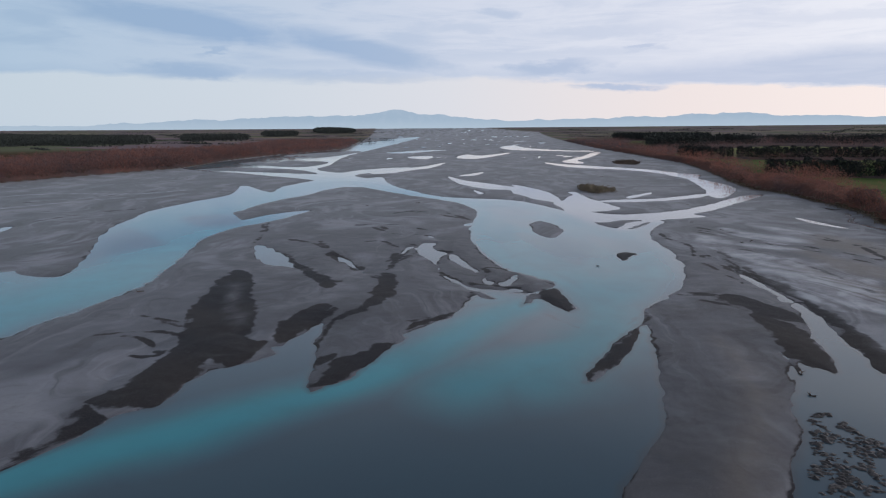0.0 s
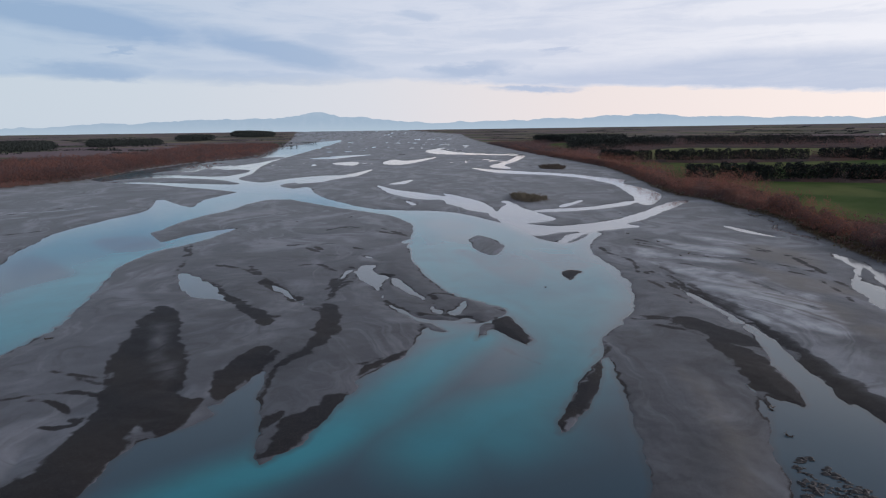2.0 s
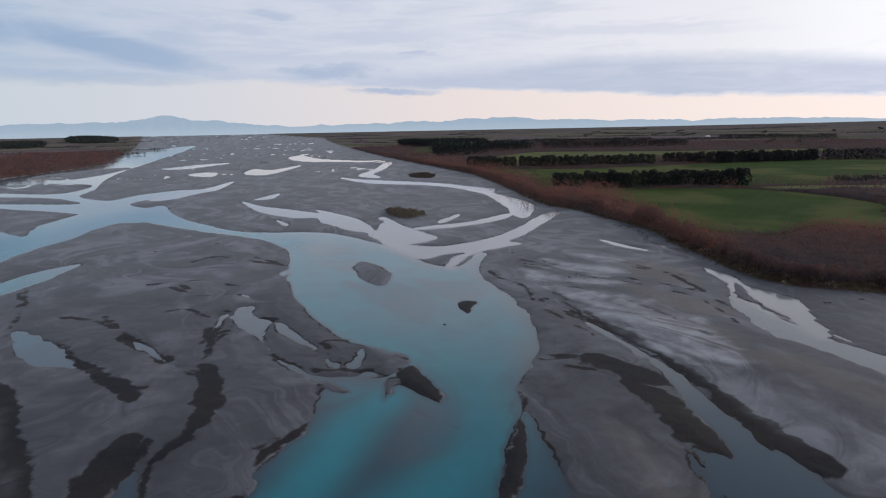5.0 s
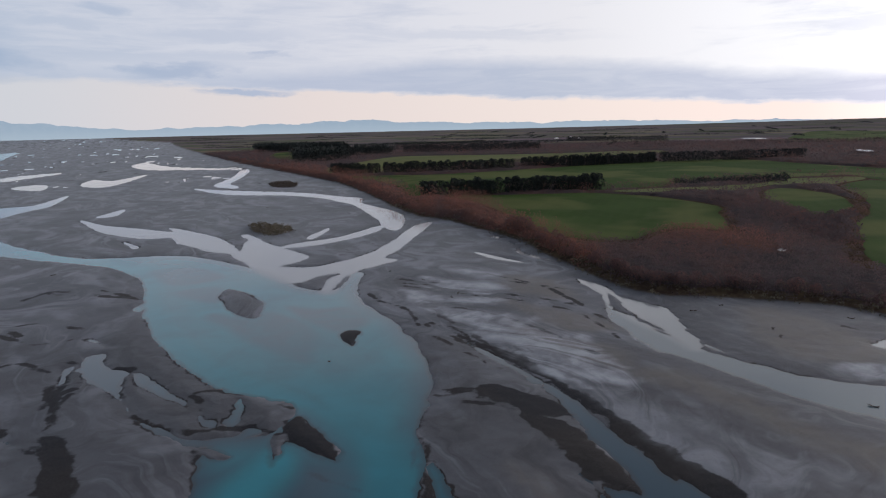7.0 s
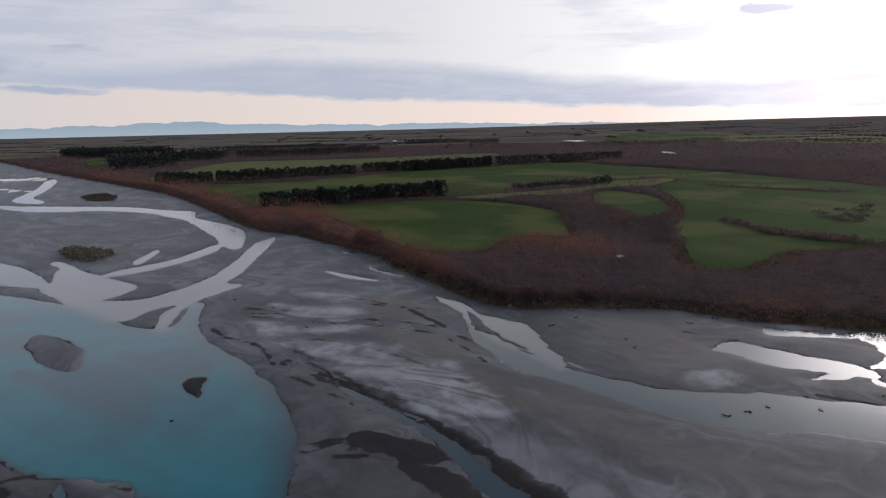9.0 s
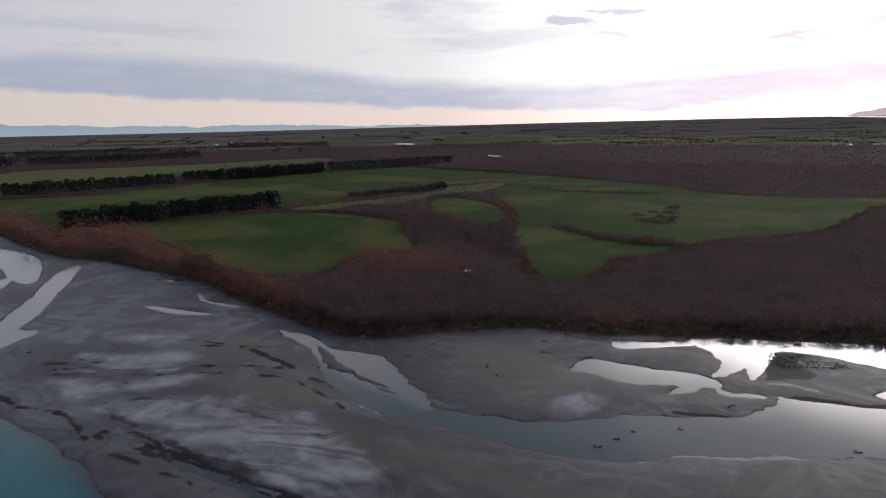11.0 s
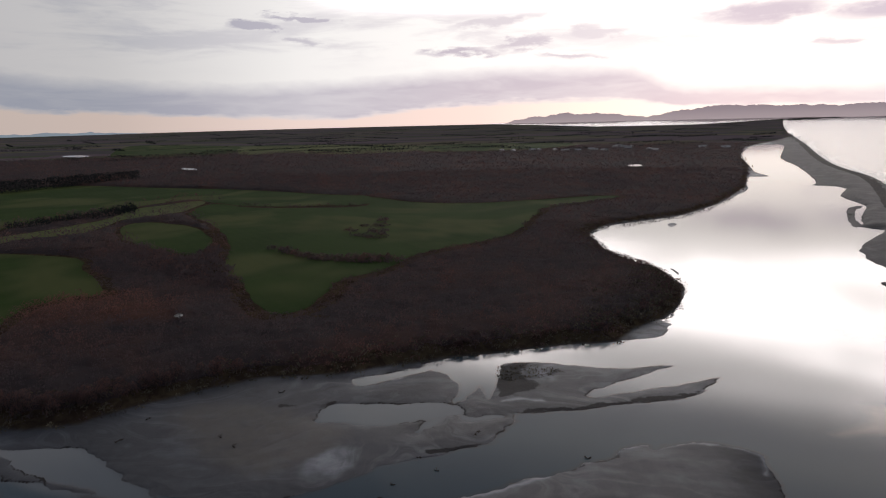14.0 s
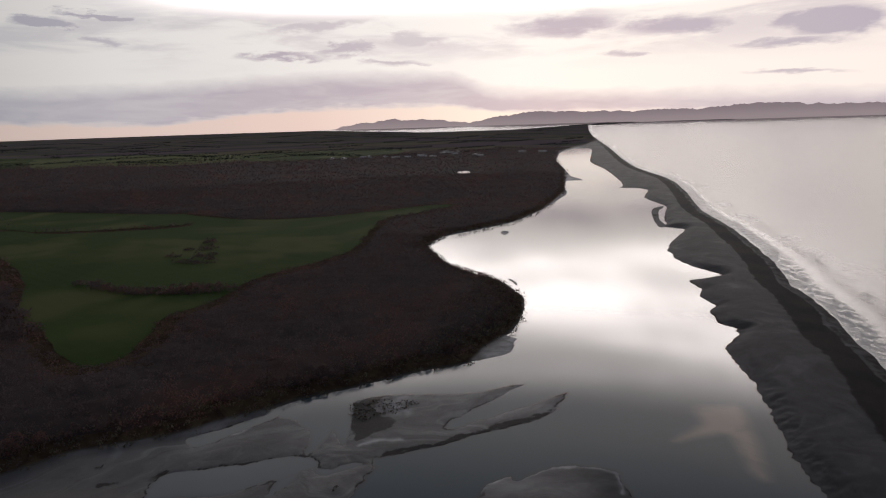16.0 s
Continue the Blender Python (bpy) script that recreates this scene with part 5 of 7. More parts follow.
SEA_AREA = np.vstack([[(4900, -4900)], SHORE, [(0, -75), (-200, -80), (-4900, -500), (-4900, -4900)]])


def on_edge_land(land):
    return step(-2, 1, land)


def survey(x, y):
    """Height and ground cover at plan points: a dict of arrays."""
    r = np.hypot(x - HUB[0], y - HUB[1])
    amp, fine = 0.25 + 0.003 * np.minimum(r, 300), step(260, 150, r)
    wx = x + amp * (fbm(x / 11, y / 11, 2, 0) + 0.9 * fine * fbm(x / 2.3, y / 2.3, 2, 3))
    wy = y + amp * (fbm(x / 11, y / 11, 2, 2) + 0.9 * fine * fbm(x / 2.3, y / 2.3, 2, 4))
    water = np.full(x.shape, -50.0)
    for key, pts in WATER.items():
        water = np.maximum(water, inside_distance(rounded(pts), wx, wy, 50.0) - (0.5 if key.startswith(("mini", "thin", "wet", "small", "grey")) else 0.0))
    for pts in BAR.values():
        water = np.minimum(water, -inside_distance(rounded(pts), wx, wy, 50.0))
    land = np.maximum(inside_distance(np.array(LAND["east_bank"]), wx, wy, 60.0), inside_distance(np.array(LAND["west_bank"]), wx, wy, 60.0))
    sea = inside_distance(SEA_AREA, x + 1.5 * fbm(x / 20, y / 20, 3, 1), y + 1.5 * fbm(x / 20, y / 20, 3, 5), 300.0)
    # braids of the far upper bed, too many to draw one by one
    bend = fbm(x / 300, y / 300, 2, 1) * 60
    thread = fbm((x + bend) / 85, y / 270, 3, 4)
    far = step(480, 700, y) * step(4, 25, -land)
    braid = (0.008 + 0.075 * fbm(x / 150, y / 260, 2, 2) - np.abs(thread)) * 130 * far - 30 * (1 - far)
    water = np.maximum(water, np.clip(braid, -50, 12))
    water = np.minimum(water, -land * 1.2 - 0.1)
    # shallow margins break up into spits and puddles
    edge = np.exp(-np.abs(water) / (2.2 + 0.006 * r))
    water = water + 0.5 * edge * (1.5 + 0.004 * r) * (fine * fbm(x / 3.2, y / 7.5, 4, 5) + 0.7 * step(650, 250, r) * fbm(x / 9, y / 14, 2, 2)) * np.clip(1 - on_edge_land(land), 0, 1) * (1 - 0.75 * far)
    out_d, in_d = np.maximum(-water, 0), np.maximum(water, 0)
    lumps = fbm(x / 26, y / 26, 4, 3)
    bed = (1 - np.exp(-out_d / 5)) * (0.55 + 0.25 * lumps) + 0.04 * fbm(x / 3, y / 3, 3, 1) * step(0.5, 3, out_d)
    bed = np.where(water > 0, -1.3 * (1 - np.exp(-in_d / 4)), np.maximum(bed, 0.02 * np.minimum(out_d, 2)))
    on_land = step(-1, 9, land)
    z = bed * (1 - on_land) + on_land * (2.2 + 0.08 * fbm(x / 40, y / 40, 3, 2))
    beach = -sea
    ridge = 1.6 * np.exp(-((beach - 26) / 13) ** 2) * step(0, 6, out_d)
    z = np.where(sea > -60, z + ridge * (water < 0), z)
    z = np.where(beach < 8, np.minimum(z, 0.16 * beach), z)
    z = np.maximum(z, -3.0) + lift(x, y)
    rx, ry = wx + 1.5 * fbm(x / 6.5, y / 6.5, 4, 3), wy + 2.0 * fbm(x / 6.5, y / 6.5, 4, 1)
    inner = lambda group, soft: np.max([step(-soft, soft, inside_distance(rounded(p), rx, ry, 30.0)) * (0.25 if k.startswith("blue") else 0.82 if k.startswith("half") else 1.0) for k, p in group.items()], axis=0)
    crisp = 1.1 + 0.007 * r
    rim = np.exp(-out_d / (0.55 + 0.0026 * r)) * (water < 0)
    bow = fbm(x / 70, y / 90, 2, 1)
    streak = fbm(x / 15 + 2.2 * bow, y / 75 + 1.5 * fbm(x / 50, y / 50, 2, 4), 4, 3) + 0.5 * fbm(x / 34 + 0.7 * lumps, out_d / 9 + 0.6 * fbm(x / 25, y / 25, 2, 0), 3, 2)
    scroll = 2.6 * fbm(x / 30 + 1.6 * bow, y / 95 + 1.2 * fbm(x / 60, y / 60, 2, 5), 3, 2) + 1.6 * np.exp(-out_d / 14) + 0.9 * lumps
    ragged = np.clip(1.35 + 0.8 * fbm(x / 6 + lumps, y / 10, 4, 2) + 0.5 * fbm(x / 14, y / 14, 2, 4), 0.7, 1)
    damp = np.clip(np.maximum(inner(DAMP, crisp) * ragged, rim * np.clip(0.5 + 1.3 * fbm(x / 16, y / 16, 3, 5), 0, 0.95)) , 0, 1)
    dark_bed = inner(DARK_BED, 9.0) * np.clip(0.8 + 0.9 * lumps, 0.2, 1.0)
    cut = np.zeros(x.shape)
    for p in DARKLINE.values():
        d = -inside_distance(rounded(p, 4, False), wx, wy, 8.0, False)
        cut = np.maximum(cut, np.exp(-(d / (0.7 + 0.0036 * r)) ** 2))
    damp = np.maximum(damp, cut * np.clip(0.55 + 0.9 * fbm(x / 9, y / 9, 3, 1), 0, 0.8))
    pale = inner(PALE, 0.8 + 0.010 * r) * np.clip(0.8 + 0.8 * fbm(x / 6, y / 8, 4, 0), 0, 1.2)
    for p in PALELINE.values():
        d = -inside_distance(rounded(p, 4, False), wx, wy, 8.0, False)
        pale = np.maximum(pale, 0.9 * np.exp(-(d / (0.3 + 0.0022 * r)) ** 2))
    spit = step(-95, -70, sea) * step(60, 110, x) * (1 - on_land)
    # random streaks and the spit take the same darker tone
    dark_bed = np.maximum(np.maximum(dark_bed, 0.8 * step(0.25, 0.8, -streak)), spit * (0.95 + 0.4 * fbm(x / 9, y / 16, 4, 2)))
    # this mask also carries a dark strip along the beach's seaward side
    damp = np.maximum(damp, 0.95 * step(-17, -12, sea) * step(-3.5, -6, sea + 1.5 * lumps) * (water < 0))
    damp = np.maximum(damp, 0.5 * step(-6, -3, sea))
    return {"z": z, "water": water, "sea": sea, "land": step(-0.8, 1.2, land), "damp": damp, "pale": np.clip(pale, 0, 1), "tan": inner(TAN, 4.0),
            "silt": step(0.0, 0.6, streak), "scroll": scroll, "dry": spit, "dark_bed": dark_bed}


def ring_sheet(angles, radii):
    """Plan points of a ring-shaped grid and its quads."""
    a, r = np.meshgrid(angles, radii)
    x, y = HUB[0] - np.sin(a) * r, HUB[1] + np.cos(a) * r
    na, nr = len(angles), len(radii)
    i = np.arange(na * nr).reshape(nr, na)
    quads = np.stack([i[:-1, :], np.roll(i, -1, 1)[:-1, :], np.roll(i, -1, 1)[1:, :], i[1:, :]], -1).reshape(-1, 4)
    return x.ravel(), y.ravel(), quads


def sheet_object(name, x, y, z, quads, mat, fields=(), smooth=True):
    used = np.unique(quads)
    remap = np.zeros(len(x), int)
    remap[used] = np.arange(len(used))
    quads = remap[quads]
    me = bpy.data.meshes.new(name)
    me.vertices.add(len(used))
    me.vertices.foreach_set("co", np.stack([x, y, z], -1)[used].astype(np.float32).ravel())
    me.loops.add(quads.size)
    me.loops.foreach_set("vertex_index", quads.ravel().astype(np.int32))
    me.polygons.add(len(quads))
    me.polygons.foreach_set("loop_start", np.arange(0, quads.size, 4, dtype=np.int32))
    me.polygons.foreach_set("use_smooth", np.full(len(quads), smooth))
    me.update(calc_edges=True)
    for key, v in dict(fields).items():
        me.attributes.new(key, "FLOAT", "POINT").data.foreach_set("value", v[used].astype(np.float32))
    me.materials.append(mat)
    return new(name, me)


def ring_spacing(first, last, near, pitch):
    r, out = first, []
    while r < last:
        out.append(r)
        r += min(max(near, r * r * pitch), 0.035 * r)
    return np.array(out + [last])


SEEN = (radians(-152), radians(50))
ANGLES = np.concatenate([np.linspace(SEEN[0], SEEN[1], 1240), np.linspace(SEEN[1], SEEN[0] + 2 * np.pi, 60)[1:-1]])
RADII = np.concatenate([[0.5, 1.2], np.arange(2.4, 32, 1.5), ring_spacing(32, 4880, 0.40, 2.5e-5)])
gx, gy, gq = ring_sheet(ANGLES, RADII)
info = survey(gx, gy)
ground = sheet_object("ground", gx, gy, info["z"], gq[:, ::-1], MAT_GROUND, {k: info[k] for k in ("land", "damp", "pale", "tan", "silt", "scroll", "dry", "dark_bed")})
tagged(ground, "grey gravel riverbed with silt streaks and dark scrub land", "ground", kind="structure")

# ---- water ----
near_a, near_r = np.r_[ANGLES[:1240:2], ANGLES[1240:]], RADII[::2]
hx, hy, hq = ring_sheet(near_a, near_r)
wet = survey(hx, hy)
flow = np.zeros(hx.shape)
for key, width, gain in (("thread_a", 6.0, 1.0), ("thread_b", 9.0, 0.82), ("thread_c", 9.0, 0.75), ("thread_d", 19.0, 1.0), ("thread_e", 30.0, 0.7), ("thread_g", 6.0, 0.6)):
    d = -inside_distance(rounded(FLOW[key], 4, False), hx, hy, 4 * width, False)
    d = d * (1 + 0.35 * fbm(hx / 25, hy / 25, 3, 1))
    flow = np.maximum(flow, gain * np.exp(-(d / width) ** 2))
arms = np.max([a * step(-4, 8, inside_distance(rounded(WATER[k]), hx, hy, 30.0)) for k, a in (("left_arm", 1.0), ("upper_arm", 0.85), ("main_channel", 0.95))], axis=0)
flow = np.maximum(flow, (0.74 + 0.25 * fbm(hx / 30, hy / 60, 3, 2)) * arms * step(40, 110, hy))
flow = np.maximum(flow, 0.08)
blur = lambda keys: np.max([step(-2.5, 2.5, inside_distance(rounded(SHOAL[k]), hx, hy, 30.0)) for k in keys], axis=0)
gloom = blur([k for k in SHOAL if k.startswith("arm")])
shoal = blur([k for k in SHOAL if k.startswith(("shoal", "bay"))])
# sky reflection put into the colour: weak in near pools, full in far rills
pool_sheen = np.max([(0.08 if k.startswith(("mini", "grey", "thin", "wet", "small")) else 1.0) * step(-3, 1, inside_distance(rounded(p), hx, hy, 10.0)) for k, p in WATER.items() if k.startswith(("mini", "grey", "thin", "wet", "small", "edge", "rill", "flat", "bar_", "side_pool", "sand"))], axis=0)
pool_sheen = np.maximum(pool_sheen * (0.45 + 0.55 * step(120, 220, hy)), step(480, 700, hy) * step(-40, 0, hx)) * (1 - arms)
sand = step(-2, 2.5, inside_distance(rounded(SHOAL["mouth_shoal"]), hx, hy, 30.0))
level = 0.0 * hx + lift(hx, hy)
river_face = (wet["water"][hq] > -6).any(1) & (wet["sea"][hq] < -6).all(1)
river = sheet_object("water", hx, hy, level, hq[river_face][:, ::-1], MAT_RIVER, {"flow": flow, "sand": sand, "shoal": shoal, "gloom": gloom, "pool_sheen": pool_sheen, "depth": np.clip(wet["water"] / 6, 0, 1)})
tagged(river, "turquoise glacial river water in braided channels and lagoon", "river", kind="structure")
sea_face = (wet["sea"][hq] > -8).any(1)
off = wet["sea"]
wave = np.exp(-((off - 4) / 5) ** 2) + 0.5 * np.exp(-((off - 22 - 6 * fbm(hx / 60, hy / 60, 2, 1)) / 5) ** 2) * step(-0.1, 0.25, fbm(hx / 45, hy / 45, 2, 3)) + 0.1 * step(26, 8, off)
sea = sheet_object("sea_water", hx, hy, level + 0.02 + 0.5 * np.exp(-((off - 14) / 5) ** 2), hq[sea_face][:, ::-1], MAT_SEA, {"foam": np.clip(wave, 0, 1)})
tagged(sea, "pale calm sea with white surf along a shingle beach", "sea", kind="structure")


# ---- far ranges ----
def ridge_line(name, heading_a, heading_b, distance, crest, mat, seed, label):
    """A far range: a lumpy wall of slopes between two headings, crest(u) metres high."""
    g = np.random.RandomState(seed)
    u = np.linspace(0, 1, 420)
    a = np.radians(heading_a + (heading_b - heading_a) * u)
    top = crest(u)
    rows = []
    for f, back in ((0.0, 0.0), (0.35, 14.0), (0.7, 30.0), (1.0, 60.0), (0.0, 95.0)):
        r = distance + back
        zz = 30.0 + (top * f) * (1 + 0.06 * g.randn(len(u)) * (0 < f < 1))
        rows.append(np.stack([HUB[0] - np.sin(a) * r, HUB[1] + np.cos(a) * r, zz], -1))
    v = np.concatenate(rows)
    na = len(u)
    faces = [(k * na + i, k * na + i + 1, (k + 1) * na + i + 1, (k + 1) * na + i) for k in range(4) for i in range(na - 1)]
    me = bpy.data.meshes.new(name)
    me.from_pydata(v.tolist(), [], faces)
    me.materials.append(mat)
    for p in me.polygons:
        p.use_smooth = True
    return tagged(new(name, me), label, "mountains", kind="structure")


def bumps(u, seed, rough=1.0):
    s = 0
    for o in range(6):
        s = s + 0.55 ** o * gnoise(u * 4 * 2 ** o + seed, 0 * u + 3.3 * seed, o) * rough
    return s


# foot and crest colours, both with the haze mixed in
MAT_RANGE = glowing_backdrop("hazed_blue_range", rgb(0.45, 0.55, 0.64), rgb(0.37, 0.475, 0.585), 30, 130)
MAT_HILLS = glowing_backdrop("hazed_violet_hills", rgb(0.80, 0.66, 0.70), rgb(0.60, 0.48, 0.54), 60, 160)
RANGE_CREST = ((38, 6), (29, 10), (21.7, 17), (14.6, 23), (8, 24), (5.5, 30), (4.2, 35), (2.5, 29), (-2, 20), (-5.8, 11), (-8.3, 15), (-13, 18), (-20, 19), (-25.6, 21), (-34.6, 14), (-42, 12), (-50, 9), (-60, 6), (-72, 1))
HILL_CREST = ((-88.5, 0), (-93, 9), (-96.5, 15), (-101, 13), (-103.5, 7), (-107.8, 22), (-109, 25), (-114, 19), (-120, 21), (-123, 18), (-127.3, 23), (-136, 15), (-150, 6))


def crest_from(table, a0, a1, rough, seed):
    h, v = np.array(table)[::-1].T
    return lambda u: 6 + 4.1 * np.interp(a0 + (a1 - a0) * u, h, v) * (1 + rough * bumps(u * 3, seed) + 0.5 * rough * np.abs(bumps(u * 17, seed + 4))) + 13 * bumps(u * 12, seed + 2) + 9 * np.abs(bumps(u * 40, seed + 1))


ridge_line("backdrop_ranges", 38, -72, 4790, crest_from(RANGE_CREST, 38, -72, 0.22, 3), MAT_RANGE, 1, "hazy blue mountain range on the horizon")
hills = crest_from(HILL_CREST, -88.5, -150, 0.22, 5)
ridge_line("backdrop_hills", -88.5, -150, 4790, lambda u: hills(u) + 28 * step(0, 0.1, u), MAT_HILLS, 3, "hazy violet-grey hills across the bay")


# ---- vegetation ----
def veg_material(name, dark, light, tip, rough=0.85, through_light=0.0):
    m, n = material(name)
    tone = n.attr("tone")
    isl = n.add("ShaderNodeNewGeometry").outputs["Random Per Island"]
    pos = n.add("ShaderNodeNewGeometry").outputs["Position"]
    broad = n.noise(pos, 0.02, 4, 0.6)
    mixv = n.math("ADD", n.math("MULTIPLY", tone, 0.75), n.math("MULTIPLY", n.math("SUBTRACT", broad, 0.5), 0.8), clamp=True)
    col = n.mix(mixv, dark, light)
    col = n.mix(n.math("MULTIPLY", n.ramp(isl, 0.5, 1.0), 0.25), col, tip)
    p = finish(n, col, rough, spec=0.1)
    # thin twigs and leaves let light through
    thin = n.add("ShaderNodeBsdfTranslucent", {"Color": col})
    both = n.add("ShaderNodeMixShader", {0: through_light, 1: p.outputs[0], 2: thin.outputs[0]})
    n.add("ShaderNodeOutputMaterial", {"Surface": both.outputs[0]}).is_active_output = True
    return m


MAT_SCRUB = veg_material("bare_willow_twigs", rgb(0.110, 0.086, 0.092), rgb(0.290, 0.122, 0.086), rgb(0.165, 0.135, 0.130), 0.85, 0.45)
MAT_TUSSOCK = veg_material("tussock_and_gorse", rgb(0.10, 0.086, 0.064), rgb(0.215, 0.182, 0.128), rgb(0.28, 0.25, 0.19))
MAT_PINE = veg_material("dark_conifer", rgb(0.026, 0.032, 0.032), rgb(0.036, 0.043, 0.040), rgb(0.045, 0.052, 0.046))
MAT_BARK = veg_material("bark", rgb(0.07, 0.055, 0.045), rgb(0.12, 0.1, 0.085), rgb(0.15, 0.13, 0.11))


def grass_material(name, a, b, dry):
    m, n = material(name)
    pos = n.add("ShaderNodeNewGeometry").outputs["Position"]
    broad, fine = n.noise(pos, 0.018, 4, 0.6, 0.7), n.noise(pos, 0.35, 5, 0.7)
    rows = n.add("ShaderNodeTexWave", {"Vector": n.add("ShaderNodeMapping", {"Vector": pos, "Rotation": (0, 0, 0.9)}).outputs[0], "Scale": 0.05, "Distortion": 1.2, "Detail": 2.0}).outputs["Fac"]
    col = n.mix(n.ramp(broad, 0.35, 0.65), a, b)
    worn = n.noise(pos, 0.008, 3, 0.6, 0.4)
    col = n.mix(n.math("MULTIPLY", n.ramp(worn, 0.46, 0.60), 0.65), col, rgb(0.125, 0.135, 0.05))
    col = n.mix(n.math("MULTIPLY", n.ramp(fine, 0.5, 0.8), 0.45), col, dry)
    col = n.mix(n.math("MULTIPLY", rows, 0.12), col, dry)
    finish(n, col, 0.95, fine, 0.5, 0.1, 0.04)
    return m


MAT_GRASS = grass_material("pasture", rgb(0.031, 0.062, 0.013), rgb(0.044, 0.080, 0.018), rgb(0.067, 0.087, 0.030))
MAT_PALE_GRASS = grass_material("dry_pasture", rgb(0.105, 0.130, 0.048), rgb(0.135, 0.150, 0.062), rgb(0.17, 0.165, 0.085))


def land_height(x, y):
    return survey(np.asarray(x, float), np.asarray(y, float))["z"]


def triangles_object(name, verts, mat, tone=None, parent=None):
    """A mesh of loose triangles: verts is (n, 3, 3)."""
    n = len(verts)
    me = bpy.data.meshes.new(name)
    me.vertices.add(n * 3)
    me.vertices.foreach_set("co", verts.astype(np.float32).ravel())
    me.loops.add(n * 3)
    me.loops.foreach_set("vertex_index", np.arange(n * 3, dtype=np.int32))
    me.polygons.add(n)
    me.polygons.foreach_set("loop_start", np.arange(0, n * 3, 3, dtype=np.int32))
    me.update(calc_edges=True)
    t = np.zeros(n) if tone is None else tone
    me.attributes.new("tone", "FLOAT", "POINT").data.foreach_set("value", np.repeat(t, 3).astype(np.float32))
    me.materials.append(mat)
    ob = new(name, me)
    ob.parent = parent
    return ob


def twigs(g, base, height, width, count, size):
    """Loose twig tufts over and inside domed crowns: one crown for each base point."""
    n = len(base)
    a = g.rand(n, count) * 2 * np.pi
    h = g.rand(n, count) ** 0.7
    lobe = 1 + 0.22 * np.sin(3 * a + 6 * g.rand(n, 1)) + 0.15 * np.sin(5 * a + 9 * h)
    spread = np.sqrt(np.clip(1.03 - (1.25 * h - 0.25) ** 2, 0, 1)) * (0.35 + 0.65 * np.sqrt(g.rand(n, count))) * lobe
    c = np.stack([np.cos(a) * spread * width[:, None] * 0.5, np.sin(a) * spread * width[:, None] * 0.5, h * height[:, None]], -1) + base[:, None, :]
    d = g.randn(n, count, 3, 3)
    d /= np.linalg.norm(d, axis=-1, keepdims=True) + 1e-6
    d[..., 2] *= 1.3
    s = size * (0.5 + g.rand(n, count, 1, 1))
    return (c[:, :, None, :] + d * s).reshape(-1, 3, 3)


def ragged_line(points):
    p = rounded(points, 4)
    far = np.minimum(np.hypot(*p.T), 900) / 300
    return p + np.stack([fbm(p[:, 0] / 13, p[:, 1] / 13, 2, k) for k in (1, 3)], -1) * (1.6 + far)[:, None]


FIELD_LINES = {k: ragged_line(v) for k, v in FIELD.items()}
DARK_LINES = {k: rounded(v, 2) for k, v in DARKWOOD.items()}


def jitter_points(g, lo, hi, gap):
    nx, ny = int((hi[0] - lo[0]) / gap) + 1, int((hi[1] - lo[1]) / gap) + 1
    x, y = np.meshgrid(np.arange(nx) * gap + lo[0], np.arange(ny) * gap + lo[1])
    return x.ravel() + (g.rand(nx * ny) - 0.5) * gap * 1.1, y.ravel() + (g.rand(nx * ny) - 0.5) * gap * 1.1


def in_view_side(x, y):
    a = np.arctan2(-(x - HUB[0]), y - HUB[1])
    return (a > radians(-140)) & (a < radians(42))


def open_ground(x, y, bank):
    """How far plan points lie inside the woods: away from the bank, the paddocks, the plantations and the beach."""
    wx, wy = x + 3 * fbm(x / 14, y / 14, 2, 1), y + 3 * fbm(x / 14, y / 14, 2, 2)
    inside = inside_distance(np.array(LAND[bank]), wx, wy, 60.0)
    edge = 1.5 * fbm(x / 25, y / 25, 2, 3)
    for line in list(FIELD_LINES.values()) + list(DARK_LINES.values()):
        inside = np.minimum(inside, edge - inside_distance(line, x, y, 60.0))
    if bank == "west_bank":
        deep = 150 + 45 * fbm(x / 90, y / 90, 2, 0) + 0.06 * np.maximum(y - 500, 0)
        inside = np.minimum(inside, deep - inside_distance(np.array(LAND[bank]), wx, wy, 600.0))
    return np.minimum(inside, -40 - inside_distance(SEA_AREA, x, y, 110.0))


def crowns(x, y, size, k):
    """Round crowns set on a jittered lattice: 0 between them, 1 on their tops, and a tone for each."""
    gx, gy = LATTICES[k]
    xi, yi = np.floor(x / size).astype(int), np.floor(y / size).astype(int)
    best, tone = np.full(x.shape, 9.0), np.zeros(x.shape)
    for i in (-1, 0, 1):
        for j in (-1, 0, 1):
            a, b = (xi + i) & 255, (yi + j) & 255
            px, py = xi + i + 0.5 + 0.42 * gx[a, b], yi + j + 0.5 + 0.42 * gy[a, b]
            d = np.hypot(x / size - px, y / size - py) / (0.78 + 0.22 * gy[b, a])
            near = d < best
            best, tone = np.where(near, d, best), np.where(near, gx[b, a], tone)
    return np.sqrt(np.clip(1 - best ** 2, 0, 1)), tone


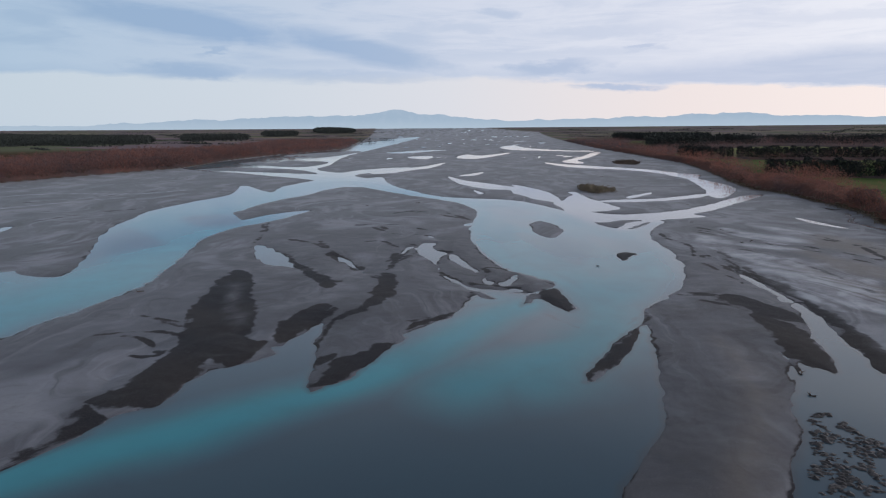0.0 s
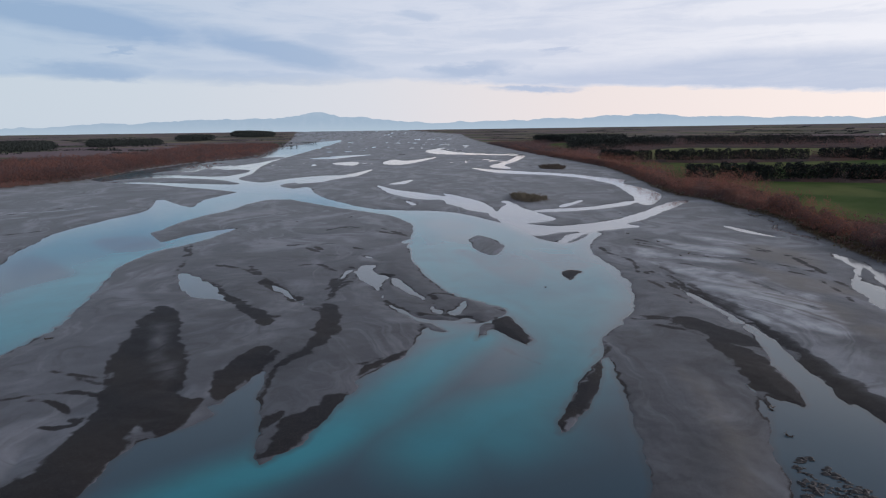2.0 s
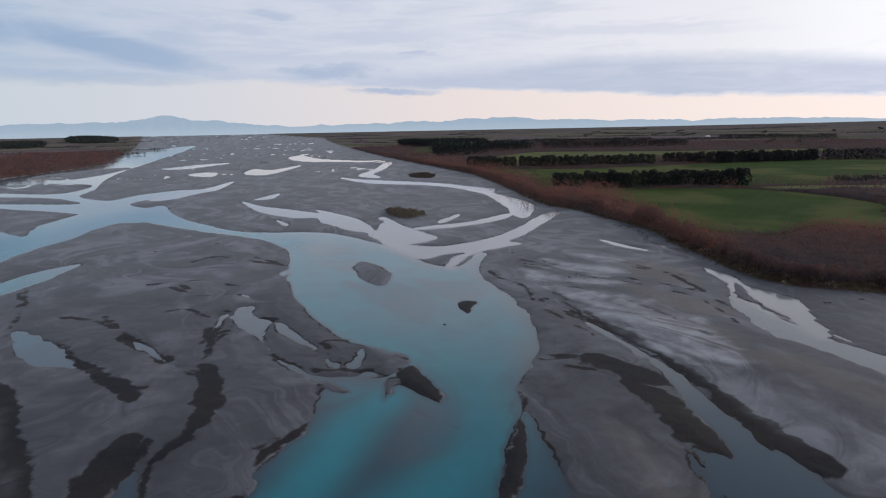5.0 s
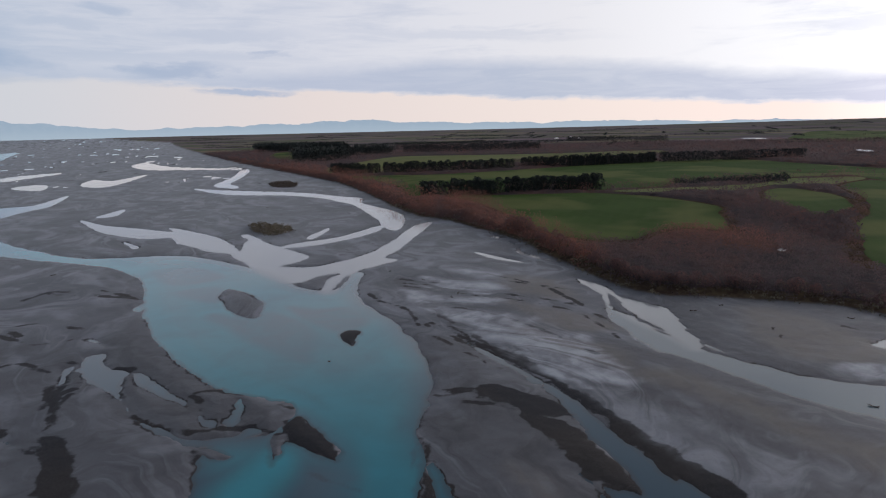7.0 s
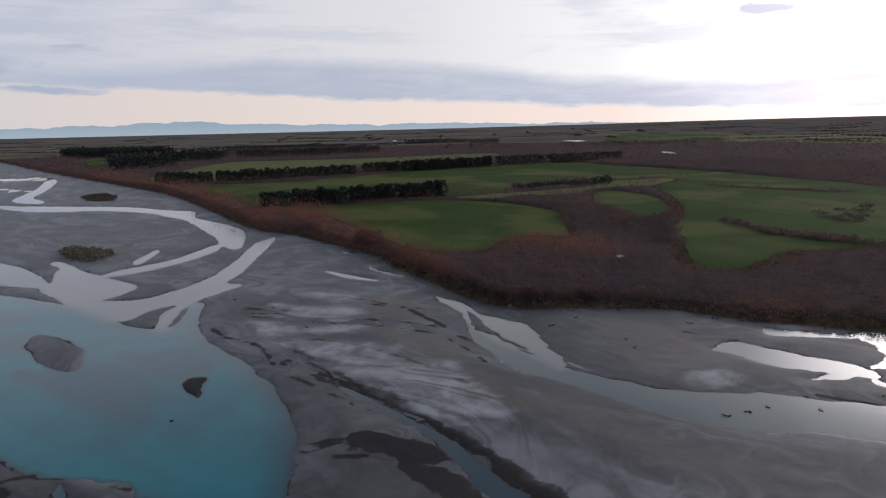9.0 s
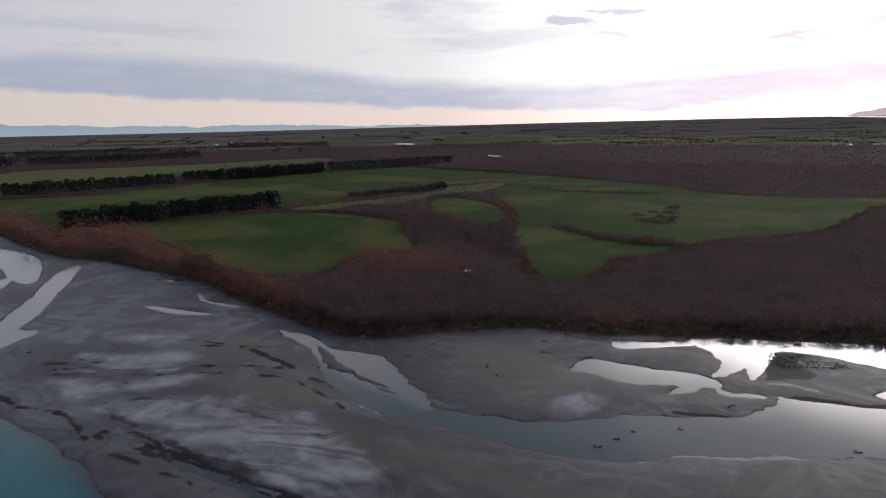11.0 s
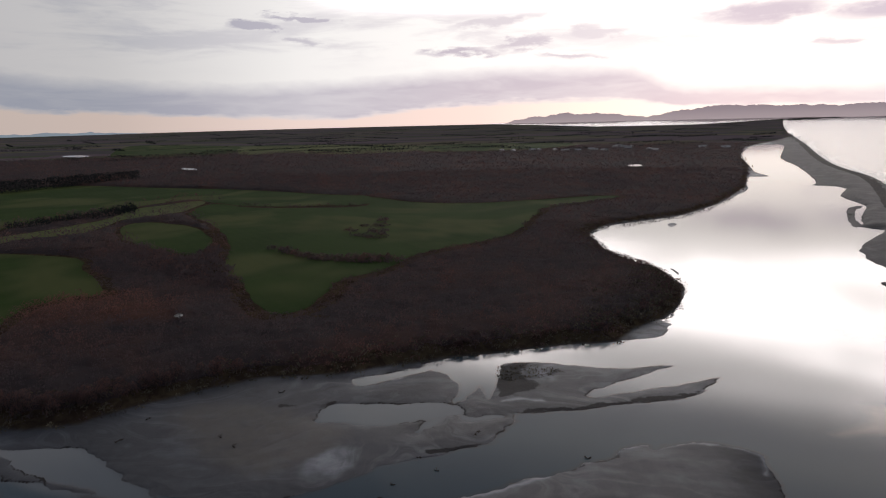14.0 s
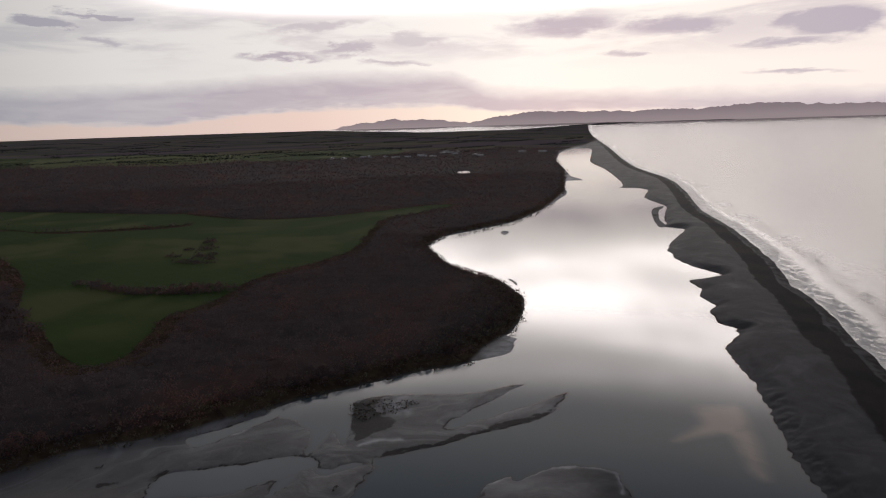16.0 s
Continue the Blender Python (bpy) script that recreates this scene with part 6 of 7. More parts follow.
def wood(name, g, lo, hi, gap, ring, count, size, tall, label, bank, cell, blush=0.0, clump=9.0):
    """Leafless scrub between two distances: lumpy thickets with twigs standing out of them."""
    red_at = lambda x, y: np.max([step(-12, 6, inside_distance(rounded(p, 2), x, y, 30.0)) for p in RED.values()], axis=0)
    tone_at = lambda x, y, red: np.clip(0.14 + blush + 0.9 * red + 0.5 * fbm(x / 60, y / 60, 3, 4), 0, 1.3)
    tall_at = lambda x, y, d, red: tall * (0.35 + 0.5 * step(190, 290, y) + (0.65 - 0.5 * step(190, 290, y)) * step(0, 24, d)) * (1 + 0.5 * fbm(x / 45, y / 45, 2, 5)) * (1 + 0.3 * red) * (1 + (0.7 * step(190, 290, y) if bank == "east_bank" else 0))
    # the thicket's own lumpy surface
    nx, ny = int((hi[0] - lo[0]) / cell), int((hi[1] - lo[1]) / cell)
    cx, cy = np.meshgrid(lo[0] + np.arange(nx) * cell, lo[1] + np.arange(ny) * cell)
    cx, cy = (cx + 0.3 * cell * g.randn(ny, nx)).ravel(), (cy + 0.3 * cell * g.randn(ny, nx)).ravel()
    i = np.arange(nx * ny).reshape(ny, nx)
    quads = np.stack([i[:-1, :-1], i[:-1, 1:], i[1:, 1:], i[1:, :-1]], -1).reshape(-1, 4)
    r = np.hypot(cx - HUB[0], cy - HUB[1])
    ok = (r > ring[0] - cell) & (r < ring[1] + cell) & in_view_side(cx, cy)
    quads = quads[ok[quads].all(1)]
    used = np.unique(quads)
    d = np.full(cx.shape, -60.0)
    d[used] = open_ground(cx[used], cy[used], bank)
    quads = quads[(d[quads] > 0).any(1)]
    used = np.unique(quads)
    z, tone = np.zeros(cx.shape), np.zeros(cx.shape)
    ux, uy, ud = cx[used], cy[used], d[used]
    red = red_at(ux, uy)
    big, big_tone = crowns(ux + 2 * gnoise(ux / 9, uy / 9, 1), uy + 2 * gnoise(ux / 9, uy / 9, 2), 2.0 * cell + 3.5, 2)
    small, small_tone = crowns(ux, uy, 1.6 * cell + 1.0, 4)
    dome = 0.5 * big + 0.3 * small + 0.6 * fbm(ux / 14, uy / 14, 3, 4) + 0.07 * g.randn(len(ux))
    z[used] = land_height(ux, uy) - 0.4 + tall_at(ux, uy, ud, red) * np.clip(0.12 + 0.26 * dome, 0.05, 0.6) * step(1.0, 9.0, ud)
    # tone sinks between crowns: the shade of the gaps is painted in
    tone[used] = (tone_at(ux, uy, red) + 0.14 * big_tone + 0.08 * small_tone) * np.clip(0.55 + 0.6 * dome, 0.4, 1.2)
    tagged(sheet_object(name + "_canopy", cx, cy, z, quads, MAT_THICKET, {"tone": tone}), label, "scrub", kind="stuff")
    # twigs above it
    x, y = jitter_points(g, lo, hi, gap)
    r = np.hypot(x - HUB[0], y - HUB[1])
    keep = (r > ring[0]) & (r < ring[1]) & in_view_side(x, y)
    x, y = x[keep], y[keep]
    d = open_ground(x, y, bank)
    keep = (d > 0.6) & (g.rand(len(x)) < 0.8 + 0.2 * step(2, 16, d))
    x, y, d = x[keep], y[keep], d[keep]
    red = red_at(x, y)
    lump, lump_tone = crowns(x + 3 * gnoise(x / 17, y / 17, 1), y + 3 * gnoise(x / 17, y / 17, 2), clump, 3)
    # twigs darken between clumps, with the shade there put into their tone
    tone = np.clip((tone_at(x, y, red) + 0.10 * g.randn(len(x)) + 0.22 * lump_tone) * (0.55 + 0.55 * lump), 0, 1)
    h = tall_at(x, y, d, red) * (0.18 + 1.0 * lump) * (0.8 + 0.4 * g.rand(len(x)))
    base = np.stack([x, y, land_height(x, y) - 0.2], -1)
    v = twigs(g, base, h, gap * (1.15 + 0.5 * g.rand(len(x))), count, size)
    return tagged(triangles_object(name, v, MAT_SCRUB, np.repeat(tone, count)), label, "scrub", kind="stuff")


def thicket_material():
    m, n = material("thicket")
    pos = n.add("ShaderNodeNewGeometry").outputs["Position"]
    tone = n.attr("tone")
    broad, fine, hair = n.noise(pos, 0.02, 4, 0.6), n.noise(pos, 0.7, 6, 0.7, 0.5), n.noise(pos, 3.0, 3, 0.7)
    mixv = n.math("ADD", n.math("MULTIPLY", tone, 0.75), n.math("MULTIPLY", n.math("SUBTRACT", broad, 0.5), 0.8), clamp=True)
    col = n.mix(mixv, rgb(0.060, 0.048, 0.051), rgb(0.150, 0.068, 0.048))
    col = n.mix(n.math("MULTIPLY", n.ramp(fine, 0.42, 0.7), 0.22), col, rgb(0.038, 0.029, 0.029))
    finish(n, col, 0.95, n.math("ADD", fine, n.math("MULTIPLY", hair, 0.4)), 0.3, 0.5, 0.05)
    return m


MAT_THICKET = thicket_material()
G = np.random.RandomState(11)
wood("willow_scrub", G, (90, -120), (480, 520), 3.4, (60, 420), 44, 0.27, 4.6, "dense leafless brown willow scrub behind the river bank", "east_bank", 1.5)
wood("willow_thicket", G, (60, -400), (950, 980), 6.2, (420, 900), 34, 0.46, 5.0, "leafless red-brown willow thicket between green paddocks", "east_bank", 3.2, 0.0, 14.0)
wood("willow_swamp", G, (40, -900), (1900, 1950), 12.0, (900, 1850), 12, 0.95, 5.4, "broad flat belt of purple-brown leafless scrub", "east_bank", 8.0, 0.0, 26.0)
wood("willow_fringe", G, (-700, 280), (-60, 950), 6.0, (250, 960), 70, 0.6, 10.5, "red-brown leafless willows lining the river bed", "west_bank", 3.0, 0.25, 15.0)
wood("willow_woods", G, (-1500, 300), (-60, 1950), 13.0, (960, 1900), 34, 1.2, 9.5, "far red-brown willows along the river bed", "west_bank", 9.0, 0.25, 24.0)


def bank_tussock(g):
    x, y = jitter_points(g, (60, -80), (420, 420), 2.6)
    inland = inside_distance(np.array(LAND["east_bank"]), x, y, 60.0)
    keep = (inland > -2.0) & (inland < 16) & (g.rand(len(x)) < 0.55 + 0.9 * fbm(x / 15, y / 15, 2, 2)) & (inside_distance(SEA_AREA, x, y, 60.0) < -40)
    x, y = x[keep], y[keep]
    v = twigs(g, np.stack([x, y, land_height(x, y) - 0.1], -1), 0.6 + 0.9 * g.rand(len(x)), 1.8 + 1.4 * g.rand(len(x)), 22, 0.3)
    tagged(triangles_object("bank_tussock", v, MAT_TUSSOCK, np.repeat(g.rand(len(x)), 22)), "straw-coloured tussock and dead weeds along the bank", "grass", kind="stuff")


bank_tussock(G)


def scrub_patch(name, key, gap, tall, count, size, mat, label, g):
    line = rounded(SCRUB[key], 2)
    x, y = jitter_points(g, line.min(0), line.max(0), gap)
    keep = inside_distance(line, x, y, 5.0) > fbm(x / 8, y / 8, 2, 1) * 2
    if key == "grove":
        keep &= fbm(x / 11 + 3.0, y / 11, 2, 3) > 0.05
    x, y = x[keep], y[keep]
    if not len(x):
        x, y = line[:, 0], line[:, 1]
    z = np.maximum(land_height(x, y), 2.2 * (inside_distance(np.array(LAND["east_bank"]), x, y, 5.0) > 0)) - 0.1
    h = tall * (0.4 + 0.9 * g.rand(len(x)))
    v = twigs(g, np.stack([x, y, z], -1), h, gap * (1.2 + 0.6 * g.rand(len(x))), count, size)
    return tagged(triangles_object(name, v, mat, np.repeat(np.clip((0.12 if mat is MAT_SCRUB else 0.45) + 0.2 * g.randn(len(x)), 0, 1), count)), label, "bush", kind="stuff")


scrub_patch("gorse_patch", "bush_patch", 2.2, 1.8, 40, 0.35, MAT_TUSSOCK, "olive-brown gorse and tussock patch on a gravel bar", G)
scrub_patch("driftwood_scrub", "bush_patch_b", 3.0, 1.8, 30, 0.5, MAT_BARK, "dark low scrub patch on a gravel bar", G)
scrub_patch("bar_scrub", "bar_patch", 1.6, 0.35, 22, 0.2, MAT_TUSSOCK, "dark low weeds on a muddy lagoon bar", G)
scrub_patch("field_grove", "grove", 2.4, 1.6, 26, 0.42, MAT_SCRUB, "leafless thicket standing in a green paddock", G)
scrub_patch("gully_scrub", "grove_b", 4.5, 3.2, 44, 0.6, MAT_SCRUB, "leafless scrub in a gully beside the paddock", G)
scrub_patch("paddock_hedge", "hedge_a", 3.0, 2.2, 40, 0.5, MAT_SCRUB, "low ragged hedge across a green paddock", G)
scrub_patch("boundary_hedge", "hedge_b", 4.5, 4.0, 40, 0.7, MAT_PINE, "dark hedge between two paddocks", G)
scrub_patch("point_tussock", "point_scrub", 3.4, 1.6, 30, 0.4, MAT_TUSSOCK, "olive tussock and gorse on the lagoon point", G)


def flat_area(name, line, z, mat, label, category, kind, ground_lift=True):
    """A level sheet over an outline."""
    bm = bmesh.new()
    vs = [bm.verts.new((x, y, z + (float(lift(np.array([x]), np.array([y]))[0]) if ground_lift else 0))) for x, y in line]
    bm.faces.new(vs)
    bmesh.ops.triangulate(bm, faces=bm.faces[:])
    bmesh.ops.recalc_face_normals(bm, faces=bm.faces[:])
    for f in bm.faces:
        if f.normal.z < 0:
            f.normal_flip()
    me = bpy.data.meshes.new(name)
    bm.to_mesh(me)
    bm.free()
    me.materials.append(mat)
    return tagged(new(name, me), label, category, kind=kind)


for rank, (key, line) in enumerate(FIELD_LINES.items()):
    pale = key in ("pale_field", "far_b", "back_field")
    flat_area("pasture", line, (2.34 if not key.startswith("far") else 3.0) + 0.02 * rank, MAT_PALE_GRASS if pale else MAT_GRASS, "dry yellowish green pasture paddock" if pale else "smooth deep green pasture paddock", "pasture", "structure")
for key, pts in POND.items():
    flat_area("pond", rounded(pts, 3), 6.6 if key != "pond_c" else 4.4, MAT_RIVER, "small pond shining in the scrub", "pond", "structure")



def far_bay(name, head_a, head_b, steps):
    """Open water on the rim of the plain below the hills, thinning out at both ends."""
    u = np.linspace(0, 1, steps)
    a = np.radians(head_a + (head_b - head_a) * u)
    wide = 820 * np.clip(np.minimum(u / 0.35, (1 - u) / 0.35), 0.02, 1)
    rows = []
    for r in (4868 - wide, 4868 - 0.5 * wide, 4868 + 0 * wide):
        x, y = HUB[0] - np.sin(a) * r, HUB[1] + np.cos(a) * r
        rows.append(np.stack([x, y, lift(x, y) + 5.5], -1))
    v = np.concatenate(rows)
    faces = [(k * steps + i, (k + 1) * steps + i, (k + 1) * steps + i + 1, k * steps + i + 1) for k in range(2) for i in range(steps - 1)]
    me = bpy.data.meshes.new(name)
    me.from_pydata(v.tolist(), [], faces)
    me.materials.append(MAT_SEA)
    return tagged(new(name, me), "far pale bay water below the hills", "bay", kind="structure")


far_bay("bay_water", -90.0, -117.0, 40)


# ---- willows along the bank, one by one ----
def make_willow(g):
    tree = tagged(new("willow_tree"), "leafless multi-stemmed grey-brown willow on the river bank", "tree", "bank willows")
    bm = bmesh.new()
    tips = []
    for k in range(7):
        a, lean = k * 0.9 + g.rand(), 0.25 + 0.35 * g.rand()
        last = None
        for j in range(4):
            t = j / 3
            rad = 0.09 * (1 - 0.8 * t)
            c = Vector((math.cos(a) * lean * 3.2 * t ** 1.2, math.sin(a) * lean * 3.2 * t ** 1.2, 3.6 * t - 0.2))
            ring = [bm.verts.new(c + Vector((rad * math.cos(b), rad * math.sin(b), 0))) for b in (0, 1.57, 3.14, 4.71)]
            if last:
                for b in range(4):
                    bm.faces.new((last[b], last[(b + 1) % 4], ring[(b + 1) % 4], ring[b]))
            last = ring
        tips.append(c)
    me = bpy.data.meshes.new("trunk")
    bm.to_mesh(me)
    bm.free()
    me.materials.append(MAT_BARK)
    stems = new("trunk", me)
    stems.parent = tree
    v = twigs(g, np.array([(0.0, 0.0, 0.7)]), np.array([3.9]), np.array([4.4]), 420, 0.24)
    triangles_object("crown", v, MAT_SCRUB, np.clip(0.35 + 0.2 * g.randn(420), 0, 1), tree)
    return tree


WILLOWS = [make_willow(G) for _ in range(3)]
bank = rounded(LAND["east_bank"][10:36], 6, False)
spots = []
for p, q in zip(bank[:-1], bank[1:]):
    side = np.array([p[1] - q[1], q[0] - p[0]]) / (np.hypot(*(q - p)) + 1e-6)
    for s in (0.2, 0.55, 0.9):
        if np.hypot(*p) < 560 and G.rand() < 0.6:
            inland = 4.0 + 7.0 * G.rand()
            spots += [p + (q - p) * s + side * inland, p + (q - p) * s - side * inland]
spots = np.array(spots)
good = (inside_distance(np.array(LAND["east_bank"]), spots[:, 0], spots[:, 1], 30.0) > 3.0)
for line in FIELD_LINES.values():
    good &= inside_distance(line, spots[:, 0], spots[:, 1], 5.0) < -2
spots = spots[good]
by_lagoon = np.max([inside_distance(rounded(WATER[k]), spots[:, 0], spots[:, 1], 60.0) for k in ("lagoon_upper", "lagoon_lower", "inlet")], axis=0) > -30
for i, ((x, y), z) in enumerate(zip(spots, land_height(spots[:, 0], spots[:, 1]))):
    m = pose(x, y, z - 0.1, 0, 0, G.rand() * 360)
    tree = WILLOWS[i] if i < 3 else copy_thing(WILLOWS[i % 3], m)
    tree.matrix_world = m
    tree.scale = Vector((1, 1, 1)) * (0.5 + 0.45 * G.rand()) * (0.5 if by_lagoon[i] else 1.0 + 0.9 * float(step(200, 290, y)))
west = rounded(LAND["west_bank"][1:8], 12, False)
for p, q in zip(west[:-1], west[1:]):
    side = np.array([p[1] - q[1], q[0] - p[0]]) / (np.hypot(*(q - p)) + 1e-6)
    x, y = p + (q - p) * G.rand() + side * (5.0 + 9.0 * G.rand())
    m = pose(x, y, float(land_height([x], [y])[0]) - 0.1, 0, 0, G.rand() * 360)
    tree = copy_thing(WILLOWS[int(G.randint(3))], m)
    tree.matrix_world = m
    tree.scale = Vector((1, 1, 1)) * (1.7 + 0.7 * G.rand())


# ---- shelter belts: conifers one by one ----
def trunk_mesh(g):
    bm = bmesh.new()
    rings, sides = 5, 7
    grid = []
    for i in range(rings):
        t = i / (rings - 1)
        rad = 0.34 * (1 - 0.75 * t) + 0.12 * (t == 0)
        grid.append([bm.verts.new((rad * math.cos(k * 2 * math.pi / sides) + 0.15 * math.sin(3 * t), rad * math.sin(k * 2 * math.pi / sides), 9.5 * t - 0.4)) for k in range(sides)])
    for i in range(rings - 1):
        for k in range(sides):
            bm.faces.new((grid[i][k], grid[i][(k + 1) % sides], grid[i + 1][(k + 1) % sides], grid[i + 1][k]))
    for b in range(7):                                     # limbs
        z, a = 2.2 + b * 1.0, b * 2.4
        l = 2.2 - 0.18 * b
        p = [bm.verts.new((0.1 * math.cos(a + k * 2.1), 0.1 * math.sin(a + k * 2.1), z + 0.1 * (k == 1))) for k in range(3)]
        tip = bm.verts.new((l * math.cos(a), l * math.sin(a), z + 0.7))
        for k in range(3):
            bm.faces.new((p[k], p[(k + 1) % 3], tip))
    me = bpy.data.meshes.new("trunk")
    bm.to_mesh(me)
    bm.free()
    me.materials.append(MAT_BARK)
    return me


def crown_triangles(g):
    count = 420
    h = g.rand(count) ** 0.9
    a = g.rand(count) * 2 * np.pi
    lump = 1 + 0.28 * np.sin(3 * a + 5 * h + g.rand() * 6) + 0.2 * np.sin(9 * h + 2 * a)
    rad = 2.9 * np.sqrt(np.clip(1.0 - (np.abs(h - 0.45) / 0.58) ** 3.2, 0, 1)) * lump * (0.55 + 0.45 * np.sqrt(g.rand(count)))
    c = np.stack([np.cos(a) * rad, np.sin(a) * rad, 0.3 + 12.1 * h], -1)
    d = g.randn(count, 3, 3)
    d /= np.linalg.norm(d, axis=-1, keepdims=True)
    return c[:, None, :] + d * (0.65 + 0.5 * g.rand(count, 1, 1)), g.rand(count)


def make_conifer(g):
    tree = tagged(new("conifer_tree"), "dark green conifer in a farm shelter belt", "tree", "shelter belt trees")
    t = new("trunk", trunk_mesh(g))
    t.parent = tree
    v, tone = crown_triangles(g)
    triangles_object("crown", v, MAT_PINE, tone, tree)
    return tree


BELT_TALL = {"belt_a": 11.6, "belt_b": 12.4, "belt_c": 13.0, "belt_d": 13.0, "belt_e": 20.0, "belt_f": 18.0, "belt_g": 16.5, "belt_j": 19.0}
PINES = [make_conifer(G) for _ in range(4)]
placed, far_rows = 0, []
for key, pts in BELT.items():
    line = rounded(pts, 6, False)
    run = np.r_[0, np.cumsum(np.linalg.norm(np.diff(line, axis=0), axis=1))]
    near = key in ("belt_a", "belt_b", "belt_c")
    for i, s in enumerate(np.arange(0, run[-1], 2.9 if key == "belt_a" else 3.4)):
        if G.rand() < 0.04:
            continue
        x, y = np.interp(s, run, line[:, 0]) + G.randn() * 0.7, np.interp(s, run, line[:, 1]) + G.randn() * 0.6 + (3.0 if i % 2 else -1.2)
        k = BELT_TALL.get(key, 14.0) / 12.8 * (0.9 + 0.2 * G.rand())
        wide = 1.15 * max(k, 0.95)
        size = (wide, wide, k * (0.94 + 0.12 * G.rand()))
        if not near or placed >= 290:
            far_rows.append((x, y, k))
            continue
        m = pose(x, y, 2.4, 0, 0, G.rand() * 360)
        tree = copy_thing(PINES[placed % 4], m) if placed >= 4 else PINES[placed]
        tree.matrix_world = m
        tree.scale = size
        placed += 1
parts = []
for x, y, k in far_rows:
    v, t = crown_triangles(G)
    parts.append(v[::3] * np.array([1.35, 1.35, 1.0]) * k + np.array([x, y, 2.2]))
parts = np.concatenate(parts)
tagged(triangles_object("far_shelter_belts", parts, MAT_PINE, G.rand(len(parts))), "far rows of dark conifers between paddocks", "trees", kind="stuff")


def plantation(key, gap, tall, g):
    line = DARK_LINES[key]
    x, y = jitter_points(g, line.min(0), line.max(0), gap)
    keep = inside_distance(line, x, y, 5.0) > 0
    x, y = x[keep], y[keep]
    if not len(x):
        return
    v = twigs(g, np.stack([x, y, 2.0 + lift(x, y)], -1), tall * (0.8 + 0.35 * g.rand(len(x))), np.full(len(x), gap * 1.5), 16, gap * 0.22)
    tagged(triangles_object("conifer_plantation", v, MAT_PINE, g.rand(len(v))), "far block of dark conifer plantation", "plantation", kind="stuff")


for key in DARKWOOD:
    plantation(key, 13.0, 18.0 if key.startswith("block") else 15.0, G)


# hedges and tree rows of the far plain
def far_hedges(g):
    out = []
    for i in range(400):
        head = radians(-140 + 180 * g.rand())
        r = 1500 + 2700 * g.rand() ** 1.1
        x0, y0 = HUB[0] - math.sin(head) * r, HUB[1] + math.cos(head) * r
        if inside_distance(np.array(LAND["east_bank"]), np.array([x0]), np.array([y0]), 60.0)[0] < 50 and inside_distance(np.array(LAND["west_bank"]), np.array([x0]), np.array([y0]), 60.0)[0] < 50:
            continue
        turn = 0.35 + (math.pi / 2 if g.rand() < 0.3 else 0) - 1.2
        length = 60 + 260 * g.rand()
        s = np.arange(0, length, 5.5)
        x, y = x0 + np.cos(turn) * s + g.randn(len(s)) * 2, y0 + np.sin(turn) * s + g.randn(len(s)) * 2
        tall = (1.6 + 5 * g.rand() ** 2) * (0.7 + 0.6 * g.rand(len(s)))
        ok = inside_distance(SEA_AREA, x, y, 60.0) < -50
        if ok.any():
            out.append(twigs(g, np.stack([x, y, 2.0 + lift(x, y)], -1)[ok], tall[ok], np.full(ok.sum(), 9.0), 7, 2.0))
    v = np.concatenate(out)
    tagged(triangles_object("far_hedges", v, MAT_PINE, g.rand(len(v))), "dark hedgerows and tree rows of the far plain", "hedge", kind="stuff")


far_hedges(G)


# ---- houses of the far village ----
def box(bm, x0, x1, y0, y1, z0, z1):
    v = [bm.verts.new((x, y, z)) for z in (z0, z1) for x, y in ((x0, y0), (x1, y0), (x1, y1), (x0, y1))]
    for f in ((3, 2, 1, 0), (4, 5, 6, 7), (0, 1, 5, 4), (1, 2, 6, 5), (2, 3, 7, 6), (3, 0, 4, 7)):
        bm.faces.new([v[i] for i in f])


def part(name, bm, mat, parent, label=""):
    me = bpy.data.meshes.new(name)
    bm.to_mesh(me)
    bm.free()
    me.materials.append(mat)
    ob = new(name, me)
    ob.parent = parent
    return tagged(ob, label)


def paint_material(name, color, rough):
    m, n = material(name)
    pos = n.add("ShaderNodeNewGeometry").outputs["Position"]
    worn = n.noise(pos, 0.8, 5, 0.65)
    finish(n, n.mix(n.ramp(worn, 0.4, 0.8), color, rgb(color[0] * 0.75, color[1] * 0.73, color[2] * 0.7)), rough)
    return m


MAT_WALL = paint_material("pale_weatherboard", rgb(0.72, 0.70, 0.66), 0.7)
MAT_ROOF = paint_material("roof_iron", rgb(0.55, 0.55, 0.56), 0.4)
MAT_GLASS = paint_material("window_glass", rgb(0.05, 0.06, 0.07), 0.1)


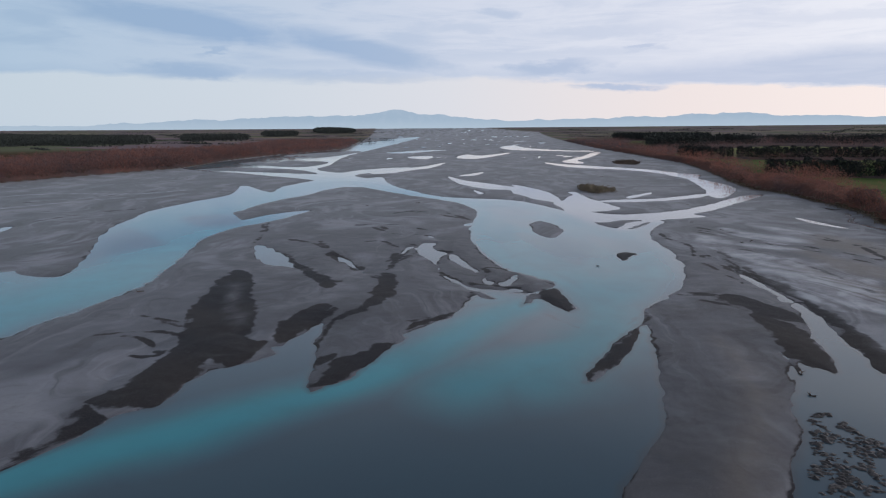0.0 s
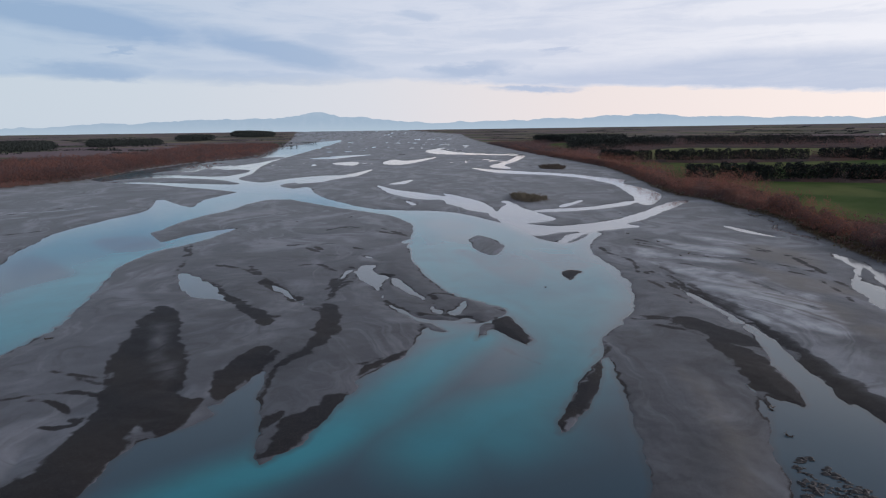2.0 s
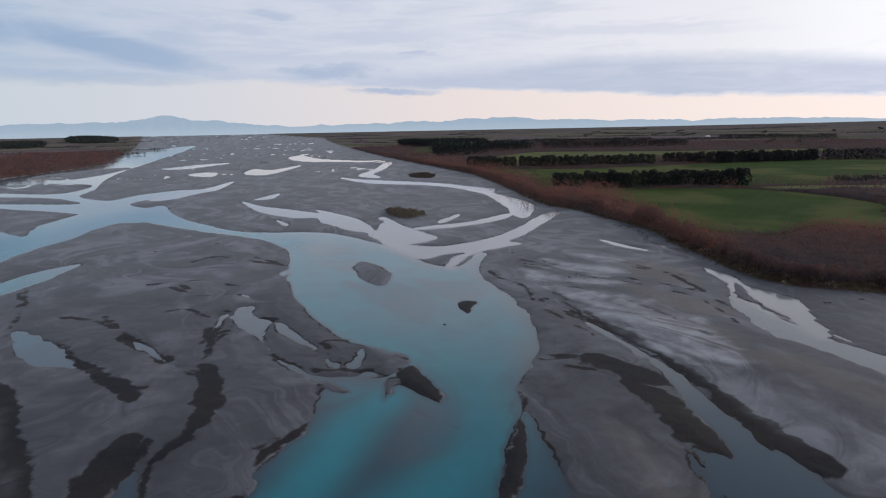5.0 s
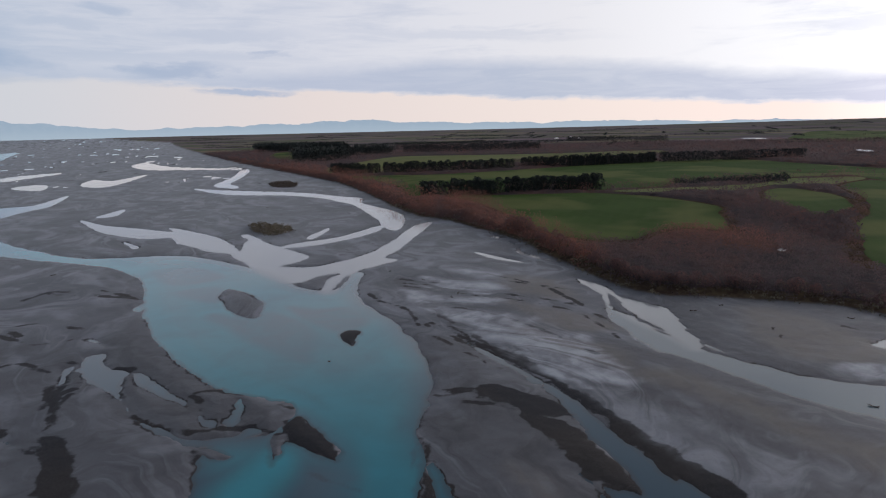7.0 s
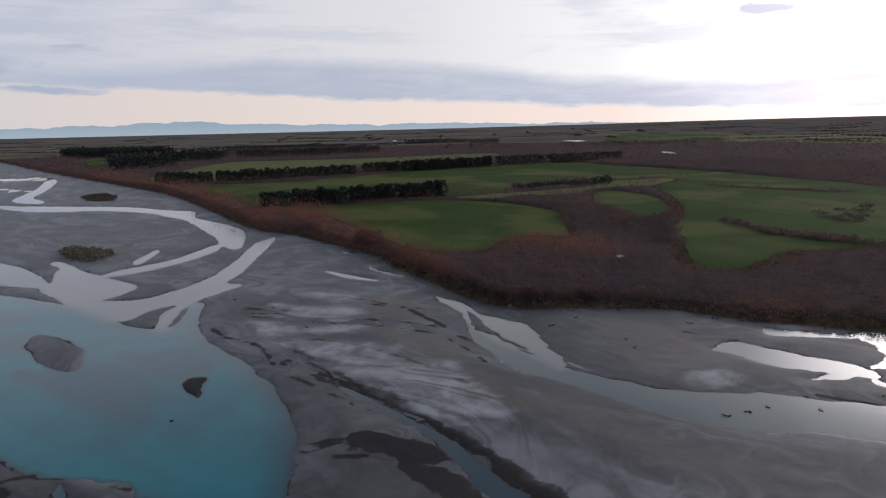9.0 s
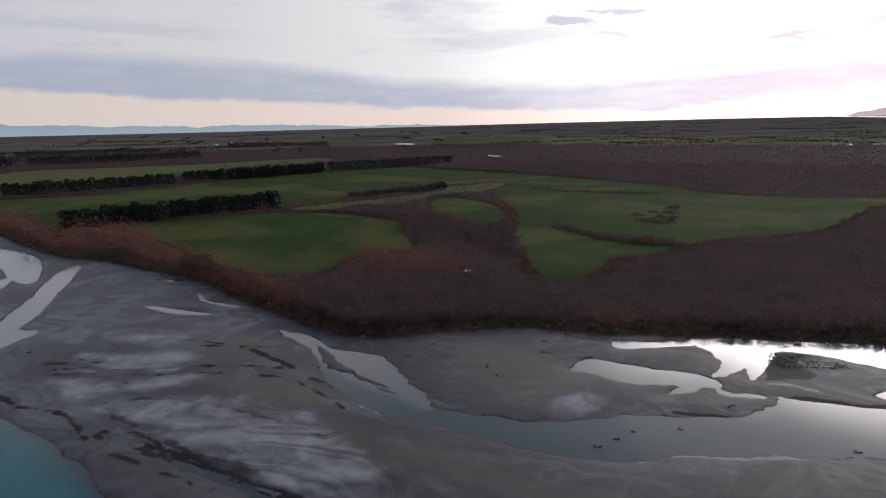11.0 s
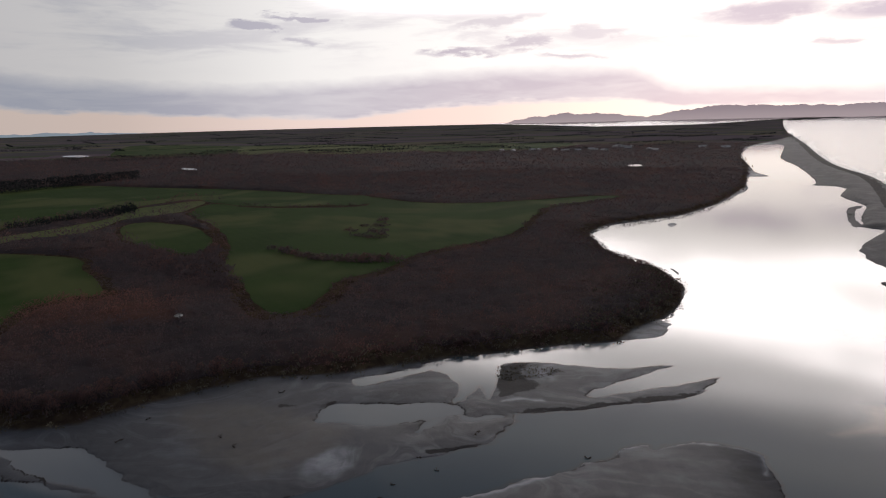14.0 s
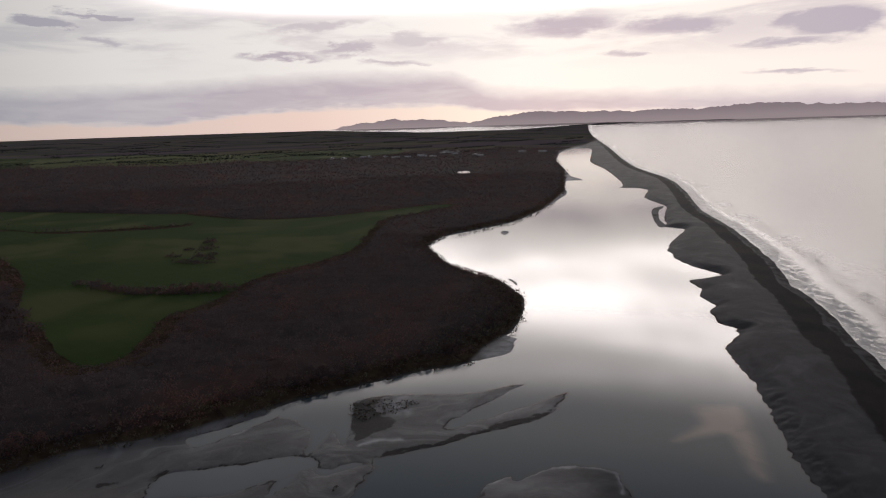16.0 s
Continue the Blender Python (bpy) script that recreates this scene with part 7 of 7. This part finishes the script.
def make_house():
    house = tagged(new("house"), "small pale weatherboard house with a light iron roof", "house", "village houses")
    bm = bmesh.new()
    box(bm, -6, 6, -4, 4, -0.3, 3.0)
    part("wall", bm, MAT_WALL, house)
    bm = bmesh.new()
    for s in (-1, 1):
        v = [bm.verts.new(p) for p in ((-6.6, s * 4.7, 2.75), (6.6, s * 4.7, 2.75), (6.6, 0, 5.3), (-6.6, 0, 5.3), (-6.6, s * 4.7, 2.95), (6.6, s * 4.7, 2.95), (6.6, 0, 5.5), (-6.6, 0, 5.5))]
        for f in ((0, 1, 2, 3), (4, 5, 6, 7), (0, 1, 5, 4), (1, 2, 6, 5), (3, 0, 4, 7)):
            bm.faces.new([v[i] for i in f])
    for x in (-5.9, 5.9):
        bm.faces.new([bm.verts.new(p) for p in ((x, -4, 3.0), (x, 4, 3.0), (x, 0, 5.2))])
    part("roof", bm, MAT_ROOF, house)
    bm = bmesh.new()
    box(bm, 2.0, 2.9, -0.45, 0.45, 4.4, 6.3)
    part("chimney", bm, MAT_BARK, house)
    for x in (-3.6, 0.0, 3.6):
        for y in (-4.03, 4.03):
            bm = bmesh.new()
            box(bm, x - 0.8, x + 0.8, y - 0.04, y + 0.04, 1.0, 2.2)
            part("window", bm, MAT_GLASS, house)
    return house


first_house = None
for row in VILLAGE.values():
    for x, y in row:
        m = pose(x, y, 2.2 + float(lift(np.array([x]), np.array([y]))[0]), 0, 0, G.rand() * 180)
        if first_house is None:
            first_house = make_house()
            first_house.matrix_world = m
            h = first_house
        else:
            h = copy_thing(first_house, m)
        h.scale = (1.0 + 0.5 * G.rand(), 1.0 + 0.3 * G.rand(), 1.0)


# ---- driftwood and stones on the bars ----
def log_mesh(length, radius, bendy, seed, roots):
    """A bent tapered log, or its root plate."""
    g = np.random.RandomState(seed)
    bm = bmesh.new()
    if not roots:
        rings = []
        for i in range(8):
            t = i / 7
            rad = radius * (1 - 0.6 * t) * (1 + 0.12 * g.randn())
            cx, cy = (t - 0.5) * length, bendy * math.sin(2.6 * t)
            rings.append([bm.verts.new((cx, cy + rad * math.cos(a), radius * 0.7 + 0.25 * t + rad * math.sin(a))) for a in np.linspace(0, 2 * math.pi, 8)[:-1]])
        for i in range(7):
            for k in range(7):
                bm.faces.new((rings[i][k], rings[i][(k + 1) % 7], rings[i + 1][(k + 1) % 7], rings[i + 1][k]))
        bm.faces.new(rings[0][::-1])
        bm.faces.new(rings[-1])
    else:
        for k in range(9):
            a, l = k * 0.7, radius * (2.2 + 1.6 * g.rand())
            base = [bm.verts.new((-0.5 * length + 0.2 * (j == 1), radius * 0.5 * math.cos(a + j), radius * 0.8 + radius * 0.5 * math.sin(a + j))) for j in range(3)]
            tip = bm.verts.new((-0.5 * length - 0.4 * g.rand(), l * math.cos(a), max(0.02, radius * 0.8 + l * math.sin(a))))
            for j in range(3):
                bm.faces.new((base[j], base[(j + 1) % 3], tip))
    return bm


def make_log(length, radius, seed):
    log = tagged(new("driftwood_log"), "dark weathered driftwood log stranded on gravel", "log", "driftwood logs")
    part("trunk", log_mesh(length, radius, 0.5, seed, False), MAT_BARK, log)
    part("root_plate", log_mesh(length, radius, 0.5, seed, True), MAT_BARK, log)
    bm = bmesh.new()
    for k in range(3):
        x = length * (0.05 + 0.13 * k)
        v = [bm.verts.new(p) for p in ((x, 0.1, radius), (x + 0.15, 0.1, radius), (x + 0.07, 0.2, radius + 0.12), (x + 0.5, 0.35 * (-1) ** k, radius + 0.3))]
        for f in ((0, 1, 2), (0, 1, 3), (1, 2, 3), (2, 0, 3)):
            bm.faces.new([v[i] for i in f])
    part("branch", bm, MAT_BARK, log)
    return log


LOGS = [make_log(1.1, 0.11, 1), make_log(0.8, 0.10, 2), make_log(1.5, 0.12, 3)]
strewn = np.array([p for row in LOG.values() for p in row])
for i, ((x, y), z) in enumerate(zip(strewn, land_height(strewn[:, 0], strewn[:, 1]))):
    m = pose(x, y, max(0.0, z) - 0.05, 0, 0, G.rand() * 360)
    log = LOGS[i] if i < 3 else copy_thing(LOGS[i % 3], m)
    log.matrix_world = m


def stony_shallows(g):
    line = rounded(STONES["stony"], 3)
    x, y = jitter_points(g, line.min(0), line.max(0), 0.55)
    keep = (inside_distance(line, x, y, 5.0) > 0) & (fbm(x / 3.0, y / 3.0, 3, 2) > -0.08)
    x, y = x[keep], y[keep]
    n = len(x)
    ico = np.array([(0, 0, 1), (0.9, 0, 0.3), (0.28, 0.85, 0.3), (-0.72, 0.52, 0.3), (-0.72, -0.52, 0.3), (0.28, -0.85, 0.3)])
    tri = [(0, 1, 2), (0, 2, 3), (0, 3, 4), (0, 4, 5), (0, 5, 1)]
    s = (0.18 + 0.3 * g.rand(n))[:, None, None] * (1 + 0.25 * g.randn(n, 6, 1))
    v = ico[None] * s * np.array([1.3, 1.0, 0.5]) + np.stack([x, y, np.full(n, -0.02)], -1)[:, None, :]
    v = np.concatenate([v[:, list(t), :] for t in tri])
    tagged(triangles_object("stones", v, MAT_STONE, np.tile(g.rand(n), 5)), "dark stones breaking the surface of still shallows", "stones", kind="stuff")


MAT_STONE = veg_material("wet_stone", rgb(0.035, 0.035, 0.037), rgb(0.08, 0.078, 0.08), rgb(0.11, 0.11, 0.115), 0.5)
stony_shallows(G)
